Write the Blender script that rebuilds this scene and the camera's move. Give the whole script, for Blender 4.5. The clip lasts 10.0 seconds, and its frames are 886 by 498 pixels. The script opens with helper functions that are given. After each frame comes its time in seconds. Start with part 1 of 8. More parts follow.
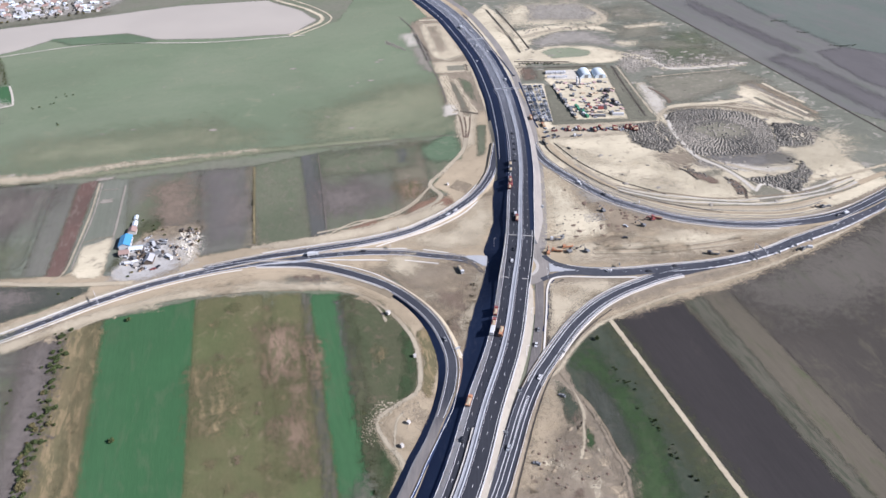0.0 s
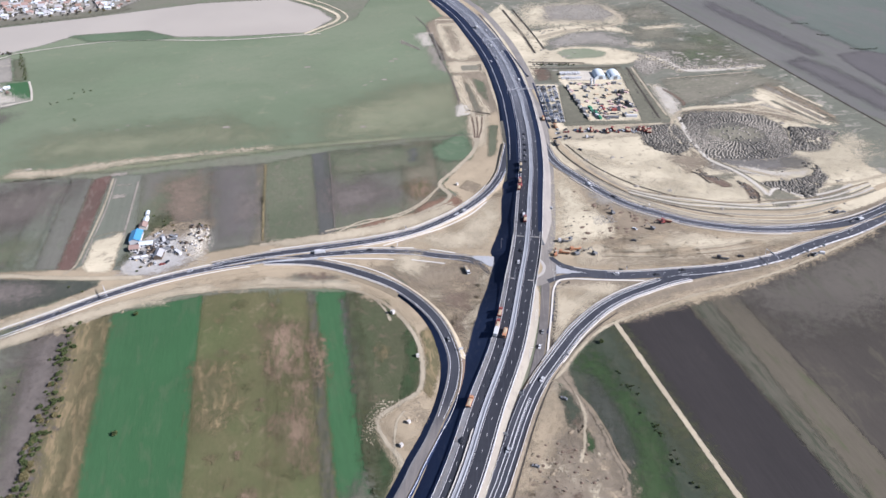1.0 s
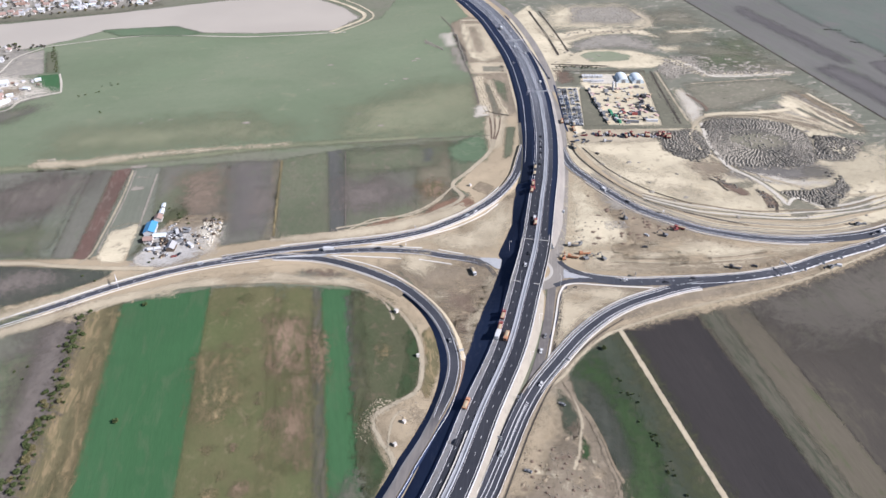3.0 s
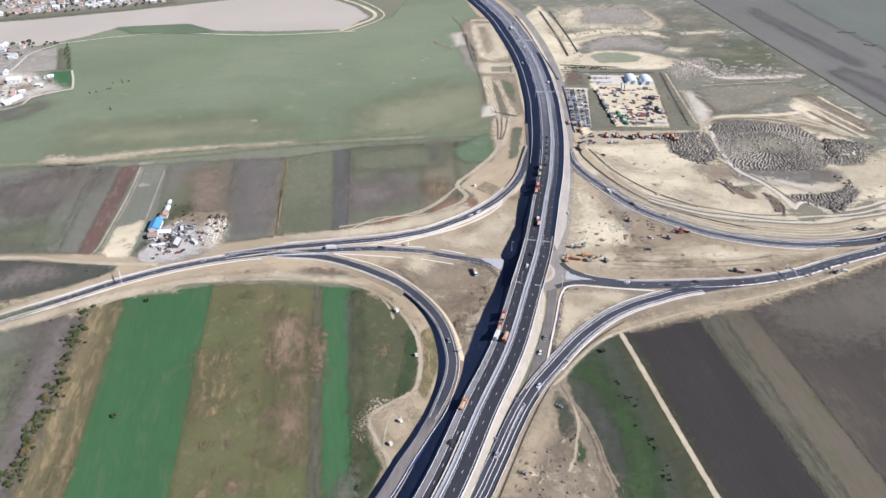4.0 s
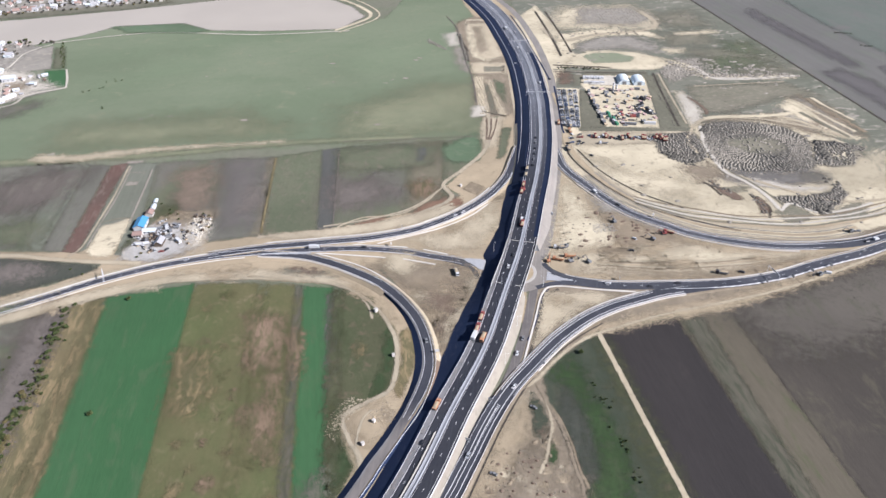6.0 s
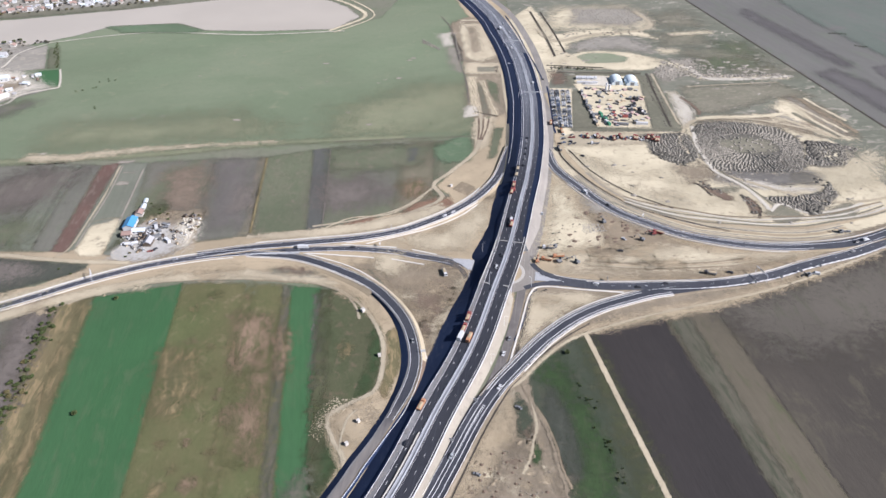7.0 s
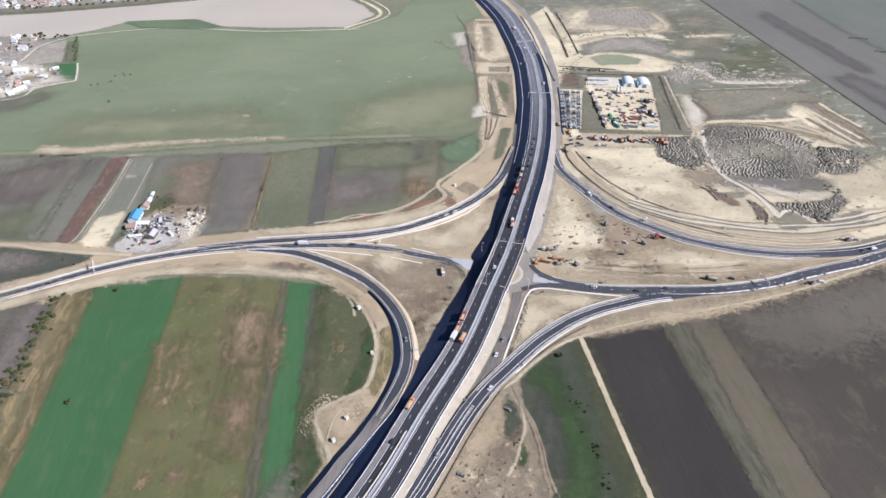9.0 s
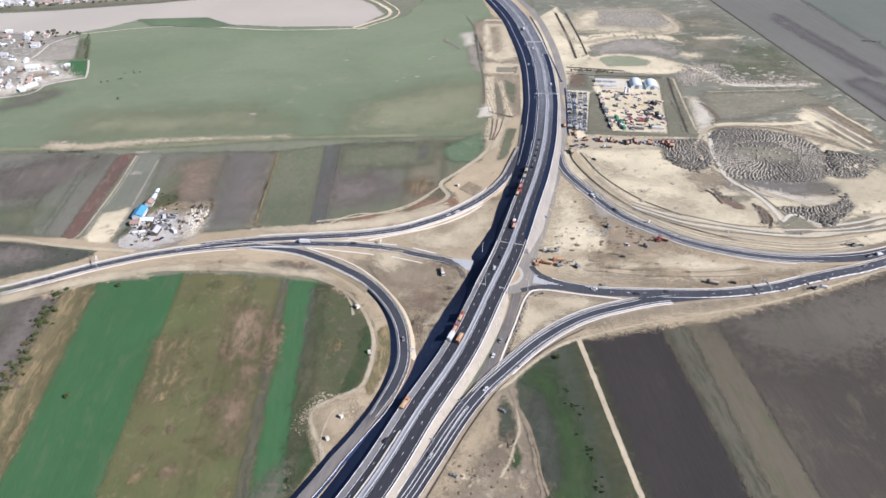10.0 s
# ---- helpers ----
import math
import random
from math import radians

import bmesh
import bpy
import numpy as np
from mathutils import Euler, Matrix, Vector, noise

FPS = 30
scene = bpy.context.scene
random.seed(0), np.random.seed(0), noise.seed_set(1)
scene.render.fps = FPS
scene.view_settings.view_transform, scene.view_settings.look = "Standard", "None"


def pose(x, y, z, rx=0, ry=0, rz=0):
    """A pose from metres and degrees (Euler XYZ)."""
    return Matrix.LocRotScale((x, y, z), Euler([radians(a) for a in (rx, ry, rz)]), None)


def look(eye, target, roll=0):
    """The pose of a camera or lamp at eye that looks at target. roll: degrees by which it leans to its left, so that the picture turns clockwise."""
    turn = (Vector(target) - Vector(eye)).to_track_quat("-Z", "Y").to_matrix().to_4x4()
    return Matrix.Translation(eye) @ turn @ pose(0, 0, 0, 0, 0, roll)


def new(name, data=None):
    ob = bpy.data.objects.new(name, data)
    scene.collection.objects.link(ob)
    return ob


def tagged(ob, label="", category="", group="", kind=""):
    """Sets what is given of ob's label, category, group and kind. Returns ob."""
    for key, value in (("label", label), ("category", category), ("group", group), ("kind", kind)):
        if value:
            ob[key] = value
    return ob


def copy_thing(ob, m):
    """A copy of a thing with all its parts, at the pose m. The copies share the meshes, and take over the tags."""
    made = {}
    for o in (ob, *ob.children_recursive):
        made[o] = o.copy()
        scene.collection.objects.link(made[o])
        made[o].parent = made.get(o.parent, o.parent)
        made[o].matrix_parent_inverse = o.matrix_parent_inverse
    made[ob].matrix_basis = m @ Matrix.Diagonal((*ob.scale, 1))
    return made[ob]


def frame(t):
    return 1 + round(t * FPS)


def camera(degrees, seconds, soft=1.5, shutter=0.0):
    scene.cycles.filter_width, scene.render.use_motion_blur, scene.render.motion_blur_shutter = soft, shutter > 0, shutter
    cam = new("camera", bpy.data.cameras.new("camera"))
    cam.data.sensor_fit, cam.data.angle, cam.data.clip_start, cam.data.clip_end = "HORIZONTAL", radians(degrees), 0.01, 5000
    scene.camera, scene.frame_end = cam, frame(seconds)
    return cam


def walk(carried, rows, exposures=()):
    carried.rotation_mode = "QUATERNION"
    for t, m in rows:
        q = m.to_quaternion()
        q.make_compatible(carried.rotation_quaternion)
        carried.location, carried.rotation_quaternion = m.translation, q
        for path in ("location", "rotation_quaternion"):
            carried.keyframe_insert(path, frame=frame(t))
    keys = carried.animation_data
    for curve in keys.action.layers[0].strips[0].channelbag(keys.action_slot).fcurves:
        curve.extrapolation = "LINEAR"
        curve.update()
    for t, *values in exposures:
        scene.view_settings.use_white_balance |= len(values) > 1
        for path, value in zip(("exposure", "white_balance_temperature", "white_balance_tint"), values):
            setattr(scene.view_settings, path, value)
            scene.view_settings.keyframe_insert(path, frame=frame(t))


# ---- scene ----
cam = camera(64.1, 10.0)
PATH = [
    (0, (-1.650, -0.313, 323.407), (-2.500, 81.437, 265.857), -1.2),
    (0.5, (2.834, -0.037, 323.274), (0.734, 81.713, 265.724), -1.3),
    (1, (7.099, 0.464, 323.078), (3.699, 82.164, 265.528), -1.3),
    (1.5, (11.399, 0.664, 322.938), (6.849, 82.364, 265.438), -1.3),
    (2, (15.854, 1.171, 322.656), (10.204, 82.821, 265.156), -1.3),
    (2.5, (20.267, 1.771, 322.462), (13.567, 83.321, 265.012), -1.3),
    (4, (33.110, 3.571, 321.929), (23.560, 84.921, 264.479), -1.3),
    (4.5, (37.606, 4.211, 321.875), (27.356, 85.411, 264.425), -1.3),
    (5, (42.508, 4.979, 321.766), (32.158, 86.179, 264.316), -1.3),
    (5.5, (47.246, 5.540, 321.655), (36.796, 86.740, 264.205), -1.4),
    (7, (61.513, 7.652, 320.579), (50.863, 88.852, 263.229), -1.4),
    (7.5, (65.407, 8.150, 320.411), (54.657, 89.350, 263.061), -1.4),
    (8, (69.636, 8.861, 320.171), (58.536, 89.961, 262.771), -1.3),
    (8.5, (73.997, 9.806, 319.940), (61.897, 90.806, 262.540), -1.4),
    (9, (78.226, 10.628, 319.465), (64.626, 91.428, 262.115), -1.3),
    (9.5, (82.651, 11.404, 319.170), (67.551, 91.954, 261.870), -1.3),
    (10, (87.551, 12.595, 318.971), (72.151, 93.095, 261.671), -1.3),
]
walk(cam, [(t, look(eye, target, roll)) for t, eye, target, roll in PATH], [(0, 0.96, 5960, 19.4), (1.5, 0.96, 6000, 19.0), (4, 0.96, 6150, 17.6), (10, 0.96, 6150, 17.6)])

# ---------------------------------------------------------------- light
SUN_AZ, SUN_EL = -15.0, 35.0          # degrees: azimuth from +x towards +y, elevation
world = bpy.data.worlds.new("sky")
scene.world = world
world.use_nodes = True
wn = world.node_tree
sky = wn.nodes.new("ShaderNodeTexSky")
sky.sky_type = 'NISHITA'
sky.sun_disc = False
sky.sun_elevation = radians(SUN_EL)
sky.sun_rotation = radians(90 - SUN_AZ)
sky.altitude = 300
wn.links.new(sky.outputs[0], wn.nodes["Background"].inputs[0])
wn.nodes["Background"].inputs[1].default_value = 0.05
sun_data = bpy.data.lights.new("sun", 'SUN')
sun_data.energy, sun_data.angle, sun_data.color = 5.0, radians(0.53), (1.0, 0.975, 0.94)
sun = new("sun", sun_data)
sun.matrix_world = look((math.cos(radians(SUN_AZ)) * math.cos(radians(SUN_EL)) * 900 + 50,
                         math.sin(radians(SUN_AZ)) * math.cos(radians(SUN_EL)) * 900 + 450,
                         math.sin(radians(SUN_EL)) * 900), (50, 450, 0))


# ---------------------------------------------------------------- materials
class Nodes:
    """A small helper to write node materials."""

    def __init__(self, name):
        self.mat = bpy.data.materials.new(name)
        self.mat.use_nodes = True
        self.tree = self.mat.node_tree
        self.bsdf = self.tree.nodes["Principled BSDF"]
        self.coord = self.tree.nodes.new("ShaderNodeTexCoord").outputs["Object"]

    def node(self, kind, **inputs):
        n = self.tree.nodes.new(kind)
        for key, value in inputs.items():
            self.put(n.inputs[key.replace("_", " ")], value)
        return n

    def put(self, socket, value):
        if isinstance(value, bpy.types.NodeSocket):
            self.tree.links.new(value, socket)
        elif isinstance(value, tuple) and len(value) == 3 and socket.type == 'RGBA':
            socket.default_value = (*value, 1)
        else:
            socket.default_value = value

    def noise(self, size, detail=4.0, rough=0.6, stretch=None, turn=0.0, distort=0.0):
        """Noise between 0 and 1 whose patches are about size metres; stretch draws them out along the direction turn."""
        vec = self.coord
        if stretch or turn:
            rot = self.node("ShaderNodeMapping", Vector=vec)
            rot.vector_type = 'TEXTURE'
            rot.inputs["Rotation"].default_value = (0, 0, radians(turn))
            rot.inputs["Scale"].default_value = (stretch or 1.0, 1.0, 1.0)
            vec = rot.outputs[0]
        n = self.node("ShaderNodeTexNoise", Vector=vec, Scale=1.0 / size, Detail=detail, Roughness=rough, Distortion=distort)
        return n.outputs["Fac"]

    def ramp(self, fac, low, high, a=0.0, b=1.0):
        n = self.node("ShaderNodeMapRange", Value=fac)
        n.interpolation_type = 'SMOOTHSTEP'
        for i, v in ((1, low), (2, high), (3, a), (4, b)):
            n.inputs[i].default_value = v
        return n.outputs[0]

    def mix(self, fac, a, b):
        n = self.tree.nodes.new("ShaderNodeMix")
        n.data_type = 'RGBA'
        self.put(n.inputs[0], fac)
        self.put(n.inputs[6], a)
        self.put(n.inputs[7], b)
        return n.outputs[2]

    def times(self, a, b):
        n = self.tree.nodes.new("ShaderNodeMath")
        n.operation = 'MULTIPLY'
        self.put(n.inputs[0], a)
        self.put(n.inputs[1], b)
        return n.outputs[0]

    def done(self, colour, rough=0.9, bump=None, strength=0.3, distance=0.2, metal=0.0, spec=None):
        self.put(self.bsdf.inputs["Base Color"], colour)
        self.put(self.bsdf.inputs["Roughness"], rough)
        self.put(self.bsdf.inputs["Metallic"], metal)
        if spec is not None:
            self.bsdf.inputs["Specular IOR Level"].default_value = spec
        if bump is not None:
            b = self.node("ShaderNodeBump", Strength=strength, Distance=distance, Height=bump)
            self.tree.links.new(b.outputs[0], self.bsdf.inputs["Normal"])
        return self.mat


def soil(name, a, b, c, turn=0.0, stretch=1.0, big=60.0, rows=0.0, patch=(0.5, 0.68), bump=0.35, fleck=None, rough=0.6):
    """Earth or growth: two tones in large patches, a third in middling ones, drawn out along the rows of the field, and fine grain."""
    n = Nodes(name)
    col = n.mix(n.ramp(n.noise(big, 6, 0.62, stretch, turn, 0.3), 0.36, 0.64), a, b)
    col = n.mix(n.ramp(n.noise(big / 5, 7, 0.68, max(1.0, stretch * 0.6), turn, 0.5), *patch), col, c)
    col = n.mix(n.ramp(n.noise(big * 2.2, 3, 0.5, None, turn + 50), 0.4, 0.7, 0.0, 0.45), col, tuple(v * 0.72 for v in b))
    col = n.mix(n.ramp(n.noise(big * 1.3, 3, 0.5, None, turn + 130), 0.5, 0.75, 0.0, 0.4), col, tuple(v * 1.22 for v in a))
    col = n.mix(n.ramp(n.noise(9.0, 5, 0.66, max(1.0, stretch * 0.4), turn + 20), 0.45, 0.75, 0.0, rough * 0.6), col, tuple(v * 0.66 for v in a))
    fine = n.noise(2.2, 5, 0.7, stretch if stretch > 1 else None, turn)
    col = n.mix(n.ramp(fine, 0.35, 0.75, 0.0, rough * 0.6), col, tuple(v * 0.6 for v in a))
    col = n.mix(n.ramp(n.noise(1.3, 4, 0.7), 0.56, 0.8, 0.0, rough * 0.6), col, tuple(min(0.8, v * 1.4) for v in b))
    if fleck:
        col = n.mix(n.ramp(n.noise(5.0, 4, 0.7), 0.66, 0.74, 0.0, 0.7), col, fleck)
    if rows:
        wave = n.noise(rows, 2, 0.4, 80.0, turn)
        col = n.mix(n.ramp(wave, 0.35, 0.7, 0.0, 0.16), col, tuple(v * 0.65 for v in b))
    return n.done(col, 1.0, fine, bump, 0.4, spec=0.1)


def plain(name, colour, rough=0.6, metal=0.0, grime=0.25, size=0.8):
    n = Nodes(name)
    dirt = n.noise(size, 5, 0.65)
    col = n.mix(n.ramp(dirt, 0.4, 0.75, 0.0, grime), colour, tuple(v * 0.45 + 0.02 for v in colour))
    return n.done(col, rough, dirt, 0.05, 0.05, metal)


def asphalt(name, a, b, end_tone=None, dusty=(520, 820)):
    n = Nodes(name)
    col = n.mix(n.ramp(n.noise(35, 4, 0.6), 0.35, 0.65), a, b)
    col = n.mix(n.ramp(n.noise(3.0, 5, 0.7), 0.45, 0.8, 0.0, 0.4), col, tuple(v * 1.5 for v in b))
    col = n.mix(n.ramp(n.noise(0.4, 3, 0.8), 0.4, 0.8, 0.0, 0.35), col, tuple(v * 0.6 for v in a))
    streak = n.noise(1.1, 2, 0.5, 60.0, 88)
    col = n.mix(n.ramp(streak, 0.5, 0.75, 0.0, 0.35), col, tuple(v * 1.6 for v in b))
    if end_tone:
        # paler along y: dust on the ramp end, painted sky sheen on the motorway
        sep = n.node("ShaderNodeSeparateXYZ", Vector=n.coord)
        far = n.ramp(sep.outputs[1], *dusty)
        col = n.mix(n.times(far, n.ramp(n.noise(8.0, 5, 0.7, 6.0, 90), 0.3, 0.6, 0.55, 1.0)), col, end_tone)
    return n.done(col, 0.9, n.noise(0.2, 3, 0.7), 0.15, 0.02, spec=0.15)


M = {}
M["plain_land"] = soil("plain_land", (0.13, 0.145, 0.10), (0.16, 0.155, 0.12), (0.12, 0.15, 0.09), big=180)
M["pasture"] = soil("pasture_grass", (0.126, 0.158, 0.100), (0.152, 0.178, 0.118), (0.186, 0.192, 0.130), 12, 1.6, 130, patch=(0.54, 0.78), rough=0.25)
M["crop_green"] = soil("winter_crop", (0.037, 0.096, 0.041), (0.045, 0.106, 0.048), (0.060, 0.104, 0.052), 106, 5.0, 60, rows=2.5, rough=0.25)
M["olive"] = soil("olive_stubble", (0.082, 0.094, 0.042), (0.108, 0.102, 0.052), (0.158, 0.132, 0.080), 106, 1.8, 45, patch=(0.52, 0.70), rough=0.35)
M["tan_weeds"] = soil("dry_weeds", (0.110, 0.104, 0.056), (0.150, 0.124, 0.070), (0.24, 0.185, 0.105), 106, 6.0, 24, patch=(0.47, 0.62), rough=0.45)
M["red_soil"] = soil("brown_stubble", (0.190, 0.138, 0.096), (0.150, 0.114, 0.074), (0.090, 0.090, 0.046), 106, 6.0, 26, patch=(0.46, 0.60), rough=0.4)
M["mixed"] = soil("patchy_fallow", (0.122, 0.118, 0.098), (0.106, 0.118, 0.076), (0.152, 0.134, 0.104), 100, 2.0, 60, patch=(0.54, 0.76), rough=0.35)
M["dark_soil"] = soil("ploughed_soil", (0.100, 0.088, 0.077), (0.115, 0.101, 0.088), (0.132, 0.120, 0.100), 106, 6.0, 60, rows=3.0, rough=0.4)
M["slate_soil"] = soil("slate_ploughed_soil", (0.118, 0.117, 0.098), (0.138, 0.135, 0.112), (0.118, 0.128, 0.094), 106, 3.0, 45, rows=3.0, rough=0.3)
M["black_soil"] = soil("fresh_ploughed_soil", (0.032, 0.0295, 0.0290), (0.038, 0.0345, 0.0335), (0.050, 0.044, 0.040), 105, 5.0, 90, rows=3.0, patch=(0.55, 0.8), rough=0.2)
M["brown_soil"] = soil("damp_brown_soil", (0.050, 0.045, 0.039), (0.064, 0.057, 0.048), (0.086, 0.078, 0.058), 105, 2.5, 120, rows=3.0, rough=0.2)
M["stripe_soil"] = soil("harrowed_soil", (0.094, 0.083, 0.063), (0.108, 0.096, 0.071), (0.078, 0.084, 0.048), 105, 5.0, 60, rows=3.0, rough=0.3)
M["far_soil"] = soil("grey_harrowed_soil", (0.118, 0.117, 0.108), (0.134, 0.131, 0.120), (0.120, 0.130, 0.106), 108, 5.0, 120, rows=6.0, rough=0.25)
M["far_dark"] = soil("far_dark_soil", (0.094, 0.089, 0.088), (0.104, 0.099, 0.096), (0.112, 0.107, 0.103), 108, 5.0, 90, rough=0.25)
M["dark_strip"] = soil("dark_strip_soil", (0.080, 0.082, 0.075), (0.090, 0.092, 0.084), (0.105, 0.105, 0.094), 100, 4.0, 50, rows=3.0, rough=0.3)
M["far_green"] = soil("far_green_crop", (0.10, 0.118, 0.10), (0.118, 0.128, 0.112), (0.125, 0.12, 0.112), 108, 4.0, 120, rough=0.25)
M["grey_soil"] = soil("grey_fallow", (0.148, 0.154, 0.124), (0.130, 0.140, 0.108), (0.170, 0.166, 0.136), 106, 3.0, 50, rows=3.0, rough=0.3)
M["brick_soil"] = soil("red_brown_soil", (0.128, 0.079, 0.065), (0.104, 0.075, 0.062), (0.165, 0.128, 0.105), 106, 4.0, 26, patch=(0.5, 0.66), rows=2.5)
M["fallow_green"] = soil("green_fallow", (0.094, 0.112, 0.070), (0.116, 0.120, 0.082), (0.135, 0.124, 0.092), 100, 2.4, 44, rough=0.4)
M["dim_grass"] = soil("dim_damp_grass", (0.046, 0.057, 0.040), (0.056, 0.065, 0.046), (0.076, 0.075, 0.054), 106, 2.0, 40, rough=0.35)
M["bank_grass"] = soil("lakeside_grass", (0.088, 0.128, 0.078), (0.105, 0.142, 0.088), (0.125, 0.15, 0.10), 12, 2.0, 40, rough=0.3)
M["lime"] = soil("white_gravel", (0.46, 0.43, 0.365), (0.42, 0.392, 0.33), (0.35, 0.322, 0.27), big=20, rough=0.35)
M["meadow"] = soil("thin_meadow", (0.058, 0.070, 0.037), (0.074, 0.078, 0.045), (0.105, 0.090, 0.060), 100, 1.6, 35, rough=0.45)
M["dry_pasture"] = soil("dry_pasture", (0.178, 0.182, 0.118), (0.165, 0.178, 0.115), (0.15, 0.17, 0.105), 12, 2.0, 60, rough=0.3)
M["spoil"] = soil("rutted_brown_soil", (0.215, 0.180, 0.133), (0.170, 0.143, 0.105), (0.29, 0.243, 0.180), 100, 2.0, 24, patch=(0.5, 0.7), rough=0.45)
M["churned"] = soil("churned_earth", (0.220, 0.180, 0.129), (0.175, 0.145, 0.103), (0.285, 0.235, 0.163), big=30, rough=0.4)
M["dull_grass"] = soil("dull_grass", (0.122, 0.121, 0.090), (0.145, 0.140, 0.104), (0.185, 0.172, 0.132), big=30, patch=(0.5, 0.7), rough=0.5)
M["pond"] = soil("shallow_green_water", (0.170, 0.195, 0.130), (0.190, 0.205, 0.145), (0.22, 0.22, 0.165), big=30, rough=0.1, bump=0.05)
M["lush"] = soil("lush_grass", (0.032, 0.058, 0.026), (0.046, 0.068, 0.033), (0.072, 0.076, 0.043), 106, 2.0, 40, rough=0.35)
M["green_band"] = soil("thick_green_grass", (0.036, 0.065, 0.027), (0.046, 0.070, 0.033), (0.060, 0.074, 0.042), 106, 2.0, 40, rough=0.35)
M["grey_grass"] = soil("thin_grey_grass", (0.056, 0.062, 0.050), (0.064, 0.068, 0.055), (0.080, 0.078, 0.064), 106, 2.0, 40, rough=0.35)
M["old_strip"] = soil("dim_bare_strip", (0.082, 0.080, 0.060), (0.100, 0.092, 0.070), (0.056, 0.062, 0.042), 106, 8.0, 16, patch=(0.46, 0.60), rough=0.35)
M["pale_plough"] = soil("pale_ploughed_soil", (0.100, 0.091, 0.076), (0.090, 0.082, 0.069), (0.082, 0.080, 0.060), 100, 4.0, 60, rough=0.3)
M["earth"] = soil("trodden_earth", (0.350, 0.288, 0.197), (0.290, 0.240, 0.165), (0.218, 0.182, 0.126), 20, 1.5, 46, patch=(0.52, 0.76), rough=0.4)
M["sand"] = soil("pale_sand", (0.505, 0.448, 0.325), (0.408, 0.363, 0.262), (0.262, 0.234, 0.171), 15, 1.6, 38, patch=(0.53, 0.68), rough=0.42)
M["scrub"] = soil("sandy_scrub", (0.118, 0.127, 0.098), (0.166, 0.166, 0.132), (0.31, 0.288, 0.24), 15, 2.6, 60, patch=(0.53, 0.66), rough=0.5)
M["track"] = soil("gravel_track", (0.360, 0.316, 0.231), (0.325, 0.285, 0.209), (0.270, 0.236, 0.171), big=25, rough=0.4)
M["cream"] = soil("pale_gravel", (0.262, 0.240, 0.200), (0.236, 0.216, 0.180), (0.195, 0.178, 0.148), big=30, rough=0.35)
M["village"] = soil("village_yards", (0.215, 0.20, 0.175), (0.165, 0.162, 0.132), (0.32, 0.30, 0.265), big=30, patch=(0.47, 0.60))
M["mud"] = soil("drying_mud", (0.215, 0.203, 0.176), (0.252, 0.236, 0.202), (0.33, 0.30, 0.248), big=40, rough=0.35)
M["heap"] = soil("dumped_soil", (0.205, 0.190, 0.160), (0.255, 0.236, 0.200), (0.34, 0.310, 0.255), big=14)
# tipped soil, darkened so that it stands for shade between heaps
M["tip"] = soil("tipped_topsoil", (0.098, 0.093, 0.080), (0.126, 0.118, 0.101), (0.185, 0.170, 0.140), big=12, patch=(0.54, 0.70))
M["weedy"] = soil("brown_weedy_soil", (0.125, 0.092, 0.070), (0.150, 0.112, 0.086), (0.19, 0.15, 0.115), big=14, patch=(0.5, 0.7), rough=0.5)
# black sheeting, with west-side shade and blue sky reflection put into the colour
M["cover"] = soil("navy_cover_and_shade", (0.0135, 0.024, 0.054), (0.0175, 0.028, 0.060), (0.028, 0.038, 0.067), 95, 4.0, 20, bump=0.15, rough=0.25)
M["wet_sand"] = soil("dark_wet_sand", (0.120, 0.114, 0.104), (0.145, 0.137, 0.124), (0.20, 0.188, 0.165), 15, 2.5, 22, patch=(0.5, 0.72), rough=0.3)
M["rough_grass"] = soil("rough_brown_grass", (0.150, 0.145, 0.108), (0.178, 0.166, 0.128), (0.235, 0.218, 0.17), 15, 2.0, 18, rough=0.5)
M["dusty"] = soil("dusty_bare_earth", (0.395, 0.345, 0.249), (0.335, 0.290, 0.208), (0.440, 0.392, 0.288), 100, 1.8, 26, patch=(0.52, 0.72), rough=0.4)
M["brown_fallow"] = soil("brown_olive_fallow", (0.160, 0.140, 0.102), (0.140, 0.132, 0.092), (0.185, 0.150, 0.118), 100, 1.6, 40, rough=0.35)
M["mauve_soil"] = soil("mauve_brown_soil", (0.118, 0.104, 0.092), (0.136, 0.120, 0.106), (0.160, 0.138, 0.120), 106, 3.0, 30, rough=0.35)
M["median"] = soil("median_gravel", (0.285, 0.298, 0.318), (0.250, 0.262, 0.280), (0.34, 0.352, 0.37), 80, 1.0, 8, rough=0.5)
M["slate_mauve"] = soil("slate_mauve_soil", (0.104, 0.096, 0.088), (0.122, 0.112, 0.100), (0.110, 0.112, 0.090), 106, 3.0, 40, rough=0.3)
M["rust_soil"] = soil("rust_brown_soil", (0.178, 0.108, 0.076), (0.205, 0.132, 0.092), (0.150, 0.116, 0.082), 100, 1.5, 12, patch=(0.5, 0.66), rough=0.5)
M["pink_soil"] = soil("pinkish_stubble", (0.205, 0.158, 0.122), (0.178, 0.142, 0.108), (0.225, 0.178, 0.138), 100, 1.6, 40, rough=0.25)
M["pale_grit"] = soil("pale_grey_grit", (0.370, 0.362, 0.340), (0.320, 0.310, 0.288), (0.250, 0.238, 0.215), big=14, rough=0.4)
M["heap_dark"] = soil("dark_wet_soil", (0.05, 0.045, 0.04), (0.07, 0.06, 0.05), (0.09, 0.08, 0.06), big=12)
# navy-black tone of the outer motorway lanes
M["navy_asphalt"] = asphalt("navy_black_asphalt", (0.008, 0.0145, 0.034), (0.011, 0.018, 0.040))
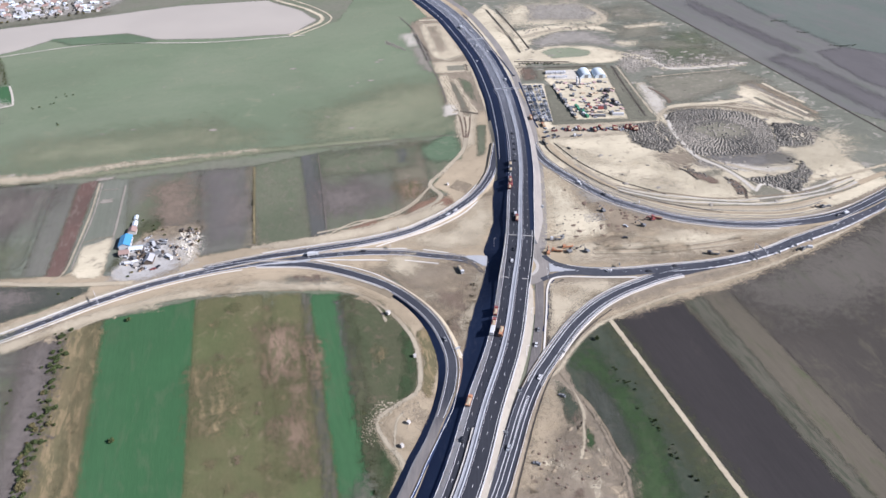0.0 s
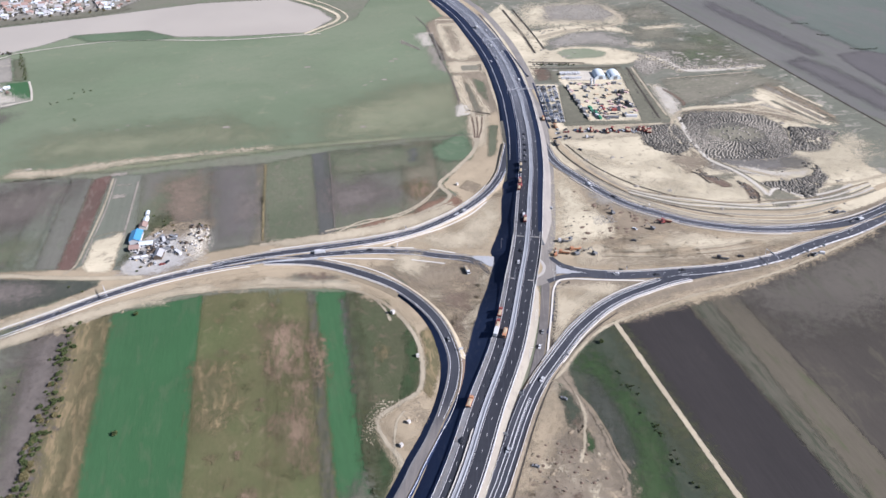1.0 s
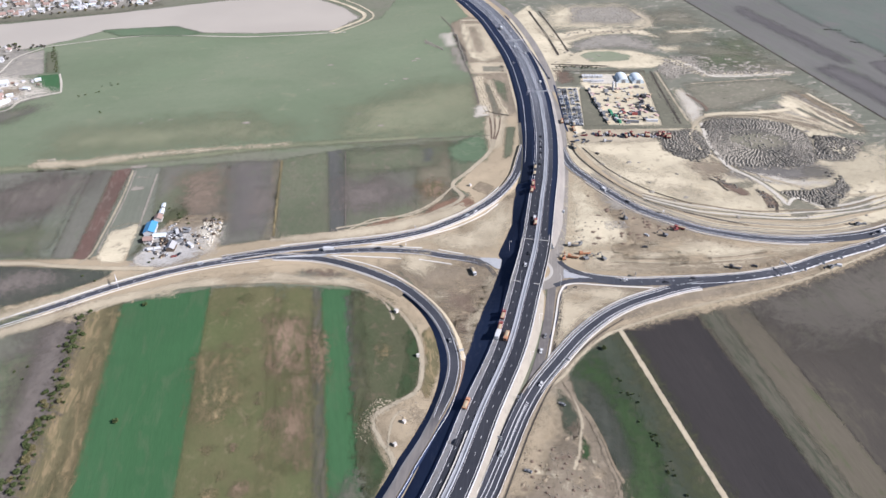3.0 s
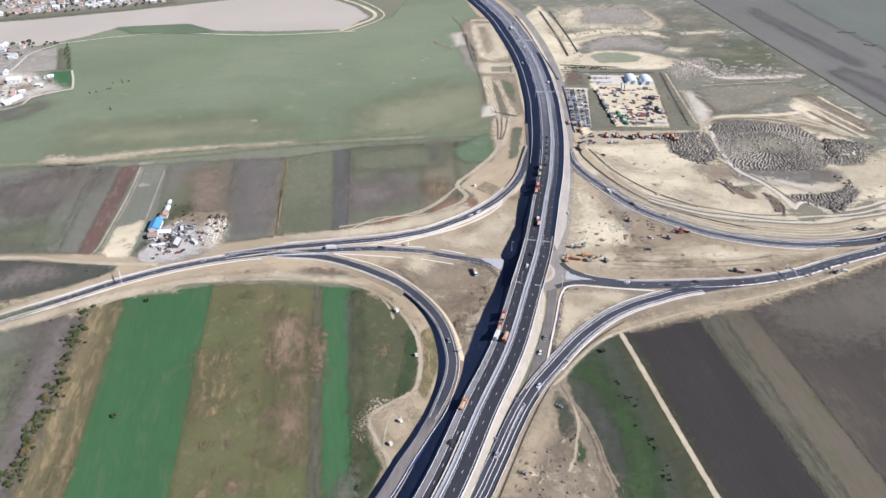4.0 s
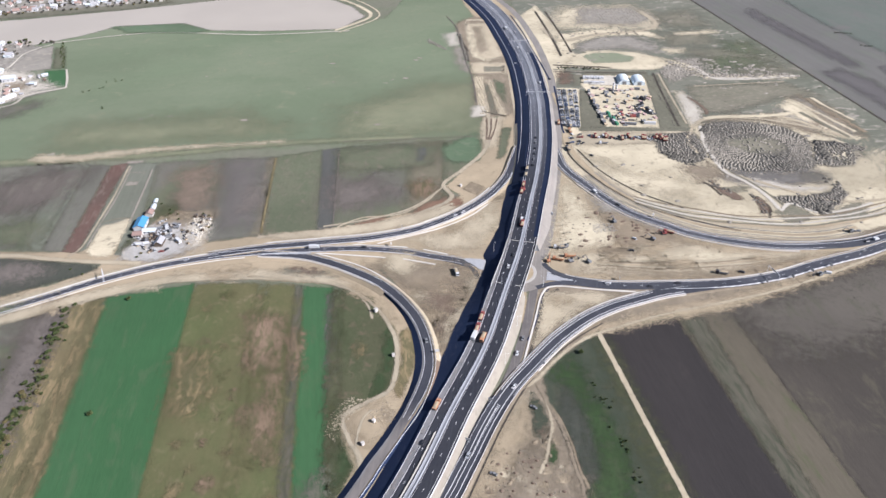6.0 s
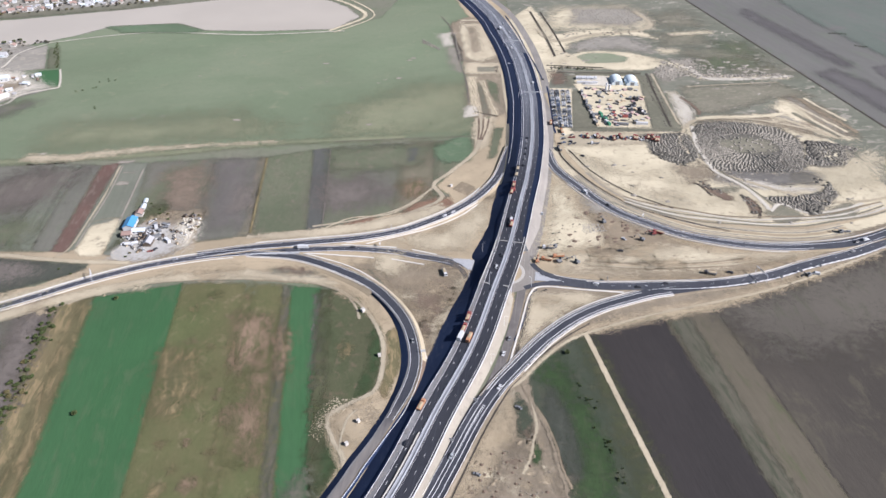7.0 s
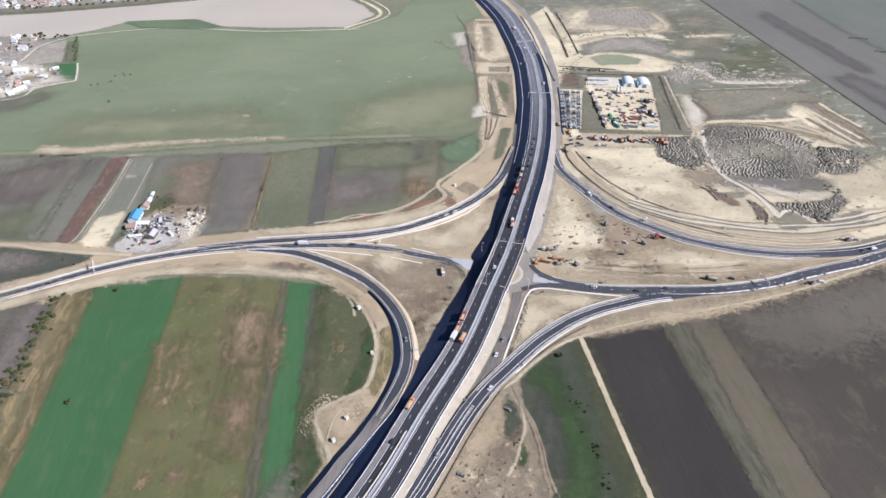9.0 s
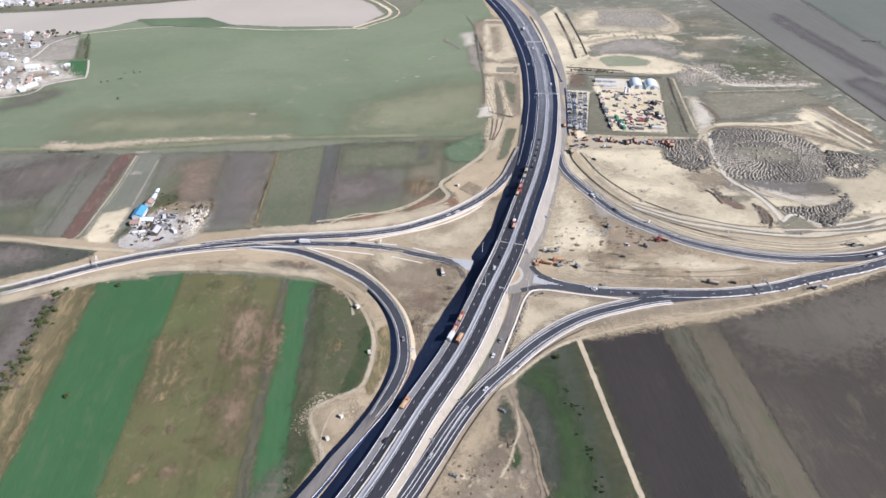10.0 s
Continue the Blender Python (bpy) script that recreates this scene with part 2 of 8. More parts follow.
# the blue-grey third tone paints sky reflected by the far carriageways
M["asphalt"] = asphalt("new_asphalt", (0.024, 0.026, 0.033), (0.031, 0.033, 0.040), (0.120, 0.128, 0.146), (520, 820))
M["asphalt_ramp"] = asphalt("ramp_asphalt", (0.034, 0.037, 0.046), (0.046, 0.049, 0.059))
M["asphalt_sw"] = asphalt("ramp_end_asphalt", (0.034, 0.037, 0.046), (0.046, 0.049, 0.058), (0.165, 0.152, 0.140), (302, 262))
M["asphalt_old"] = asphalt("worn_asphalt", (0.040, 0.044, 0.054), (0.056, 0.059, 0.069))
M["asphalt_dust"] = asphalt("brown_dusty_asphalt", (0.105, 0.098, 0.094), (0.135, 0.125, 0.118))
M["grey_road"] = asphalt("dusty_service_road", (0.17, 0.16, 0.148), (0.21, 0.195, 0.175))
M["concrete"] = plain("concrete", (0.30, 0.31, 0.32), 0.85, 0, 0.35, 2.0)
M["ramp_edge"] = soil("worn_shoulder_asphalt", (0.098, 0.101, 0.108), (0.074, 0.077, 0.084), (0.135, 0.136, 0.138), 90, 4.0, 14, patch=(0.52, 0.70))
M["gravel_grey"] = soil("grey_gravel", (0.170, 0.170, 0.174), (0.120, 0.121, 0.126), (0.235, 0.230, 0.225), 90, 4.0, 14, patch=(0.52, 0.70))
M["paint"] = plain("road_paint", (0.62, 0.62, 0.62), 0.6, 0, 0.5, 1.2)
M["drain"] = plain("new_pale_concrete", (0.50, 0.475, 0.43), 0.85, 0, 0.3, 1.0)
M["kerb"] = plain("pale_kerb_stone", (0.34, 0.327, 0.30), 0.85, 0, 0.3, 1.0)
M["rusty_steel"] = plain("dull_steel", (0.15, 0.145, 0.14), 0.7, 0.0, 0.4, 0.6)
M["steel"] = plain("galvanised_steel", (0.50, 0.51, 0.53), 0.75, 0.0, 0.3, 0.8)
M["dull_steel"] = plain("weathered_rail_steel", (0.33, 0.345, 0.37), 0.6, 0.0, 0.3, 0.8)


def lake_material():
    n = Nodes("muddy_water")
    col = n.mix(n.ramp(n.noise(120, 4, 0.5), 0.35, 0.65), (0.345, 0.308, 0.256), (0.37, 0.332, 0.276))
    return n.done(col, 0.35, n.noise(2.0, 3, 0.6), 0.03, 0.05, spec=0.3)


M["lake"] = lake_material()


# ---------------------------------------------------------------- building helpers
SOFT = {}


def soft(material):
    """The same material, thinning out in an uneven way towards the border of a patch (attribute edge: -1 outside, 1 inside)."""
    if material.name not in SOFT:
        m = material.copy()
        m.name = material.name + "_patch"
        tree = m.node_tree
        out = next(n for n in tree.nodes if n.type == 'OUTPUT_MATERIAL')
        bsdf = next(n for n in tree.nodes if n.type == 'BSDF_PRINCIPLED')
        coord = tree.nodes.new("ShaderNodeTexCoord").outputs["Object"]
        edge = tree.nodes.new("ShaderNodeAttribute")
        edge.attribute_name = "edge"
        total = edge.outputs["Fac"]
        for size, gain in ((16.0, 1.3), (4.0, 1.5), (1.1, 1.8), (0.15, 4.4)):
            n = tree.nodes.new("ShaderNodeTexNoise")
            n.inputs["Scale"].default_value, n.inputs["Detail"].default_value = 1 / size, 3.0
            tree.links.new(coord, n.inputs["Vector"])
            k = tree.nodes.new("ShaderNodeMath")
            k.operation = 'MULTIPLY_ADD'
            tree.links.new(n.outputs["Fac"], k.inputs[0])
            k.inputs[1].default_value = gain
            tree.links.new(total, k.inputs[2])
            total = k.outputs[0]
        step = tree.nodes.new("ShaderNodeMapRange")
        step.interpolation_type = 'SMOOTHSTEP'
        step.inputs[1].default_value, step.inputs[2].default_value = 4.30, 4.70
        tree.links.new(total, step.inputs[0])
        clear = tree.nodes.new("ShaderNodeBsdfTransparent")
        mix = tree.nodes.new("ShaderNodeMixShader")
        tree.links.new(step.outputs[0], mix.inputs[0])
        tree.links.new(clear.outputs[0], mix.inputs[1])
        tree.links.new(bsdf.outputs[0], mix.inputs[2])
        tree.links.new(mix.outputs[0], out.inputs[0])
        SOFT[material.name] = m
    return SOFT[material.name]


def link(name, bm, material, parent=None, smooth=False):
    mesh = bpy.data.meshes.new(name)
    bm.normal_update()
    bm.to_mesh(mesh)
    bm.free()
    mesh.materials.append(material)
    if smooth:
        for p in mesh.polygons:
            p.use_smooth = True
    ob = new(name, mesh)
    ob.parent = parent
    return ob


def part(name, bm, material, parent, label="", smooth=False):
    """One mesh object under a thing or under a part."""
    ob = link(name, bm, material, parent, smooth)
    return tagged(ob, label)


def structure(ob, label, category):
    return tagged(ob, label, category, kind="structure")


LEVELS = []


def level(z):
    """The next free height at or above z, so that no two layers lie in one plane."""
    while any(abs(z - u) < 0.0011 for u in LEVELS):
        z += 0.0012
    LEVELS.append(z)
    return z


def sheet(name, points, z, material, label, category="field", fringe=1.2):
    """A patch of ground lying on the land, whose border thins out over about fringe metres."""
    poly = np.array(points, float)
    z = level(z)
    reach = fringe * 1.6
    lo, hi = poly.min(0) - reach, poly.max(0) + reach
    step = max(1.6, min(reach * 1.2, 6.0), math.sqrt((hi - lo).prod()) / 150)
    nx, ny = [int(v) + 2 for v in (hi - lo) / step]
    gx, gy = np.meshgrid(lo[0] + np.arange(nx) * step, lo[1] + np.arange(ny) * step)
    x, y = gx.ravel(), gy.ravel()
    dist, odd = np.full(x.shape, 1e9), np.zeros(x.shape, bool)
    for (x0, y0), (x1, y1) in zip(poly, np.roll(poly, -1, 0)):
        dx, dy = x1 - x0, y1 - y0
        t = np.clip(((x - x0) * dx + (y - y0) * dy) / (dx * dx + dy * dy), 0, 1)
        dist = np.minimum(dist, np.hypot(x - x0 - t * dx, y - y0 - t * dy))
        if y0 != y1:
            odd ^= ((y0 > y) != (y1 > y)) & (x < x0 + (y - y0) * dx / dy)
    edge = np.where(odd, dist, -dist) / reach
    near = (edge > -0.85 - 0.5 * step / reach).reshape(ny, nx)
    keep = near[:-1, :-1] & near[1:, :-1] & near[:-1, 1:] & near[1:, 1:]
    j, i = np.nonzero(keep)
    faces = np.stack([j * nx + i, j * nx + i + 1, (j + 1) * nx + i + 1, (j + 1) * nx + i], 1)
    used, inv = np.unique(faces, return_inverse=True)
    mesh = bpy.data.meshes.new(name)
    mesh.from_pydata(np.stack([x[used], y[used], np.full(len(used), z)], 1).tolist(), [], inv.reshape(faces.shape).tolist())
    mesh.attributes.new("edge", 'FLOAT', 'POINT').data.foreach_set("value", np.clip(edge[used], -2, 2).astype(np.float32))
    mesh.materials.append(soft(material))
    return structure(new(name, mesh), label, category)


def spline(control, step=3.0):
    """A smooth line through control points (x, y, z), as (place, right-hand side) at even steps."""
    p = [Vector(c) for c in control]
    p = [p[0] * 2 - p[1]] + p + [p[-1] * 2 - p[-2]]
    dense = []
    for i in range(1, len(p) - 2):
        a, b, c, d = p[i - 1:i + 3]
        for j in range(24):
            t = j / 24
            dense.append(0.5 * (2 * b + (c - a) * t + (2 * a - 5 * b + 4 * c - d) * t * t + (3 * b - a - 3 * c + d) * t ** 3))
    dense.append(p[-2].copy())
    run, total = [0.0], 0.0
    for a, b in zip(dense, dense[1:]):
        total += (b - a).length
        run.append(total)
    n = max(2, round(total / step))
    arr = np.array([tuple(v) for v in dense])
    out = []
    for i in range(n + 1):
        s = total * i / n
        pos = Vector([float(np.interp(s, run, arr[:, k])) for k in range(3)])
        a = Vector([float(np.interp(s - 1.5, run, arr[:, k])) for k in range(3)])
        b = Vector([float(np.interp(s + 1.5, run, arr[:, k])) for k in range(3)])
        d = (b - a)
        out.append((pos, Vector((d.y, -d.x, 0)).normalized()))
    return out


def sweep(name, line, profile, material, closed=False, parent=None):
    """Draws a cross-section along a line. profile: (offset to the right, height) pairs, or a function of the sample that gives them."""
    bm = bmesh.new()
    rings = []
    for pos, right in line:
        pr = profile(pos, right) if callable(profile) else profile
        rings.append([bm.verts.new(pos + right * o + Vector((0, 0, h))) for o, h in pr])
    m = len(rings[0])
    for a, b in zip(rings, rings[1:]):
        for j in range(m if closed else m - 1):
            k = (j + 1) % m
            bm.faces.new((a[j], a[k], b[k], b[j]))
    if closed:
        bm.faces.new(rings[0][::-1])
        bm.faces.new(rings[-1])
    bmesh.ops.recalc_face_normals(bm, faces=bm.faces)
    if not closed:
        up = sum((f.normal.z * f.calc_area() for f in bm.faces), 0.0)
        if up < 0:
            bmesh.ops.reverse_faces(bm, faces=bm.faces)
    return link(name, bm, material, parent)


def frayed(base, seed, amount):
    """A profile whose outer points wander, for earth edges."""
    def at(pos, right):
        v = Vector((pos.x / 7.0, pos.y / 7.0, seed))
        return [(o + amount * k * noise.noise(v + Vector((0, 0, i * 9.0))), h) for i, (o, h, k) in enumerate(base)]
    return at


# ---------------------------------------------------------------- the land
def land():
    bm = bmesh.new()
    bmesh.ops.create_grid(bm, x_segments=60, y_segments=60, size=4500)
    for v in bm.verts:
        v.co.y += 600
    return structure(link("ground", bm, M["plain_land"]), "flat farmland with dry grass reaching the horizon", "ground")


land()
Z0, Z1, Z2, Z3 = 0.06, 0.12, 0.20, 0.26

# north-west: pasture, lake, strips of field
sheet("field", [(-1100, 300), (-1100, 1000), (-640, 893), (-613, 916), (-581, 947), (-551, 989), (-457, 1008), (-404, 978), (-322, 979), (-219, 993), (-160, 1050),
                (-150, 1150), (-200, 1500), (-100, 1500), (-60, 1200), (0, 1040), (40, 900), (45, 734), (30, 664), (13, 664), (-113, 644), (-202, 629), (-413, 577), (-700, 510)],
      Z0, M["pasture"], "wide green pasture with worn pale patches", "pasture")
sheet("water", [(-644, 893), (-613, 916), (-581, 947), (-551, 989), (-457, 1008), (-404, 978), (-322, 979), (-219, 993), (-193, 1053), (-223, 1101), (-288, 1160), (-420, 1140), (-572, 1070), (-716, 1013), (-1000, 930), (-950, 800)],
      Z1, M["lake"], "muddy beige lake beside the pasture", "lake", 2.5)

TOP = [(-560, 538), (-391, 572), (-365, 573), (-344, 573), (-328, 580), (-300, 582), (-237, 594), (-192, 601), (-146, 621), (-130, 627), (-58, 642), (-27, 649), (13, 657)]
BOT = [(-420, 420), (-351, 431), (-328, 430), (-310, 429), (-296, 428), (-250, 430), (-201, 455), (-158, 466), (-112, 472), (-101, 480), (-45, 505), (-15, 540), (20, 600)]
STRIPS = [("slate_soil", "dark grey-green ploughed strip field"), ("grey_soil", "pale grey-green fallow strip field"), ("slate_soil", "dark grey ploughed strip field"),
          ("brick_soil", "narrow red-brown ploughed strip field"), ("grey_soil", "grey fallow strip beside the farmyard"), ("mixed", "grey-green fallow strip with a reddish patch behind the farmyard"),
          ("slate_soil", "dark grey ploughed strip field"), ("fallow_green", "dull green fallow strip field"), ("dark_strip", "narrow slate-dark ploughed strip"),
          ("mixed", "dark green and grey fallow field"), ("brown_fallow", "brown stubble field with tracks"), ("fallow_green", "green grass patch beside a dirt track")]
for i, (key, label) in enumerate(STRIPS):
    sheet("field", [TOP[i], TOP[i + 1], BOT[i + 1], BOT[i]], Z0 + 0.002 * i + 0.02, M[key], label, "field", (2.0, 2.0, 2.0, 2.0, 2.5, 4.0, 3.0, 3.0, 1.5, 3.0, 6.0, 4.0)[i])

# south-west: strips running southwards
TOP2 = [(-420, 330), (-268, 372), (-246, 378), (-186, 400), (-138, 405), (-132, 405), (-110, 405), (-104, 404), (-81, 404), (-20, 395)]
BOT2 = [(-420, 60), (-192, 60), (-155, 60), (-103, 60), (-62, 60), (-55, 60), (-30, 60), (-20, 60), (-5, 60), (40, 60)]
STRIPS2 = [("dark_soil", "dark brown-grey ploughed field"), ("tan_weeds", "tan strip of dry weeds and shrubs"), ("crop_green", "bright green strip of winter crop"),
           ("olive", "olive field with bare patches"), ("olive", "olive strip of thin grass"), ("olive", "olive strip with bare tan patches"), ("old_strip", "dim narrow strip of bare soil and grass"),
           ("crop_green", "narrow bright green crop strip"), ("meadow", "dull green grass beside the dirt track")]
sheet("field", [(-430, 318), (-266, 362), (-184, 391), (-81, 394), (-35, 375), (20, 60), (-430, 60)], Z0 - 0.02, M["olive"], "thin olive grass between the strip fields", "field", 2.0)
sheet("field", [(-560, 526), (-389, 560), (-237, 582), (-130, 615), (0, 640), (5, 600), (-50, 522), (-112, 488), (-200, 470), (-255, 500), (-290, 480), (-310, 445), (-420, 440)], Z0 + 0.01, M["mixed"], "grey-green fallow land between the strip fields", "field", 2.0)
for i, (key, label) in enumerate(STRIPS2):
    sheet("field", [TOP2[i], TOP2[i + 1], BOT2[i + 1], BOT2[i]], Z0 + 0.002 * i, M[key], label, "field", (3.0, 3.0, 1.6, 2.0, 4.0, 3.0, 2.6, 1.5, 3.0)[i])

# south-east
sheet("field", [(104, 368), (110, 370), (202, 60), (60, 60), (82, 278), (70, 322), (78, 337), (92, 356)], Z0, M["dim_grass"], "green grass field beside a straight gravel track", "field")
sheet("field", [(110, 370), (163, 392), (257, 60), (202, 60)], Z0 + 0.01, M["black_soil"], "almost black freshly ploughed field", "field", 1.2)
sheet("field", [(104, 371), (163, 394), (199, 410), (335, 486), (300, 60), (200, 60)], Z0 - 0.01, M["brown_soil"], "dark bare soil between the ploughed fields", "field", 1.5)
sheet("field", [(163, 392), (199, 408), (289, 60), (257, 60)], Z0 + 0.02, M["stripe_soil"], "lighter grey-brown strip between ploughed fields", "field", 1.8)
sheet("field", [(199, 408), (240, 430), (280, 452), (335, 485), (520, 600), (800, 500), (600, 60), (289, 60)], Z0 + 0.03, M["brown_soil"], "wide dark ploughed field", "field", 0.6)
sheet("field", [(302, 1149), (427, 709), (520, 600), (1200, 500), (1400, 1500), (200, 1500)], Z0 + 0.04, M["far_soil"], "grey ploughed field beyond a straight ditch", "field", 0.8)

# earthworks round the junction
sheet("ground", [(-330, 325), (-265, 366), (-234, 388), (-201, 403), (-143, 409), (-83, 408), (-51, 395), (-30, 365), (-22, 333), (-22, 308), (-35, 296), (-49, 284), (-40, 259),
                 (-32, 248), (-36, 229), (-70, 60), (20, 60), (15, 334), (-51, 429), (-146, 455), (-247, 420), (-335, 358)], Z1, M["earth"], "bare trodden earth along the ramp", "bare earth", 1.6)
sheet("ground", [(-500, 402), (-363, 426), (-292, 431), (-294, 470), (-280, 478), (-266, 430), (-257, 430), (-255, 500), (-211, 498), (-200, 453), (-149, 469), (-105, 481), (-65, 500), (-28, 517), (0, 544), (-16, 559),
                 (2, 602), (20, 677), (30, 734), (28, 830), (14, 905), (-6, 985), (-30, 1060), (-90, 1250), (-60, 1250), (30, 1100), (59, 874), (53, 652), (34, 455), (-51, 429), (-140, 432), (-241, 406), (-319, 354), (-420, 290),
                 (-420, 330), (-332, 375), (-297, 387), (-271, 412), (-269, 419), (-357, 417), (-500, 392)], Z1 + 0.01, M["earth"], "bare earth along the new roads and farmyard", "bare earth", 1.6)
sheet("ground", [(-113, 450), (-56, 462), (11, 512), (35, 561), (60, 500), (60, 380), (8, 334), (-9, 378), (-52, 432)], Z1 + 0.02, M["earth"], "tan bare earth between the ramps", "bare earth", 1.0)
sheet("ground", [(20, 60), (24, 232), (55, 336), (64, 434), (184, 446), (349, 525), (520, 630), (520, 600), (335, 485), (280, 452), (240, 430), (195, 411), (152, 394), (106, 371), (85, 348), (71, 327), (75, 308), (90, 266), (95, 236), (60, 60)],
      Z1 + 0.03, M["spoil"], "bare churned earth beside the ramp", "bare earth", 1.4)
sheet("ground", [(55, 430), (78, 605), (131, 526), (217, 494), (341, 508), (520, 640), (520, 615), (345, 516), (247, 449), (181, 432), (77, 432)], Z1 + 0.04, M["earth"], "pale bare earth inside the junction triangle", "bare earth", 1.0)
sheet("ground", [(59, 874), (21, 1148), (0, 1500), (205, 1500), (302, 1149), (427, 709), (520, 600), (520, 625), (338, 499), (214, 484), (129, 514), (83, 594), (71, 679)], Z1 - 0.03, M["scrub"], "sandy scrubland with thin grass", "scrub", 1.4)
sheet("ground", [(83, 594), (129, 514), (214, 484), (338, 499), (400, 540), (380, 600), (370, 670), (330, 715), (270, 725), (215, 700), (150, 690), (100, 685), (85, 660)], Z1 + 0.01, M["sand"], "pale bare sand of the building site", "sand", 2.5)
sheet("ground", [(59, 874), (30, 1050), (60, 1120), (95, 1000), (85, 960), (120, 900), (100, 860), (84, 800), (80, 690), (70, 690)], Z1 + 0.02, M["sand"], "pale sand beside the motorway", "sand", 2.5)

# ---------------------------------------------------------------- roads
MID = [(-73, 60), (-33.5, 140), (0.7, 228), (17.9, 290), (34, 345), (45, 405), (54, 460), (61, 530), (66, 581), (69, 649), (68, 715), (65, 771), (52, 878), (29, 982), (-3, 1091), (-90, 1300)]


def deck_height(y):
    return float(np.interp(y, [60, 290, 350, 400, 470, 600, 720, 840, 1100, 1300], [4.3, 5.0, 6.0, 7.4, 7.4, 6.0, 3.6, 2.4, 1.6, 1.2]))


MOTORWAY = [(p.xyz, r) for p, r in spline([(x, y, deck_height(y)) for x, y in MID], 4.0)]
BRIDGE_S, BRIDGE_N = 410.0, 464.0
SOUTH = [s for s in MOTORWAY if s[0].y < BRIDGE_S]
NORTH = [s for s in MOTORWAY if s[0].y > BRIDGE_N]
SPAN = [s for s in MOTORWAY if BRIDGE_S - 5 < s[0].y < BRIDGE_N + 5]
OUT_L, OUT_R = -11.2, 11.8


def road_layer(name, line, profile, key, label, category="road"):
    return structure(sweep(name, line, profile, M[key]), label, category)


def west_toe(y, z):
    """Offset of the foot of the dark west slope, which includes the deck's shadow at the bridge."""
    plain_toe = OUT_L - z * (2.2 if y < 430 else 2.0)
    near = float(np.interp(y, [290, 330, 359, 383, 405, 431, 444, 448, 460, 471, 495, 530, 560, 620], [-22.5, -25.4, -27.6, -26.5, -24.4, -23.7, -24.2, -27.8, -27.2, -25.5, -23.0, -24.2, -25.0, -22.8]))
    return near if 290 < y < 620 else plain_toe


def east_run(y):
    return float(np.interp(y, [60, 375, 409, 465, 500, 1300], [0.75, 0.72, 0.28, 0.35, 1.1, 1.1]))


# added across the bridge opening too, where the dark slope stands for the deck's shadow
road_layer("embankment", MOTORWAY, lambda p, r: [(OUT_L, -0.06), (west_toe(p.y, p.z), 0.1 - p.z)], "cover", "dark west slope of black sheeting and painted shade", "embankment")
for seg, key in ((SOUTH, "cream"), (NORTH, "grey_road")):
    road_layer("embankment", seg, lambda p, r: [(OUT_R, -0.05), (OUT_R + east_run(p.y) * p.z, 0.1 - p.z)], key, "pale gravel embankment slope", "embankment")
for pos, right in (SOUTH[-1], NORTH[0]):
    bm = bmesh.new()
    tri = [(OUT_R - 0.5, -0.1), (OUT_R + east_run(pos.y) * pos.z, 0.1 - pos.z), (OUT_R - 0.5, 0.1 - pos.z)]
    ahead = Vector((-right.y, right.x, 0)) * 0.4
    rings = [[bm.verts.new(pos + right * o + Vector((0, 0, h)) + ahead * k) for o, h in tri] for k in (-1, 1)]
    bm.faces.new(rings[0])
    bm.faces.new(rings[1][::-1])
    for i in range(3):
        bm.faces.new((rings[0][i], rings[1][i], rings[1][(i + 1) % 3], rings[0][(i + 1) % 3]))
    bmesh.ops.recalc_face_normals(bm, faces=bm.faces)
    structure(link("wing_wall", bm, M["concrete"]), "wing wall of the bridge", "wall")


def left_edge(y):
    return float(np.interp(y, (275, 340, 405, 440), (-7.8, -8.5, -8.6, -9.6)))


road_layer("road", MOTORWAY, lambda p, r: [(left_edge(p.y), 0.0), (-1.6, 0.05)], "asphalt", "new dark motorway carriageway", "motorway")
road_layer("road", MOTORWAY, [(1.6, 0.05), (11.4, 0.0)], "asphalt", "new dark motorway carriageway", "motorway")
road_layer("median", MOTORWAY, [(-1.6, 0.05), (-1.5, 0.15), (1.5, 0.15), (1.6, 0.05)], "median", "pale gravel motorway median", "median")
road_layer("shoulder", MOTORWAY, lambda p, r: [(OUT_L, -0.05), (left_edge(p.y), 0.0)], "gravel_grey", "grey unfinished motorway shoulder", "shoulder")
road_layer("shoulder", MOTORWAY, [(11.4, 0.0), (OUT_R, -0.05)], "kerb", "pale concrete edge strip", "shoulder")


def ribbon(name, control, half, key, label, fringe=0.0, step=3.0, lift=0.0):
    line = spline(control, step)
    prof = frayed([(-half, lift - 0.02, fringe), (0, lift, 0), (half, lift - 0.02, fringe)], half, 1.0)
    return line, structure(sweep(name, line, prof, M[key]), label, "road" if fringe == 0 else "track")


ROADS = {}
ROADS["west"] = ([(-520, 230, .3), (-400, 296, .35), (-318, 354, .4), (-290, 374, .5), (-259, 397, .6), (-223, 418, .7), (-183, 434, .8), (-142, 444, .8), (-97, 452, .7), (-67, 455, .6), (-37, 454, .5), (-17, 450, .4), (7, 446, .35), (28, 440, .3)], 3.5, "asphalt_old", "two-lane asphalt road")
ROADS["sw"] = ([(-150, 441, .9), (-117, 440, 1.2), (-92, 433, 1.6), (-66, 421, 2.0), (-45, 408, 2.2), (-26, 389, 2.3), (-12, 368, 2.3), (-3, 343, 2.4), (0, 322, 2.4), (-4, 293, 2.5), (-12, 271, 2.5), (-20, 250, 2.6), (-27, 230, 2.6), (-60, 150, 2.6), (-97, 60, 2.6)], 3.6, "asphalt_ramp", "new asphalt motorway ramp")
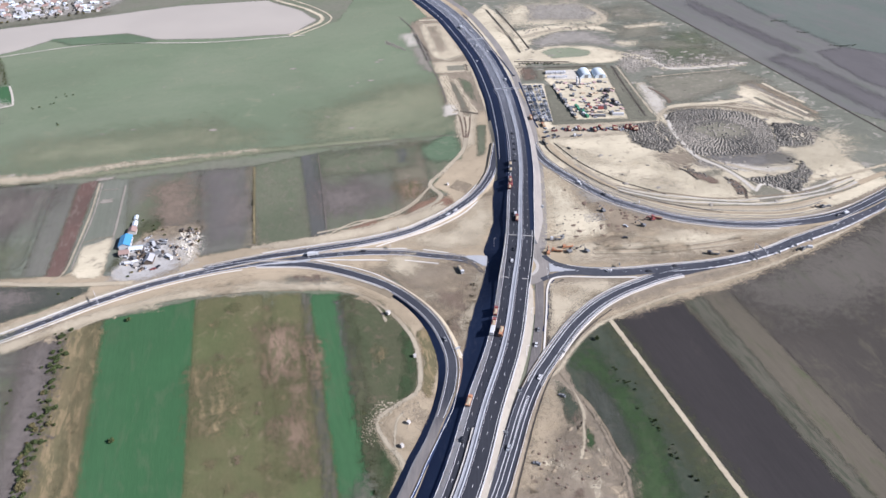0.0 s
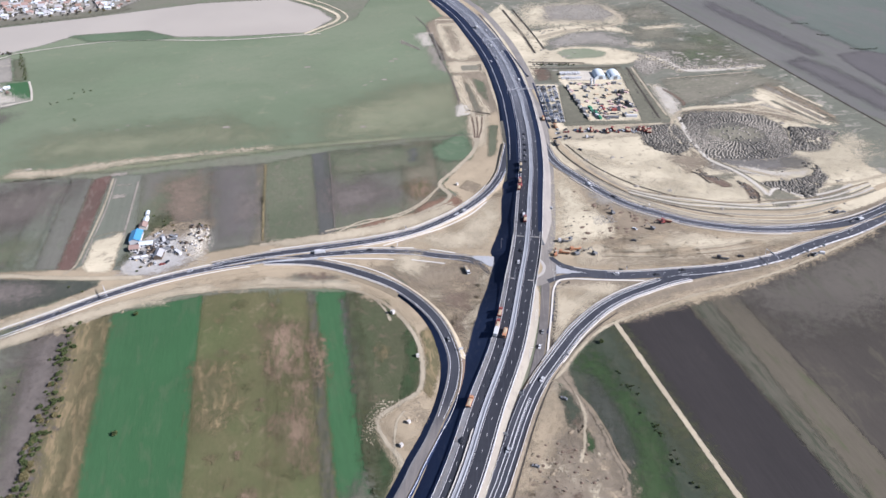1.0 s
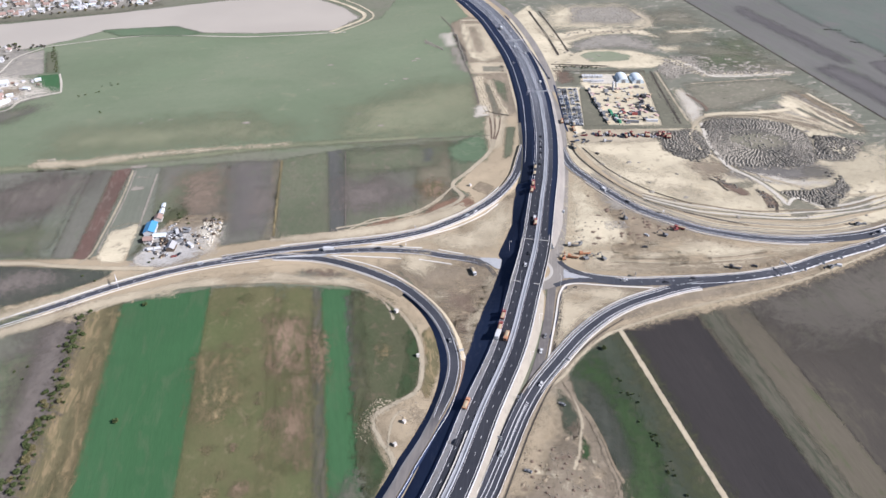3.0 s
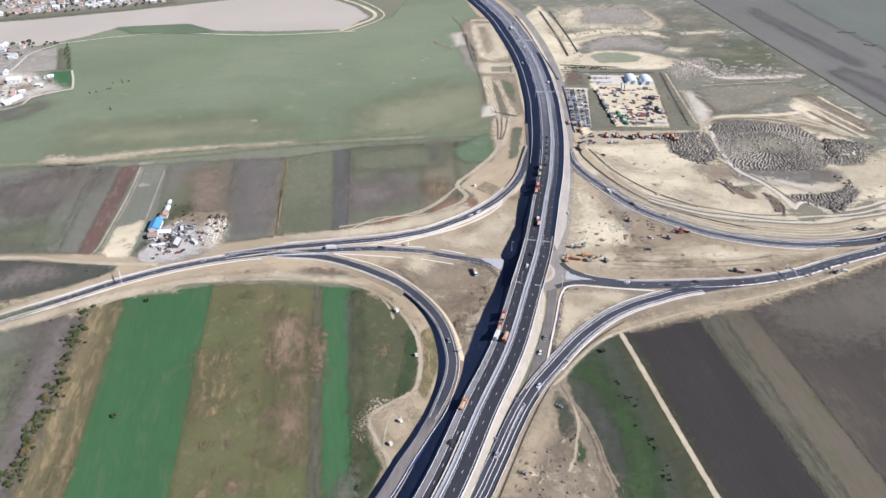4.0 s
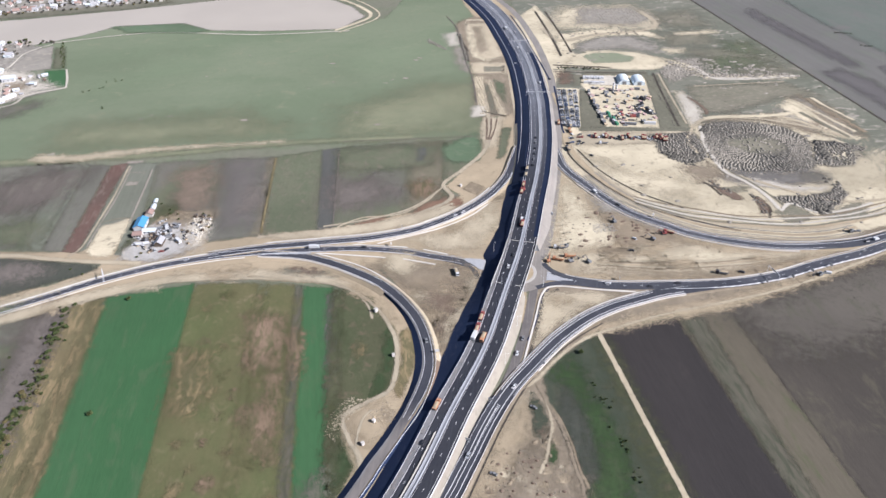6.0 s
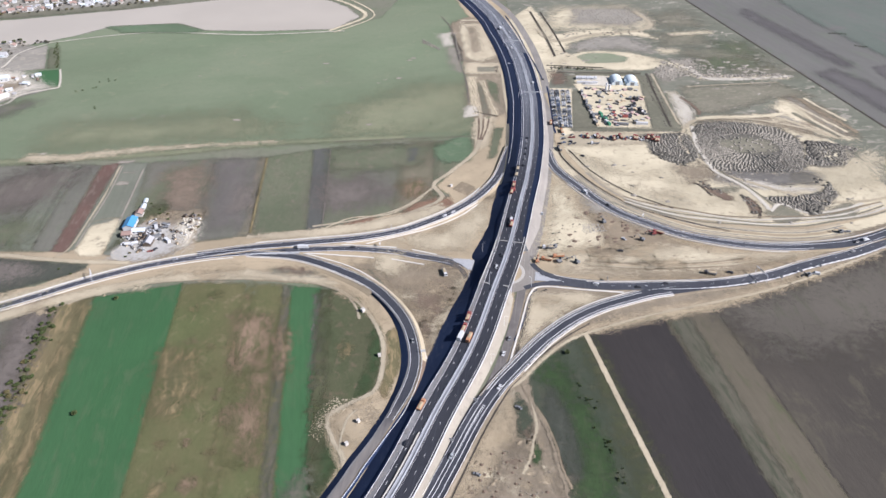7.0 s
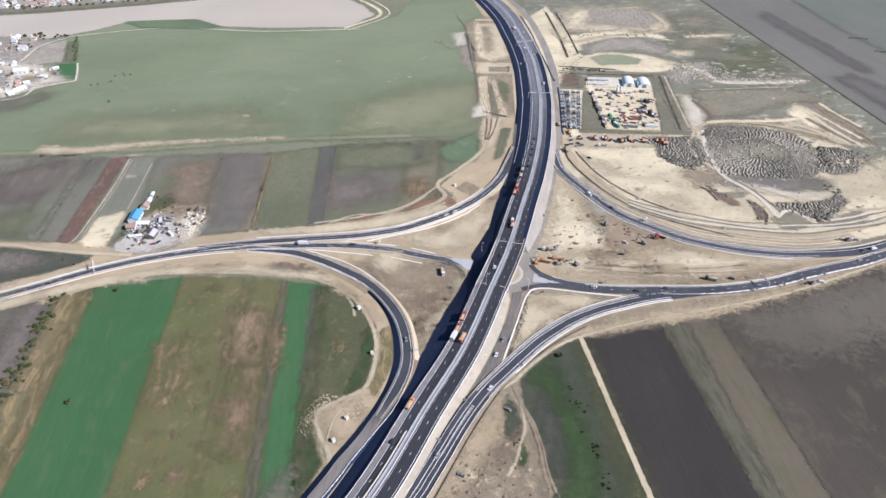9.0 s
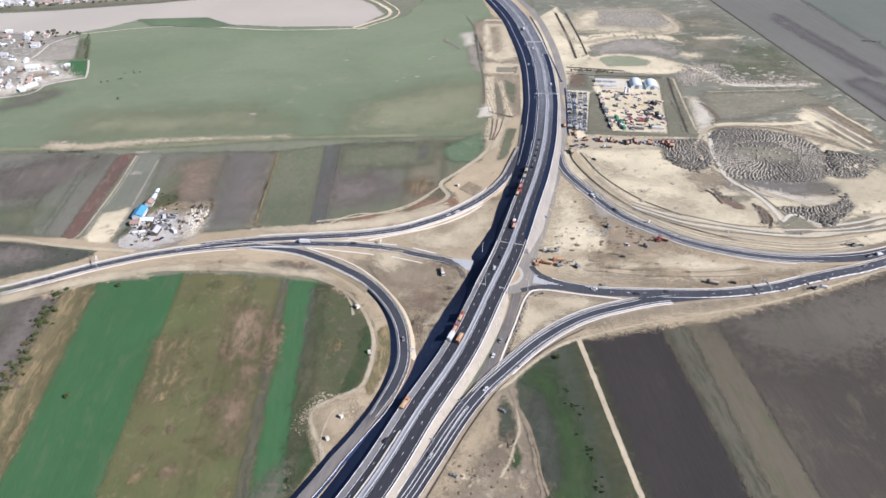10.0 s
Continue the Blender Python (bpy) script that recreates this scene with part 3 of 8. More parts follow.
ROADS["nw"] = ([(-190, 435, .8), (-146, 450, 1.0), (-105, 460, 1.1), (-69, 469, 1.2), (-39, 481, 1.2), (-20, 494, 1.2), (2, 514, 1.2), (24, 544, 1.2), (38, 578, 1.3), (44, 613, 1.6), (48, 640, 1.8)], 3.8, "asphalt_ramp", "new asphalt motorway ramp")
ROADS["east"] = ([(72, 434, .3), (84, 431, .3), (99, 426.5, .35), (120, 424.8, .4), (140, 426, .45), (161, 428.5, .5), (183, 431, .6), (204.5, 434.5, .65), (226, 440.5, .7), (249.5, 449.5, .7), (273.3, 462.3, .7), (297.3, 473.8, .7), (327.3, 489, .7), (420, 548, .6), (520, 616, .5)], 4.6, "asphalt_old", "two-lane asphalt road")
ROADS["se"] = ([(226, 439.5, .66), (200, 433, .68), (178, 426, .7), (157, 419, .7), (141, 411.3, .7), (121, 400.6, .7), (102, 386, .7), (84, 366, .7), (72, 348.5, .7), (63, 334, .7), (54, 319, .75), (46, 302, .8), (39, 283, .9), (32.5, 262, 1.0), (27, 245, 1.0), (22.5, 232, 1.0), (-9, 150, 1.2), (-47, 60, 1.4)], 5.0, "asphalt_ramp", "new asphalt motorway ramp")
ROADS["ne"] = ([(83, 640, .4), (91, 603, .5), (112, 568, .6), (140, 531, .7), (169.4, 510, .8), (196.5, 496, .8), (240, 486.8, .8), (285, 489, .8), (337, 505.5, .75), (420, 559, .65)], 4.9, "asphalt_old", "asphalt motorway ramp")
ROADS["cn"] = ([(66, 452, .25), (73, 470, .25), (80, 538, .3), (84, 600, .3), (86, 675, .3), (84, 778, .3), (75, 872, .3), (57, 974, .3), (24, 1096, .3), (-50, 1260, .3)], 4.5, "grey_road", "dusty grey service road")
ROADS["cs"] = ([(66, 424, .25), (64, 405, .26), (60, 372, .27), (54, 339, .28), (47, 311, .6)], 3.0, "asphalt_dust", "dusty grey service road")
LINES = {}
for key, (control, half, mat_key, label) in ROADS.items():
    if key == "sw":
        continue
    LINES[key], _ = ribbon("road", control, half, mat_key, label)


# dark strips; the last one paints the shadow line inside the cs kerb
for line, wide in (([(24, 1068, .42), (31, 1042, .42), (45, 986, .42), (57, 926, .42), (69, 872, .42), (79, 822, .42)], 0.8), ([(84.5, 800, .42), (88.5, 740, .42), (91, 692, .42), (93, 676, .42)], 0.9), ([(76, 416, .42), (72.6, 411, .42), (71, 403, .42), (69, 390, .42), (66, 375, .42), (61.5, 360, .42)], 0.6)):
    ribbon("ditch", line, wide, "cover", "narrow dark strip beside the service road")


def sw_edges(y):
    """Offsets of the south-west ramp: foot of its sheeted slope, left and right edge of the asphalt."""
    at_y = [200, 245, 259, 269, 282, 293, 306, 326, 340, 352, 405]
    return [float(np.interp(y, at_y, v)) for v in ((8.0, 8.5, 8.0, 8.0, 9.0, 9.5, 9.2, 9.8, 9.4, 9.0, 5.0), (2.0, 2.8, 2.2, 2.2, 3.4, 4.4, 4.2, 3.9, 3.3, 3.3, 3.6), (-3.0, -2.4, -2.8, -2.6, -1.2, -1.2, -2.5, -2.7, -3.0, -3.2, -3.6))]




LINES["sw"] = spline(ROADS["sw"][0], 3.0)
SW_FAR = [s for s in LINES["sw"] if s[0].y > 282]
structure(sweep("road", LINES["sw"], lambda p, r: [(sw_edges(p.y)[1], 0.0), (sw_edges(p.y)[2], 0.0)], M["asphalt_sw"]), "new asphalt motorway ramp with a dusty end", "road")
structure(sweep("embankment", [s for s in LINES["sw"] if s[0].y < 406], lambda p, r: [(sw_edges(p.y)[0], 0.15 - p.z), (sw_edges(p.y)[1] + 0.9, -0.03)], M["cover"]), "ramp slope covered in black sheeting", "embankment")
structure(sweep("verge", [s for s in LINES["sw"] if s[0].y < 406], lambda p, r: [(sw_edges(p.y)[1] + 0.95, -0.02), (sw_edges(p.y)[1], -0.01)], M["gravel_grey"]), "gravel verge of the ramp", "verge")
def sw_verge(y):
    return float(np.interp(y, (270, 310), (0.7, 1.6)))


structure(sweep("verge", [s for s in LINES["sw"] if s[0].y < 406], lambda p, r: [(sw_edges(p.y)[2], -0.01), (sw_edges(p.y)[2] - sw_verge(p.y), -0.04), (sw_edges(p.y)[2] - sw_verge(p.y) - 0.05, -0.1)], M["spoil"]), "gravel verge of the ramp", "verge")
for lo, hi, key, label in ((60, 303, "cover", "ramp slope covered in black sheeting"), (303, 336, "weedy", "brown earth slope of the ramp"), (333, 406, "dusty", "pale gravel slope of the ramp")):
    structure(sweep("embankment", [s for s in LINES["sw"] if lo < s[0].y < hi], lambda p, r: [(sw_edges(p.y)[2] - sw_verge(p.y), -0.05), (sw_edges(p.y)[2] - sw_verge(p.y) - 0.1 - (0.35 if p.y < 303 else 1.2) * p.z, 0.15 - p.z)], M[key]), label, "embankment")

# verges and slopes of the ramps
for key, half in (("west", 3.5), ("sw", 3.6), ("nw", 3.8), ("east", 4.6), ("se", 5.0), ("ne", 4.9)):
    for side in (-1, 1):
        line = LINES[key]
        if key == "sw":
            line = [s for s in line if s[0].y >= 402]
        prof = (lambda p, r, h=half, s=side: [(s * h, -0.04), (s * (h + 1.0), -0.06), (s * (h + 1.1 + 1.6 * p.z), 0.15 - p.z)])
        if key == "se" and side > 0:
            line = [s for s in line if s[0].x < 152]
        structure(sweep("verge", line, prof, M["spoil"] if key in ("se", "east") and side > 0 or key == "se" else M["earth"]), "gravel verge of the ramp", "verge")


# ---------------------------------------------------------------- bridge and roundabout
def box(bm, x0, x1, y0, y1, z0, z1, tx=0.0, ty=0.0):
    """A box whose top is drawn in by tx, ty."""
    v = [bm.verts.new(p) for p in ((x0, y0, z0), (x1, y0, z0), (x1, y1, z0), (x0, y1, z0),
                                   (x0 + tx, y0 + ty, z1), (x1 - tx, y0 + ty, z1), (x1 - tx, y1 - ty, z1), (x0 + tx, y1 - ty, z1))]
    for f in ((3, 2, 1, 0), (4, 5, 6, 7), (0, 1, 5, 4), (1, 2, 6, 5), (2, 3, 7, 6), (3, 0, 4, 7)):
        bm.faces.new([v[i] for i in f])
    return v


def bar(bm, a, b, r0, r1, n=8):
    """A round bar from a to b."""
    a, b = Vector(a), Vector(b)
    q = (b - a).to_track_quat('Z', 'Y')
    rings = []
    for p, r in ((a, r0), (b, r1)):
        rings.append([bm.verts.new(p + q @ Vector((r * math.cos(i * math.tau / n), r * math.sin(i * math.tau / n), 0))) for i in range(n)])
    for i in range(n):
        bm.faces.new((rings[0][i], rings[0][(i + 1) % n], rings[1][(i + 1) % n], rings[1][i]))
    bm.faces.new(rings[0][::-1])
    bm.faces.new(rings[1])


def extrude_profile(bm, profile, x0, x1):
    """A side profile of (y, z) points drawn out along x."""
    a = [bm.verts.new((x0, y, z)) for y, z in profile]
    b = [bm.verts.new((x1, y, z)) for y, z in profile]
    n = len(profile)
    for i in range(n):
        bm.faces.new((a[i], a[(i + 1) % n], b[(i + 1) % n], b[i]))
    bm.faces.new(a[::-1])
    bm.faces.new(b)
    bmesh.ops.recalc_face_normals(bm, faces=bm.faces)


def empty(name, m, label="", category="", group=""):
    ob = new(name)
    ob.matrix_basis = m
    ob.empty_display_size = 0.2
    return tagged(ob, label, category, group)


def at(line, y):
    """The sample of a line that lies nearest to that y."""
    return min(line, key=lambda s: abs(s[0].y - y))


def across(sample, a, b, low, high, thick, name, key, parent=None):
    """A wall or strip across a road at a sample, from offset a to b."""
    pos, right = sample
    ahead = Vector((-right.y, right.x, 0))
    bm = bmesh.new()
    pts = [pos + right * a - ahead * thick / 2, pos + right * b - ahead * thick / 2, pos + right * b + ahead * thick / 2, pos + right * a + ahead * thick / 2]
    lo = [bm.verts.new((p.x, p.y, low)) for p in pts]
    hi = [bm.verts.new((p.x, p.y, high)) for p in pts]
    bm.faces.new(lo[::-1])
    bm.faces.new(hi)
    for i in range(4):
        bm.faces.new((lo[i], lo[(i + 1) % 4], hi[(i + 1) % 4], hi[i]))
    return link(name, bm, M[key], parent)


bridge = empty("bridge", pose(0, 0, 0), "concrete motorway bridge over the roundabout", "bridge")
sweep("deck", SPAN, [(-11.4, -0.08), (11.9, -0.08), (11.9, -0.9), (9.0, -1.5), (-8.6, -1.5), (-11.4, -0.9)], M["concrete"], True, bridge)
for off in (-11.35, 11.5):
    sweep("parapet", SPAN, [(off, -0.1), (off, 1.0), (off + 0.35, 1.0), (off + 0.35, -0.1)], M["kerb"], True, bridge)
for y in (BRIDGE_S, BRIDGE_N):
    across(at(MOTORWAY, y), -11.4, 11.9, 0.0, deck_height(y) - 0.3, 2.0, "abutment", "concrete", bridge)
    across(at(MOTORWAY, y), -9.6, 9.6, deck_height(y) + 0.02, deck_height(y) + 0.09, 0.7, "expansion_joint", "kerb", bridge)
for off in (-9, -3, 3, 9):
    pos, right = at(MOTORWAY, 437)
    bm = bmesh.new()
    q = pos + right * off
    bar(bm, (q.x, q.y, 0), (q.x, q.y, pos.z - 1.4), 0.6, 0.6, 14)
    part("pier", bm, M["concrete"], bridge)

RC = (51.0, 435.0)


def ring(name, r0, r1, z, key, label, category, rise=0.0, n=72):
    bm = bmesh.new()
    prof = [(r0, z - rise), (r0, z), (r1, z), (r1, z - rise)] if rise else [(r0, z), (r1, z)]
    rows = []
    for i in range(n):
        a = math.tau * i / n
        rows.append([bm.verts.new((RC[0] + r * math.cos(a), RC[1] + r * math.sin(a), h)) for r, h in prof])
    for i in range(n):
        for j in range(len(prof) - 1):
            bm.faces.new((rows[i][j], rows[i][j + 1], rows[(i + 1) % n][j + 1], rows[(i + 1) % n][j]))
    bmesh.ops.recalc_face_normals(bm, faces=bm.faces)
    return structure(link(name, bm, M[key]), label, category)


ring("road", 15.6, 25.0, 0.42, "grey_road", "dusty asphalt roundabout under the bridge", "roundabout")
for line, wide in (([(72, 448, .44), (75, 442.5, .44), (80, 437.5, .44), (88, 433.5, .44), (98, 431, .44), (112, 428.5, .44)], 2.1), ([(67, 417, .44), (74, 421, .44), (83, 424, .44), (96, 424.5, .44), (112, 424.8, .44)], 2.3), ([(-6, 446.5, .45), (6, 443, .45), (15, 438.5, .45), (20.5, 433, .45), (23.5, 424, .45)], 2.0)):
    ribbon("road", line, wide, "asphalt_old", "dark asphalt arm of the roundabout")
ring("kerb", 13.6, 16.0, 0.62, "kerb", "pale kerb ring of the roundabout island", "kerb", 0.4)
ring("ground", 0.5, 13.8, 0.50, "earth", "bare earth island of the roundabout", "bare earth")

# ---------------------------------------------------------------- black lanes, markings and rails
NORTH_R = [s for s in NORTH if 470 < s[0].y < 905]
road_layer("lane", NORTH_R, lambda p, r: [(float(np.interp(p.y, (470, 560, 900), (8.2, 6.6, 6.4))), 0.06), (11.5, 0.04)], "navy_asphalt", "navy-black asphalt lane", "lane")
def far_out(y):
    return float(np.interp(y, (600, 690), (-21.5, -24.0)))


FAR_L = [s for s in NORTH if 560 < s[0].y < 1230]
road_layer("lane", FAR_L, lambda p, r: [(-9.7, 0.04), (-13.0, 0.03), (far_out(p.y), 0.9 - p.z * 0.75)], "navy_asphalt", "navy-black asphalt ramp lane", "lane")


def marking(name, line, offset, width, lift=0.03):
    return structure(sweep(name, line, [(offset - width / 2, lift), (offset + width / 2, lift)], M["paint"]), "white painted road line", "road marking")


for off, wide in ((-2.3, 0.12), (2.3, 0.14)):
    marking("edge_line", MOTORWAY, off, wide, 0.07)
structure(sweep("edge_line", MOTORWAY, lambda p, r: [(left_edge(p.y) + 0.35, 0.07), (left_edge(p.y) + 0.62, 0.07)], M["paint"]), "white painted road line", "road marking")
marking("edge_line", [s for s in MOTORWAY if s[0].y < 475], 9.9, 0.26, 0.07)
marking("edge_line", [s for s in MOTORWAY if s[0].y < 430], 11.1, 0.22, 0.06)
structure(sweep("edge_line", [s for s in FAR_L if s[0].y > 600], lambda p, r: [(o, (0.9 - p.z * 0.75) * (-13.0 - o) / (-13.0 - far_out(p.y)) + 0.05) for o in (-19.7, -19.3)], M["paint"]), "white painted road line", "road marking")
road_layer("embankment", [s for s in FAR_L if s[0].y > 690], lambda p, r: [(far_out(p.y), 0.88 - p.z * 0.75), (far_out(p.y) - 3.0, 0.15 - p.z)], "cover", "low bank covered in black sheeting", "embankment")
road_layer("embankment", [s for s in FAR_L if s[0].y <= 695], lambda p, r: [(far_out(p.y), 0.88 - p.z * 0.75), (far_out(p.y) - 3.5, 0.15 - p.z)], "track", "low gravel bank of the ramp lane", "embankment")
for key, side, off, keep in (("west", 1, 2.9, (-600, 60)), ("west", -1, 2.9, (-600, 60)), ("nw", 1, 3.0, (-120, 60)), ("nw", -1, 3.0, (-190, 60)), ("east", -1, 3.8, (70, 520)), ("east", 1, 3.9, (165, 520)),
                             ("se", 1, 2.5, (-60, 152)), ("se", -1, 2.5, (-60, 172)), ("se", 1, 4.4, (50, 152)), ("se", -1, 4.4, (50, 172)), ("ne", 1, 2.5, (60, 290)), ("ne", -1, 2.5, (60, 420)), ("ne", -1, 4.3, (60, 290))):
    marking("edge_line", [s for s in LINES[key] if keep[0] < s[0].x < keep[1]], side * off, 0.34)
for key, half, inner, lo, hi in (("se", 5.0, 2.7, 50, 172), ("ne", 4.9, 2.7, 60, 300), ("nw", 3.8, 2.9, -110, 40), ("west", 3.5, 2.5, -330, -110)):
    for side in (-1, 1):
        line = [s for s in LINES[key] if lo < s[0].x < (150 if key == "se" and side > 0 else hi)]
        structure(sweep("shoulder", line, [(side * inner, 0.012), (side * half, 0.012)], M["ramp_edge"]), "grey hard shoulder of the ramp", "shoulder")
for key, lo, hi in (("nw", -110, 40),):
    marking("centre_line", [s for s in LINES[key] if lo < s[0].x < hi], 0.2, 0.16)
for k, inset in ((1, -0.5), (2, 0.5)):
    structure(sweep("edge_line", SW_FAR, lambda p, r: [(sw_edges(p.y)[k] + inset - 0.13, 0.03), (sw_edges(p.y)[k] + inset + 0.13, 0.03)], M["paint"]), "white painted road line", "road marking")
marking("centre_line", [s for s in LINES["se"] if s[0].y < 300], 0.4, 0.3)

bm = bmesh.new()
box(bm, -0.085, 0.085, -1.1, 1.1, 0.0, 0.02)
dash_mesh = bpy.data.meshes.new("lane_dash")
bm.to_mesh(dash_mesh)
bm.free()
dash_mesh.materials.append(M["paint"])


def dashes(line, offset, gap, lift, keep=lambda p: True):
    run, nxt = 0.0, 0.0
    for (p, r), (p2, _) in zip(line, line[1:]):
        seg = (p2 - p).length
        while nxt < run + seg:
            q = p.lerp(p2, (nxt - run) / seg)
            if keep(q):
                d = new("lane_dash", dash_mesh)
                v = p2 - p
                place = q + r * offset + Vector((0, 0, lift))
                d.matrix_basis = Matrix.LocRotScale(place, v.to_track_quat('Y', 'Z'), None)
                structure(d, "short white painted lane dash", "road marking")
            nxt += gap
        run += seg


for off in (-5.4, 6.0):
    dashes(MOTORWAY, off, 12.0, 0.06, lambda p: 180 < p.y < 1050)
for key in ("west", "east"):
    dashes(LINES[key], 0.0, 12.0, 0.03, lambda p: abs(p.x - 51) > 35)


BEAM = [(-0.05, 0.45), (0.05, 0.5), (-0.02, 0.6), (0.05, 0.7), (-0.05, 0.78), (-0.09, 0.78), (-0.09, 0.45)]


def guardrail(line, offset, lift=0.0, flip=1, key="steel"):
    rail = empty("guardrail", pose(0, 0, 0), "galvanised steel guardrail along the road edge", "guardrail", "guardrails")
    sweep("rail", line, [(offset + flip * o, h + lift) for o, h in BEAM], M[key], True, rail)
    bm = bmesh.new()
    for i, (p, r) in enumerate(line[::2]):
        q = p + r * (offset - flip * 0.15)
        box(bm, q.x - 0.08, q.x + 0.08, q.y - 0.08, q.y + 0.08, q.z + lift - 0.2, q.z + lift + 0.75)
    ob = part("rail_post_row", bm, M[key], rail)
    ob["kind"] = "stuff"
    return rail


SEEN = [s for s in MOTORWAY if 150 < s[0].y < 1150]
for off in (-10.9, -1.2, 1.2, 11.55):
    guardrail(SEEN, off, 0.1, 1, "dull_steel" if abs(off) < 2 else "steel")
for key, half in (("sw", 4.1), ("nw", 4.3), ("east", 5.2), ("se", 5.5), ("ne", 5.4), ("west", 4.0)):
    line = [s for s in LINES[key] if math.hypot(s[0].x - 51, s[0].y - 435) > 40 and s[0].y > 150 and s[0].x > -345]
    for side in (-1, 1):
        keep = line
        if key == "sw":
            keep = [s for s in line if s[0].y > (404 if side > 0 else 215)]
        elif key == "se":
            keep = [s for s in line if s[0].x < (150 if side > 0 else 172)]
        elif key == "east" and side > 0:
            keep = [s for s in line if s[0].x > 165]
        elif key == "ne" and side > 0:
            keep = [s for s in line if s[0].x < 285]
        guardrail(keep, side * half, 0, side)

# chevrons where the south-east ramp joins
def chevrons(line, y0, y1, a, b, gap, lift):
    bm = bmesh.new()
    for p, r in line:
        if y0 < p.y < y1:
            ahead = Vector((-r.y, r.x, 0))
            k = (p.y - y0) / (y1 - y0)
            for j in range(2):
                o = p + ahead * (gap * j * 0.8) + Vector((0, 0, lift))
                w = a + (b - a) * k
                vs = [o - r * w, o + ahead * 0.45 - r * w, o + r * w - ahead * 0.15, o + r * w - ahead * 0.6]
                bm.faces.new([bm.verts.new(v) for v in vs])
    bmesh.ops.recalc_face_normals(bm, faces=bm.faces)
    ob = link("hatching", bm, M["paint"])
    return structure(ob, "white painted hatching between merging lanes", "road marking")


chevrons(LINES["se"], 262, 303, 0.3, 1.0, 2.0, 0.03)

# pale concrete wedges beside the roundabout and gores
sheet("splitter_island", [(9, 447.5), (14, 449.5), (28.5, 448.5), (27, 434), (23, 435.5), (18, 441)], 0.62, M["concrete"], "pale concrete splitter island at the roundabout", "kerb", 0.15)
sheet("splitter_island", [(74, 426), (74.5, 438), (79, 434), (86, 430.6), (99, 427.8), (86, 426.8)], 0.62, M["concrete"], "pale concrete splitter island at the roundabout", "kerb", 0.15)
sheet("splitter_island", [(-170, 437), (-135, 443), (-110, 446), (-108, 443), (-135, 440)], 1.35, M["concrete"], "pale striped wedge between road and ramp", "kerb", 0.1)
sheet("splitter_island", [(146, 419.5), (160, 422.5), (196, 433.5), (168, 426.5)], 1.0, M["concrete"], "pale striped wedge between road and ramp", "kerb", 0.1)

# pale kerb walls round the triangles inside the junction
for name, pts in (("west", [(-108, 446, .3), (-60, 445, .3), (-50, 444, .3)]), ("west2", [(-36, 444, .3), (-20, 441, .3), (-10, 439, .3)]),
                  ("north", [(-80, 460, .3), (-35, 460, .3)]), ("north2", [(-22, 458, .3), (-2, 453, .3)]),
                  ("sw", [(-113, 448, .3), (-60, 428, .3), (-20, 392, .3), (0, 350, .3), (6, 337, .3)]),
                  ("nw", [(-60, 463, .3), (-15, 488, .3), (10, 510, .3), (24, 530, .3)]),
                  ("cs", [(59, 337, .3), (66, 380, .3), (71, 410, .3), (80, 420, .3), (110, 419, .3), (138, 418.5, .3)])):
    line = spline(pts, 3.0)
    structure(sweep("kerb", line, frayed([(-0.65, 0.0, 0.2), (-0.55, 0.35, 0.2), (0.55, 0.35, 0.2), (0.65, 0.0, 0.2)], 2.0, 1.0), M["drain"]), "pale stone-lined drain edge beside the road", "kerb")

# pale edge strips that follow the roads
for key, side, off, lo, hi, axis in (("east", -1, 5.3, 86, 270, "x"), ("ne", 1, 6.3, 105, 270, "x"), ("ne", -1, 6.2, 200, 345, "x"), ("se", -1, 6.2, 62, 172, "x"), ("se", 1, 6.2, 60, 145, "x"), ("nw", -1, 6.6, -150, 30, "x"), ("nw", 1, 5.2, -80, 20, "x"),
                                     ("west", 1, 5.6, -340, -160, "x"), ("west", -1, 5.6, -340, -190, "x"), ("sw", 1, 4.6, 409, 445, "y")):
    line = [s for s in LINES[key] if lo < (s[0].x if axis == "x" else s[0].y) < hi]
    prof = frayed([(side * off - 0.42, -0.1, 0.15), (side * off - 0.34, 0.12, 0.1), (side * off + 0.34, 0.12, 0.1), (side * off + 0.42, -0.3, 0.15)], 4.0, 1.0)
    structure(sweep("kerb", line, prof, M["drain"]), "pale concrete drain strip along the road", "kerb")


def blocks(line, offset, gap, label):
    """Short pale blocks set across the edge of a road, in one mesh."""
    bm = bmesh.new()
    run, nxt = 0.0, 0.0
    for (p, r), (p2, _) in zip(line, line[1:]):
        seg = (p2 - p).length
        ahead = (p2 - p).normalized()
        while nxt < run + seg:
            q = p.lerp(p2, (nxt - run) / seg) + r * offset
            a, b = r * 0.45, ahead * 0.35
            lo = [bm.verts.new(q + v + Vector((0, 0, -0.3))) for v in (-a - b, a - b, a + b, -a + b)]
            hi = [bm.verts.new(q + v * 0.95 + Vector((0, 0, 0.18))) for v in (-a - b, a - b, a + b, -a + b)]
            bm.faces.new(hi)
            for i in range(4):
                bm.faces.new((lo[i], lo[(i + 1) % 4], hi[(i + 1) % 4], hi[i]))
            nxt += gap
        run += seg
    return tagged(link("edge_blocks", bm, M["kerb"]), label, "edge blocks", kind="stuff")


blocks([s for s in LINES["ne"] if 95 < s[0].x < 230], 5.6, 4.6, "pale concrete blocks along the ramp edge")
blocks([s for s in LINES["ne"] if 95 < s[0].x < 330], -5.6, 4.6, "pale concrete blocks along the ramp edge")
blocks([s for s in LINES["nw"] if -70 < s[0].x < 20], -4.4, 4.6, "pale concrete blocks along the ramp edge")
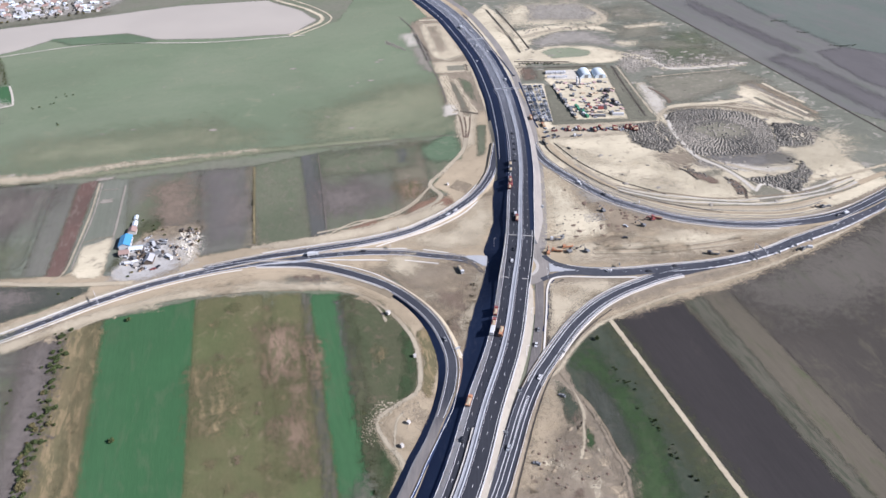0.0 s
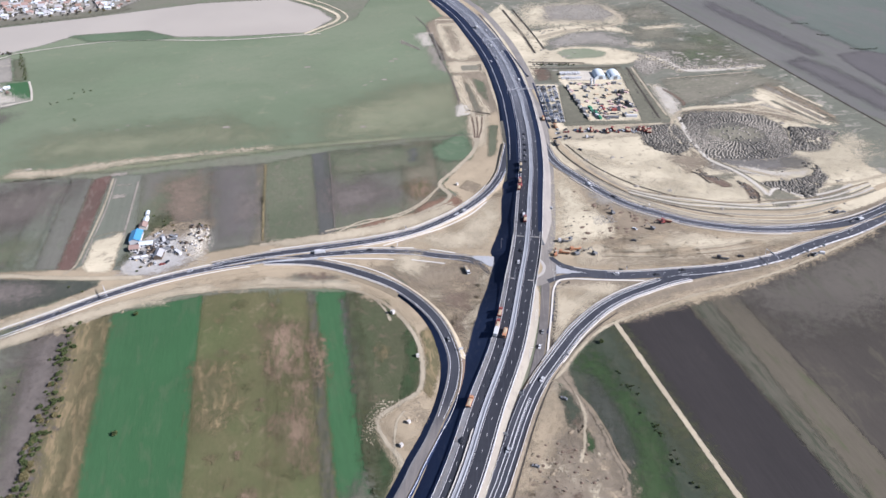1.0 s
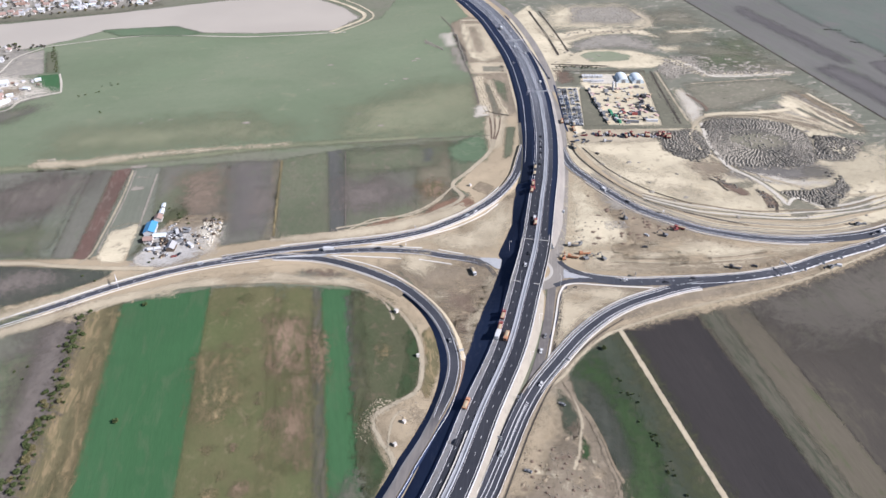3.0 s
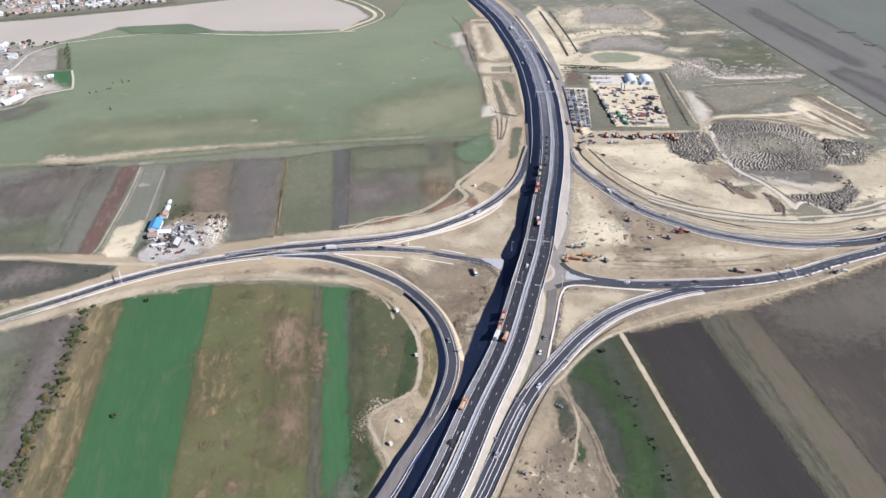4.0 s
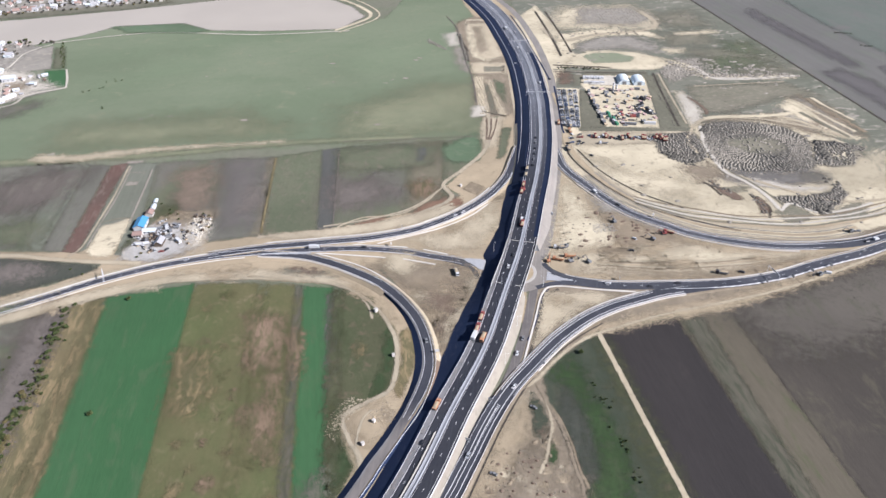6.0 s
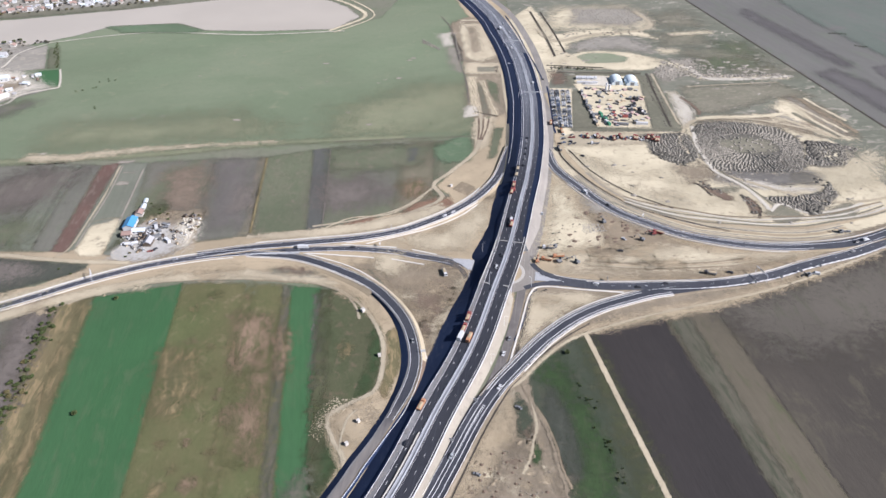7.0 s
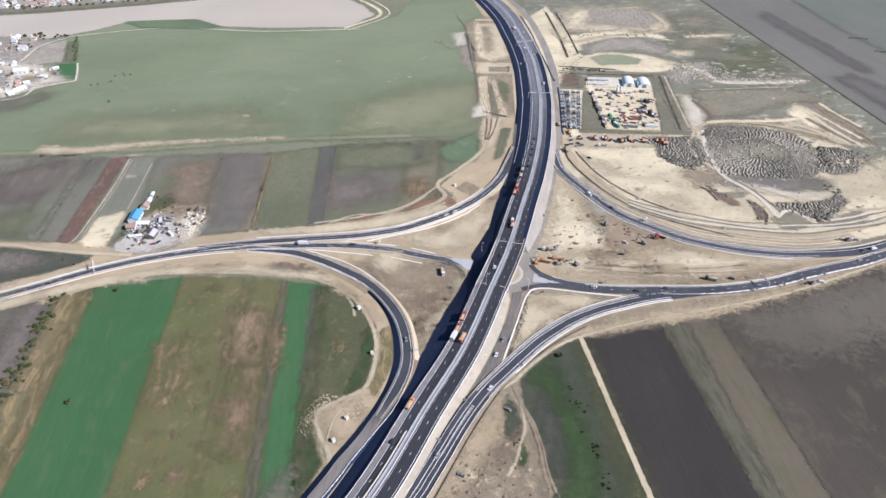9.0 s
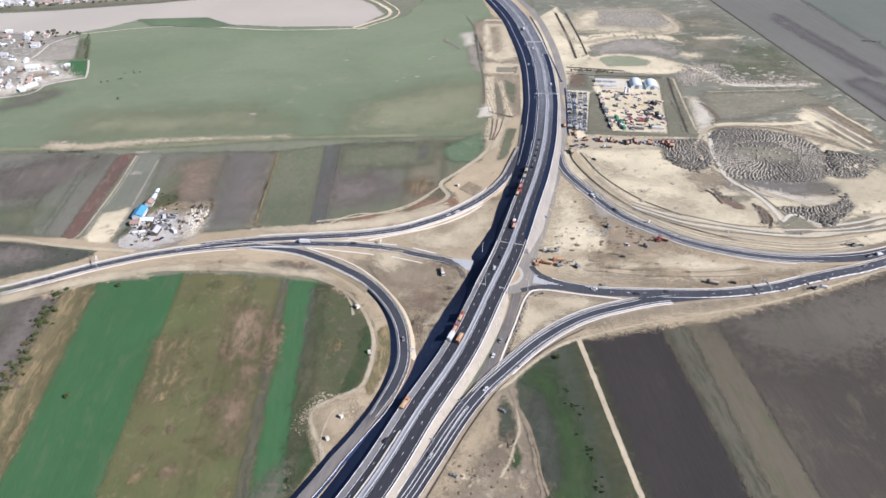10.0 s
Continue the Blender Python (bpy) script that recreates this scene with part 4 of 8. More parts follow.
blocks([s for s in LINES["sw"] if s[0].y > 412 and s[0].x > -105], 4.2, 4.2, "pale concrete blocks along the ramp edge")


def edge_bars(line, offset, gap, length, width):
    """Painted bars set aslant along the edge of a road."""
    bm = bmesh.new()
    box(bm, -width / 2, width / 2, -length / 2, length / 2, 0.0, 0.02)
    mesh = bpy.data.meshes.new("edge_bar")
    bm.to_mesh(mesh)
    bm.free()
    mesh.materials.append(M["paint"])
    run, nxt = 0.0, 0.0
    for (p, r), (p2, _) in zip(line, line[1:]):
        seg = (p2 - p).length
        while nxt < run + seg:
            q = p.lerp(p2, (nxt - run) / seg) + r * offset + Vector((0, 0, 0.035))
            d = new("edge_bar", mesh)
            d.matrix_basis = Matrix.LocRotScale(q, (p2 - p).to_track_quat('Y', 'Z') @ Euler((0, 0, radians(14))).to_quaternion(), None)
            structure(d, "white painted bar along the road edge", "road marking")
            nxt += gap
        run += seg


edge_bars([s for s in LINES["east"] if 163 < s[0].x < 325], 4.2, 6.3, 3.6, 0.9)
road_layer("shoulder", [s for s in LINES["east"] if 112 < s[0].x < 420], [(-4.6, 0.012), (-3.9, 0.012)], "ramp_edge", "grey edge of the asphalt road", "shoulder")
road_layer("lane", [s for s in LINES["se"] if s[0].y < 306], [(4.9, 0.0), (6.9, 0.02)], "asphalt_ramp", "asphalt merging lane beside the ramp", "lane")

# ---------------------------------------------------------------- tracks and ditches
def patch(points, key, label, category="bare earth", z=Z2, fringe=1.6):
    return sheet("ground", points, z, M[key], label, category, fringe * 1.9)


def track(control, half, key="track", label="pale gravel farm track", fringe=0.5, z=0.36):
    """A worn way whose borders thin out; each lies a little above the last."""
    z = level(z)
    line = spline([(x, y, z) for x, y in control], 3.0)
    reach = max(0.5, fringe * 1.2)
    inner = max(half - reach, 0.05)
    ob = sweep("track", line, [(-half - reach * 0.8, 0), (-inner, 0), (0, 0), (inner, 0), (half + reach * 0.8, 0)], M[key])
    values = np.tile(np.array([-0.9, 0.9, 1.0, 0.9, -0.9], np.float32), len(line))
    ob.data.attributes.new("edge", 'FLOAT', 'POINT').data.foreach_set("value", values)
    ob.data.materials[0] = soft(M[key])
    return structure(ob, label, "track")


track([(-66, 403), (-52, 386), (-46, 372)], 0.8, "track", "worn wheel track beside the ramp", 0.9)
track([(-340, 320), (-258, 372), (-216, 397), (-143, 410), (-83, 408), (-50, 389), (-29, 359), (-22, 333), (-22, 308), (-35, 295), (-46, 283), (-39, 267), (-29, 252), (-31, 229), (-60, 150), (-90, 60)], 1.5, fringe=0.8)
track([(109, 371), (148, 239), (202, 60)], 1.7, "dusty")
track([(-720, 520), (-413, 577), (-300, 600), (-202, 629), (-113, 646), (-60, 655)], 5.5, "dry_pasture", "worn yellowish edge of the pasture", 4.5)
patch([(-432, 577), (-429, 588), (-391, 588), (-356, 602), (-318, 612), (-255, 625), (-190, 638), (-190, 634), (-252, 621), (-313, 606), (-348, 591), (-384, 578), (-413, 573)], "dusty", "pale worn way along the pasture", "track", 0.42, 2.6)
for x, y in ((-424, 577), (-420, 584), (-417, 591), (-428, 579)):
    patch([(x - 3, y - 1.5), (x + 3, y - 2), (x + 3.5, y + 2), (x - 2, y + 2)], "lime", "spill of pale rubble", "rubble", Z2 + 0.01, 0.8)
track([(-130, 640), (-60, 652), (13, 664)], 0.9, "dull_grass", "narrow dark ditch line along the pasture", 0.8)
track([(-520, 396), (-364, 420), (-319, 420), (-280, 419), (-240, 421)], 2.3, "dusty", "pale gravel farm road", 1.0)
patch([(-420, 411), (-349, 417), (-300, 416), (-272, 415), (-269, 411), (-280, 401), (-303, 386), (-325, 370), (-420, 340)], "grey_grass", "rough brownish grass between the roads", "grass", Z1 + 0.02, 1.4)
patch([(-352, 408), (-325, 412), (-306, 402), (-322, 390), (-352, 380)], "mauve_soil", "darker weeds between the roads", "grass", Z1 + 0.03, 5.0)
track([(13, 720), (16, 640), (-2, 593), (-18, 562), (-8, 540), (-25, 518), (-60, 493), (-103, 475), (-160, 464)], 2.2, fringe=0.9)
track([(-16, 560), (-40, 520), (-75, 498), (-110, 484)], 1.3, fringe=0.7)
track([(-325, 573), (-312, 519), (-302, 464), (-298, 436), (-302, 424)], 0.9, "track", fringe=0.7)
track([(-322, 572), (-309, 519), (-299, 464), (-294, 438)], 0.6, "cream", "pale farm track beside the lot", 0.6)
track([(-299, 568), (-286, 516), (-277, 478)], 1.0, "cream", "pale farm path between strip fields", 0.8)
track([(-301, 474), (-290, 481), (-278, 484)], 1.2, "rough_grass", "weedy bank behind the sandy lot", 0.8)
track([(68, 321), (73, 308), (76, 296), (77, 286), (75, 276), (74, 266), (70, 254)], 0.8, "dusty", "worn wheel track over churned earth", 0.9)
track([(68, 321), (75, 305), (81, 292), (86, 276), (89, 261), (93, 247), (93, 232), (92, 215)], 1.2, "spoil", "rutted earth track beside the grass", 1.1)
track([(77, 302), (83, 290), (88, 275), (91, 261), (96, 247)], 0.5, "churned", "worn wheel track over churned earth", 0.9)
patch([(60, 314), (63, 312), (56, 284), (50, 262), (44, 240), (40, 242), (48, 270)], "sand", "pale wheel way over churned earth", "bare earth", Z2 + 0.01, 2.6)
track([(60, 316), (68, 325), (77, 339), (91, 357), (108, 371), (152, 394), (195, 411), (240, 430), (280, 452), (335, 486)], 1.2, "dusty", "pale worn way along the field edge", 1.0)
track([(84, 780), (95, 700), (96, 650), (120, 590), (160, 545), (215, 518), (300, 520), (400, 570)], 3.0, "earth", "rutted haul road of trodden earth", 0.8)
track([(225, 700), (215, 660), (235, 615), (262, 590), (330, 560), (420, 590)], 1.5, "dusty", "trodden haul road through the building site", 1.5)
track([(225, 700), (245, 722), (300, 724), (360, 700)], 2.4, label="pale haul road through the building site", fringe=1.5)
track([(70, 1010), (95, 960), (140, 985), (210, 1010), (230, 1040), (215, 1100)], 4.0, label="pale haul road through the scrub", fringe=2.0)
track([(190, 850), (200, 800), (212, 720)], 2.5, "dull_grass", "grassy dyke beside the works yard", 0.8)

for off, key, half in ((-8.5, "heap", 0.7), (-11.0, "track", 1.0), (-13.5, "heap", 0.6), (-17.5, "earth", 1.6), (-21.0, "heap", 0.8), (-24.0, "track", 1.2)):
    pts = [s[0] + s[1] * (off + 1.2 * math.sin(i * 1.7)) for i, s in enumerate([s for s in LINES["ne"] if 100 < s[0].x < 345][::9])]
    track([(p.x, p.y) for p in pts], half, key, "rutted wheel track beside the ramp", 0.5)

# dark boundary ditch
DITCH = spline([(258, 1300, Z3), (302, 1149, Z3), (427, 709, Z3), (520, 380, Z3)], 6.0)
structure(sweep("ditch", DITCH, frayed([(-1.3, 0.0, 0.3), (-0.6, -0.1, 0.2), (0.6, -0.1, 0.2), (1.3, 0.0, 0.3)], 1.0, 1.0), M["heap_dark"]), "straight dark drainage ditch", "ditch")
# first line paints the guardrail's shadow along the se ramp
for pts, half in (([(31, 228), (41, 262), (50, 290), (60, 315), (70, 333), (80, 348), (96, 367), (112, 382)], 0.5), ([(62, 340), (69, 380), (74, 407), (83, 417)], 0.9), ([(95, 655), (98, 625), (118, 585), (147, 548), (176, 527), (230, 506)], 0.9),
                  ([(105, 640), (125, 598), (155, 562), (190, 538)], 0.7), ([(60, 1090), (82, 980), (95, 900)], 1.6), ([(75, 1090), (96, 985), (108, 915)], 1.3), ([(92, 790), (97, 740), (100, 690)], 1.3)):
    structure(sweep("ditch", spline([(x, y, 0.44) for x, y in pts], 3.0), frayed([(-half, 0, 0.2), (0, -0.08, 0.1), (half, 0, 0.2)], 1.0, 1.0), M["heap_dark"]), "dark drainage ditch and painted shadow line beside the road", "ditch")

# ---------------------------------------------------------------- patches of ground
# beyond the ditch
patch([(378, 1119), (419, 998), (454, 891), (442, 883), (409, 969), (370, 1090)], "far_dark", "narrow dark strip of ploughed soil", "field", Z2, 4.0)
patch([(405, 862), (426, 874), (450, 839), (474, 759), (520, 650), (490, 620), (454, 717), (437, 770)], "far_dark", "dark wedge of ploughed soil", "field", Z2, 4.0)
patch([(475, 887), (514, 900), (560, 870), (640, 700), (560, 640), (488, 788), (476, 846)], "far_dark", "dark field of ploughed soil", "field", Z2 + 0.01, 2.0)
patch([(406, 1300), (700, 1300), (700, 900), (576, 820), (511, 903), (463, 1045)], "far_green", "pale green field with faint stripes", "field", Z1 + 0.06, 3.0)

# building site and scrub north-east of the junction
patch([(112, 938), (149, 978), (192, 985), (213, 958), (222, 922), (202, 927), (177, 939), (149, 929), (124, 922)], "mud", "grey dry bed of a drained pond", "dry pond", Z2, 5.0)
patch([(96, 868), (110, 900), (128, 920), (150, 925), (190, 920), (215, 905), (235, 873), (197, 858), (100, 863)], "sand", "pale sand bank beside the pond", "sand", Z2, 2.0)
patch([(88, 905), (112, 930), (112, 948), (150, 982), (195, 990), (235, 975), (215, 1004), (150, 1010), (90, 985)], "sand", "pale sand rim of the drained pond", "sand", Z2 + .01, 2.2)
patch([(122, 902), (136, 915), (163, 917), (188, 903), (180, 885), (158, 881), (135, 878)], "pond", "shallow green pond in the sand", "pond", Z2 + 0.02, 1.2)
patch([(106, 800), (120, 808), (120, 846), (196, 852), (196, 840), (119, 838), (108, 836)], "dull_grass", "grassy bank behind the works yard", "dyke", Z2, 0.8)
track([(84, 868), (118, 866), (153, 864)], 1.8, "heap_dark", "dark bank of dug soil behind the yard", 1.0)
track([(84, 853), (124, 850), (196, 853)], 1.5, "rough_grass", "brown dyke behind the works yard", 0.9)
track([(84, 847), (124, 845), (196, 848)], 0.8, "heap_dark", "dark ditch behind the works yard", 0.8)
patch([(90, 843), (104, 845), (105, 812), (92, 806)], "weedy", "brown weedy patch beside the motorway", "bare earth", Z2 + 0.01, 3.0)
patch([(119, 836), (192, 840), (192, 697), (135, 694), (121, 788), (116, 807)], "sand", "pale trodden floor of the works yard", "yard", Z2 + 0.03, 0.8)
patch([(85, 795), (114, 796), (111, 672), (92, 670)], "sand", "pale gravel floor of the car park", "car park", Z2 + 0.03, 0.8)
patch([(113, 790), (122, 788), (136, 694), (111, 690)], "dull_grass", "green-grey grass strip beside the works yard", "grass", Z2 + 0.04, 0.8)
patch([(193, 838), (212, 846), (222, 690), (192, 690)], "dull_grass", "green-grey grass belt beside the works yard", "grass", Z2 + 0.04, 0.8)
patch([(108, 682), (225, 690), (226, 695), (108, 691)], "dull_grass", "grassy bank in front of the works yard", "grass", Z2 + 0.045, 0.8)
patch([(88, 680), (196, 686), (200, 662), (120, 650), (92, 650)], "track", "pale gravel lorry park", "yard", Z2, 2.0)
patch([(206, 907), (222, 899), (248, 882), (268, 848), (309, 846), (367, 853), (366, 844), (309, 835), (262, 834), (244, 868), (222, 888), (206, 898)], "sand", "pale ridge of bare sand", "sand", Z2 + 0.01, 2.2)
patch([(210, 849), (238, 898), (267, 905), (262, 880), (247, 848), (222, 822)], "heap", "rough ground with dark tussocks", "scrub", Z2, 3.5)
patch([(231, 714), (262, 730), (300, 734), (330, 742), (340, 778), (356, 791), (382, 758), (387, 687), (345, 692), (297, 722), (259, 718)], "spoil", "bare soil in the scrub beside the tip", "sand", Z2 + 0.01, 4.0)
patch([(326, 760), (340, 778), (356, 770), (358, 735), (345, 715), (318, 722), (322, 740)], "sand", "pale sand in the scrub beside the tip", "sand", Z2 + 0.012, 4.0)
patch([(355, 712), (372, 700), (386, 684), (372, 684), (350, 696)], "sand", "pale sand in the scrub beside the tip", "sand", Z2 + 0.012, 3.0)
patch([(237, 808), (349, 828), (378, 790), (340, 786), (271, 742), (238, 738)], "rough_grass", "grey-brown fallow patch in the scrub", "scrub", Z2 - 0.02, 4.0)
patch([(325, 755), (350, 705), (344, 703), (318, 750)], "heap", "grey streak across the bare sand", "bare earth", Z2 + 0.02, 2.2)
patch([(352, 786), (372, 742), (368, 740), (347, 783)], "heap", "grey streak across the bare sand", "bare earth", Z2 + 0.02, 1.8)
patch([(366, 742), (384, 696), (379, 694), (360, 740)], "heap", "grey streak across the bare sand", "bare earth", Z2 + 0.02, 1.8)
patch([(220, 793), (230, 793), (240, 736), (228, 693), (229, 653), (223, 660), (222, 707)], "sand", "pale sand spill beside the dyke", "sand", Z2 + 0.02, 2.0)
track([(258, 876), (262, 848), (284, 838), (326, 841), (369, 850)], 2.4, "lime", "pale crest of a sand ridge", 1.6)
track([(244, 810), (293, 820), (350, 831)], 0.9, "track", "thin pale path through the scrub", 0.8)
track([(209, 847), (214, 780), (220, 707)], 1.3, "track", "pale path along the dyke", 1.0)
track([(203, 848), (206, 780), (211, 700)], 1.2, "heap_dark", "dark ditch along the dyke", 0.8)
patch([(128, 1107), (203, 1114), (225, 1061), (200, 1034), (122, 1038)], "mud", "rough greyish ground inside a haul road loop", "scrub", Z2, 6.0)
patch([(75, 1010), (100, 1110), (200, 1125), (240, 1060), (225, 1020), (150, 1012)], "sand", "pale bare sand round a haul road loop", "sand", Z2 - 0.05, 9.0)

patch([(224, 934), (252, 940), (251, 924), (232, 918)], "sand", "bare sand patch in the scrub", "sand", Z2, 3.0)
patch([(251, 1000), (308, 1015), (309, 1004), (258, 990)], "sand", "bare sand patch in the scrub", "sand", Z2, 3.0)
# tip floors: soil with the shade between the heaps put into the colour
patch([(232, 701), (245, 714), (262, 718), (290, 716), (316, 708), (329, 690), (333, 670), (326, 640), (327, 629), (313, 611), (289, 607), (259, 607), (235, 609), (229, 633), (228, 662)], "tip", "tipped soil with painted shade under rows of heaps", "tip", Z2 + 0.02, 1.6)
patch([(252, 670), (279, 681), (304, 674), (306, 654), (290, 646), (268, 648), (251, 656)], "rough_grass", "weedy flat ground among the heaps", "tip", Z2 + 0.03, 3.0)
patch([(335, 676), (355, 678), (383, 665), (368, 640), (356, 624), (336, 621), (325, 629)], "tip", "tipped soil under rows of heaps", "tip", Z2 + 0.02, 1.6)
patch([(345, 662), (360, 664), (366, 650), (352, 640), (344, 648)], "sand", "pale sand between the heaps", "sand", Z2 + 0.03, 2.5)
patch([(174, 678), (224, 688), (230, 654), (228, 630), (213, 618), (199, 625), (185, 638), (183, 659)], "tip", "tipped soil under rough heaps", "tip", Z2 + 0.02, 1.6)
patch([(267, 562), (296, 568), (317, 575), (334, 591), (335, 572), (321, 553), (307, 540), (300, 538), (281, 551)], "tip", "tipped soil under rows of heaps", "tip", Z2 + 0.02, 1.6)
patch([(237, 608), (289, 609), (315, 615), (333, 608), (331, 590), (308, 588), (283, 583), (260, 586), (244, 595)], "wet_sand", "flat grey wet sand", "sand", Z2 + 0.03, 3.5)
patch([(306, 611), (328, 608), (331, 595), (309, 590), (299, 597)], "tip", "dark damp hollow", "hollow", Z2 + 0.04, 1.2)
patch([(226, 574), (252, 581), (250, 571), (229, 565)], "rough_grass", "brown weedy patch on sand", "scrub", Z2 + 0.03, 1.6)
patch([(262, 540), (282, 551), (296, 538), (289, 526), (270, 521)], "rough_grass", "brown weedy patch between haul roads", "scrub", Z2 + 0.03, 1.4)
patch([(303, 536), (344, 566), (339, 538), (313, 529)], "rough_grass", "brown weedy patch between haul roads", "scrub", Z2 + 0.03, 1.4)
patch([(250, 600), (290, 584), (310, 582), (325, 588), (318, 578), (280, 575), (256, 588)], "lime", "pale trodden strip between wet sand and heaps", "sand", Z2 + 0.045, 2.0)
patch([(100, 630), (140, 600), (190, 590), (205, 570), (170, 560), (135, 575), (108, 605)], "sand", "bright bare sand of the building site", "sand", Z2, 7.0)
patch([(180, 545), (250, 560), (262, 530), (215, 520)], "sand", "bright bare sand of the building site", "sand", Z2 + 0.002, 7.0)
patch([(200, 612), (228, 622), (236, 600), (215, 585)], "spoil", "churned brown ground beside the haul road", "sand", Z2 + 0.004, 5.0)
patch([(330, 588), (372, 600), (400, 640), (385, 655), (352, 622)], "sand", "flat pale drying sand", "sand", Z2 + 0.03, 9.0)
# banks and ruts over the sand
track([(215, 584), (220, 578), (226, 562)], 1.1, "heap_dark", "dark dug bank on the sand", 0.8)
track([(252, 563), (259, 553), (262, 543), (258, 528)], 1.4, "heap_dark", "dark dug bank on the sand", 0.8)
track([(233, 703), (230, 662), (233, 633), (238, 607), (254, 586), (264, 566), (270, 542)], 2.2, "lime", "pale haul road beside the heaps", 1.2)
track([(241, 608), (256, 588), (268, 566), (276, 548)], 0.9, "rough_grass", "brown ditch beside the haul road", 0.8)
track([(270, 540), (282, 553), (300, 540), (330, 548), (350, 560)], 1.6, "lime", "pale track round the weedy patches", 0.8)
for k, (off, key, half) in enumerate(((2.0, "rough_grass", 1.0), (5.5, "lime", 1.2), (8.5, "rough_grass", 0.8), (12.0, "lime", 1.0), (15.5, "churned", 0.9))):
    track([(150 + 12 * i, 540 - 6.2 * i + 0.37 * i * i + off + 1.2 * math.sin(i + k)) for i in range(19)], half, key, "long wheel rut beside the ramp", 0.6)
# brown and pale ridges in the scrub near the ditch
for pts, key, half in (([(337, 776), (349, 757), (360, 722), (380, 682)], "sand", 2.6), ([(343, 745), (354, 724), (368, 698), (374, 688)], "rough_grass", 2.0), ([(361, 784), (369, 753), (383, 726), (394, 700)], "churned", 2.2),
                       ([(352, 762), (366, 735), (384, 700)], "sand", 1.4), ([(366, 786), (376, 760), (392, 728)], "sand", 1.6), ([(300, 738), (330, 726), (352, 705), (370, 684)], "dusty", 2.4), ([(240, 722), (262, 728), (300, 732), (338, 742)], "sand", 3.5)):
    track(pts, half, key, "long low ridge of bare soil", 2.0)
track([(232, 778), (240, 762), (246, 742), (244, 732)], 1.8, "weedy", "brown dug ridge in the scrub", 1.2)
patch([(224, 792), (234, 780), (240, 740), (236, 716), (226, 706), (222, 735)], "lime", "pale sand spill beside the dyke", "sand", Z2 + 0.03, 2.5)
track([(248, 874), (258, 866), (270, 838), (290, 834), (322, 838), (356, 848), (372, 851)], 2.6, "lime", "pale crest of a sand ridge", 1.6)
for pts in ([(250, 930), (330, 940), (350, 900), (290, 890)], [(230, 990), (280, 1010), (300, 960), (240, 950)], [(300, 880), (350, 892), (372, 860), (310, 852)], [(240, 1080), (280, 1100), (300, 1040), (250, 1030)]):
    patch(pts, "rough_grass", "patch of rough brown grass in the scrub", "scrub", Z2 - 0.03, 9.0)
for pts in ([(262, 900), (330, 915), (345, 880), (275, 868)], [(310, 960), (340, 968), (350, 925), (318, 920)]):
    patch(pts, "fallow_green", "greener hollow in the scrub", "scrub", Z2 - 0.028, 9.0)
# works strip west of the motorway
patch([(-52, 1030), (-30, 1062), (-4, 1040), (22, 905), (32, 840), (42, 720), (11, 700), (0, 722), (-13, 828), (-22, 868), (-36, 925), (-48, 980)], "spoil", "bare earth of the roadside works strip", "bare earth", Z2, 2.4)
patch([(-34, 1028), (-4, 1030), (21, 897), (0, 880), (-15, 893)], "dusty", "levelled floor of a shallow basin", "bare earth", Z2 + 0.004, 2.0)
patch([(-28, 1010), (-16, 1012), (-2, 915), (-11, 905)], "spoil", "brownish middle of the basin floor", "bare earth", Z2 + 0.006, 3.0)
track([(-40, 1042), (-20, 1044), (0, 1040)], 2.6, "sand", "pale sand bar across the works strip", 1.6)
patch([(-40, 1032), (-34, 1032), (-22, 960), (-12, 897), (2, 884), (20, 892), (2, 876), (-18, 890), (-30, 960)], "sand", "pale rim of the basin", "sand", Z2 + 0.012, 1.8)
track([(-70, 1060), (-50, 1006), (-40, 950), (-33, 913), (-24, 868), (-15, 830), (-8, 790), (-2, 745)], 0.3, "mauve_soil", "thin dark ditch along the pasture", 1.0)
for pts, half in (([(-45, 978), (-36, 945), (-26, 910)], 1.5), ([(-27, 905), (-22, 876)], 1.2)):
    track(pts, half, "heap_dark", "dark bank of dug soil", 1.2)
patch([(-64, 982), (-49, 984), (-41, 933), (-52, 928)], "lime", "pale sand spilled over the pasture", "sand", Z2 + 0.01, 3.5)
patch([(-46, 930), (-34, 926), (-20, 862), (-17, 838), (-30, 850)], "cream", "pale sand spilled over the pasture", "sand", Z2 + 0.01, 3.5)
patch([(-20, 872), (28, 872), (32, 836), (-14, 834)], "dusty", "pale levelled ground", "bare earth", Z2 + 0.008, 2.0)
patch([(-1, 858), (21, 859), (22, 843), (0, 841)], "rough_grass", "grey-green rectangular hard standing", "hard standing", Z2 + 0.02, 0.6)
patch([(20, 862), (24, 862), (25, 840), (22, 840)], "heap_dark", "dark dug end of the hard standing", "bank", Z2 + 0.022, 0.8)
patch([(-12, 826), (0, 826), (16, 716), (4, 712)], "dusty", "long bank of pale sand", "sand", Z2 + 0.02, 1.8)
patch([(2, 820), (10, 816), (33, 716), (25, 712)], "dusty", "long bank of pale sand", "sand", Z2 + 0.02, 1.6)
patch([(2, 806), (8, 800), (22, 718), (17, 716)], "dull_grass", "dull grass between sand banks", "grass", Z2 + 0.022, 1.2)
patch([(13, 818), (27, 802), (31, 744), (20, 775)], "fallow_green", "grass patch between sand banks", "grass", Z2 + 0.018, 1.2)
patch([(-6, 738), (8, 738), (10, 712), (-4, 708)], "lime", "pale heap of sand", "sand", Z2 + 0.024, 1.8)
track([(6, 724), (18, 718), (32, 713)], 1.0, "heap_dark", "dark ditch across the works strip", 1.0)
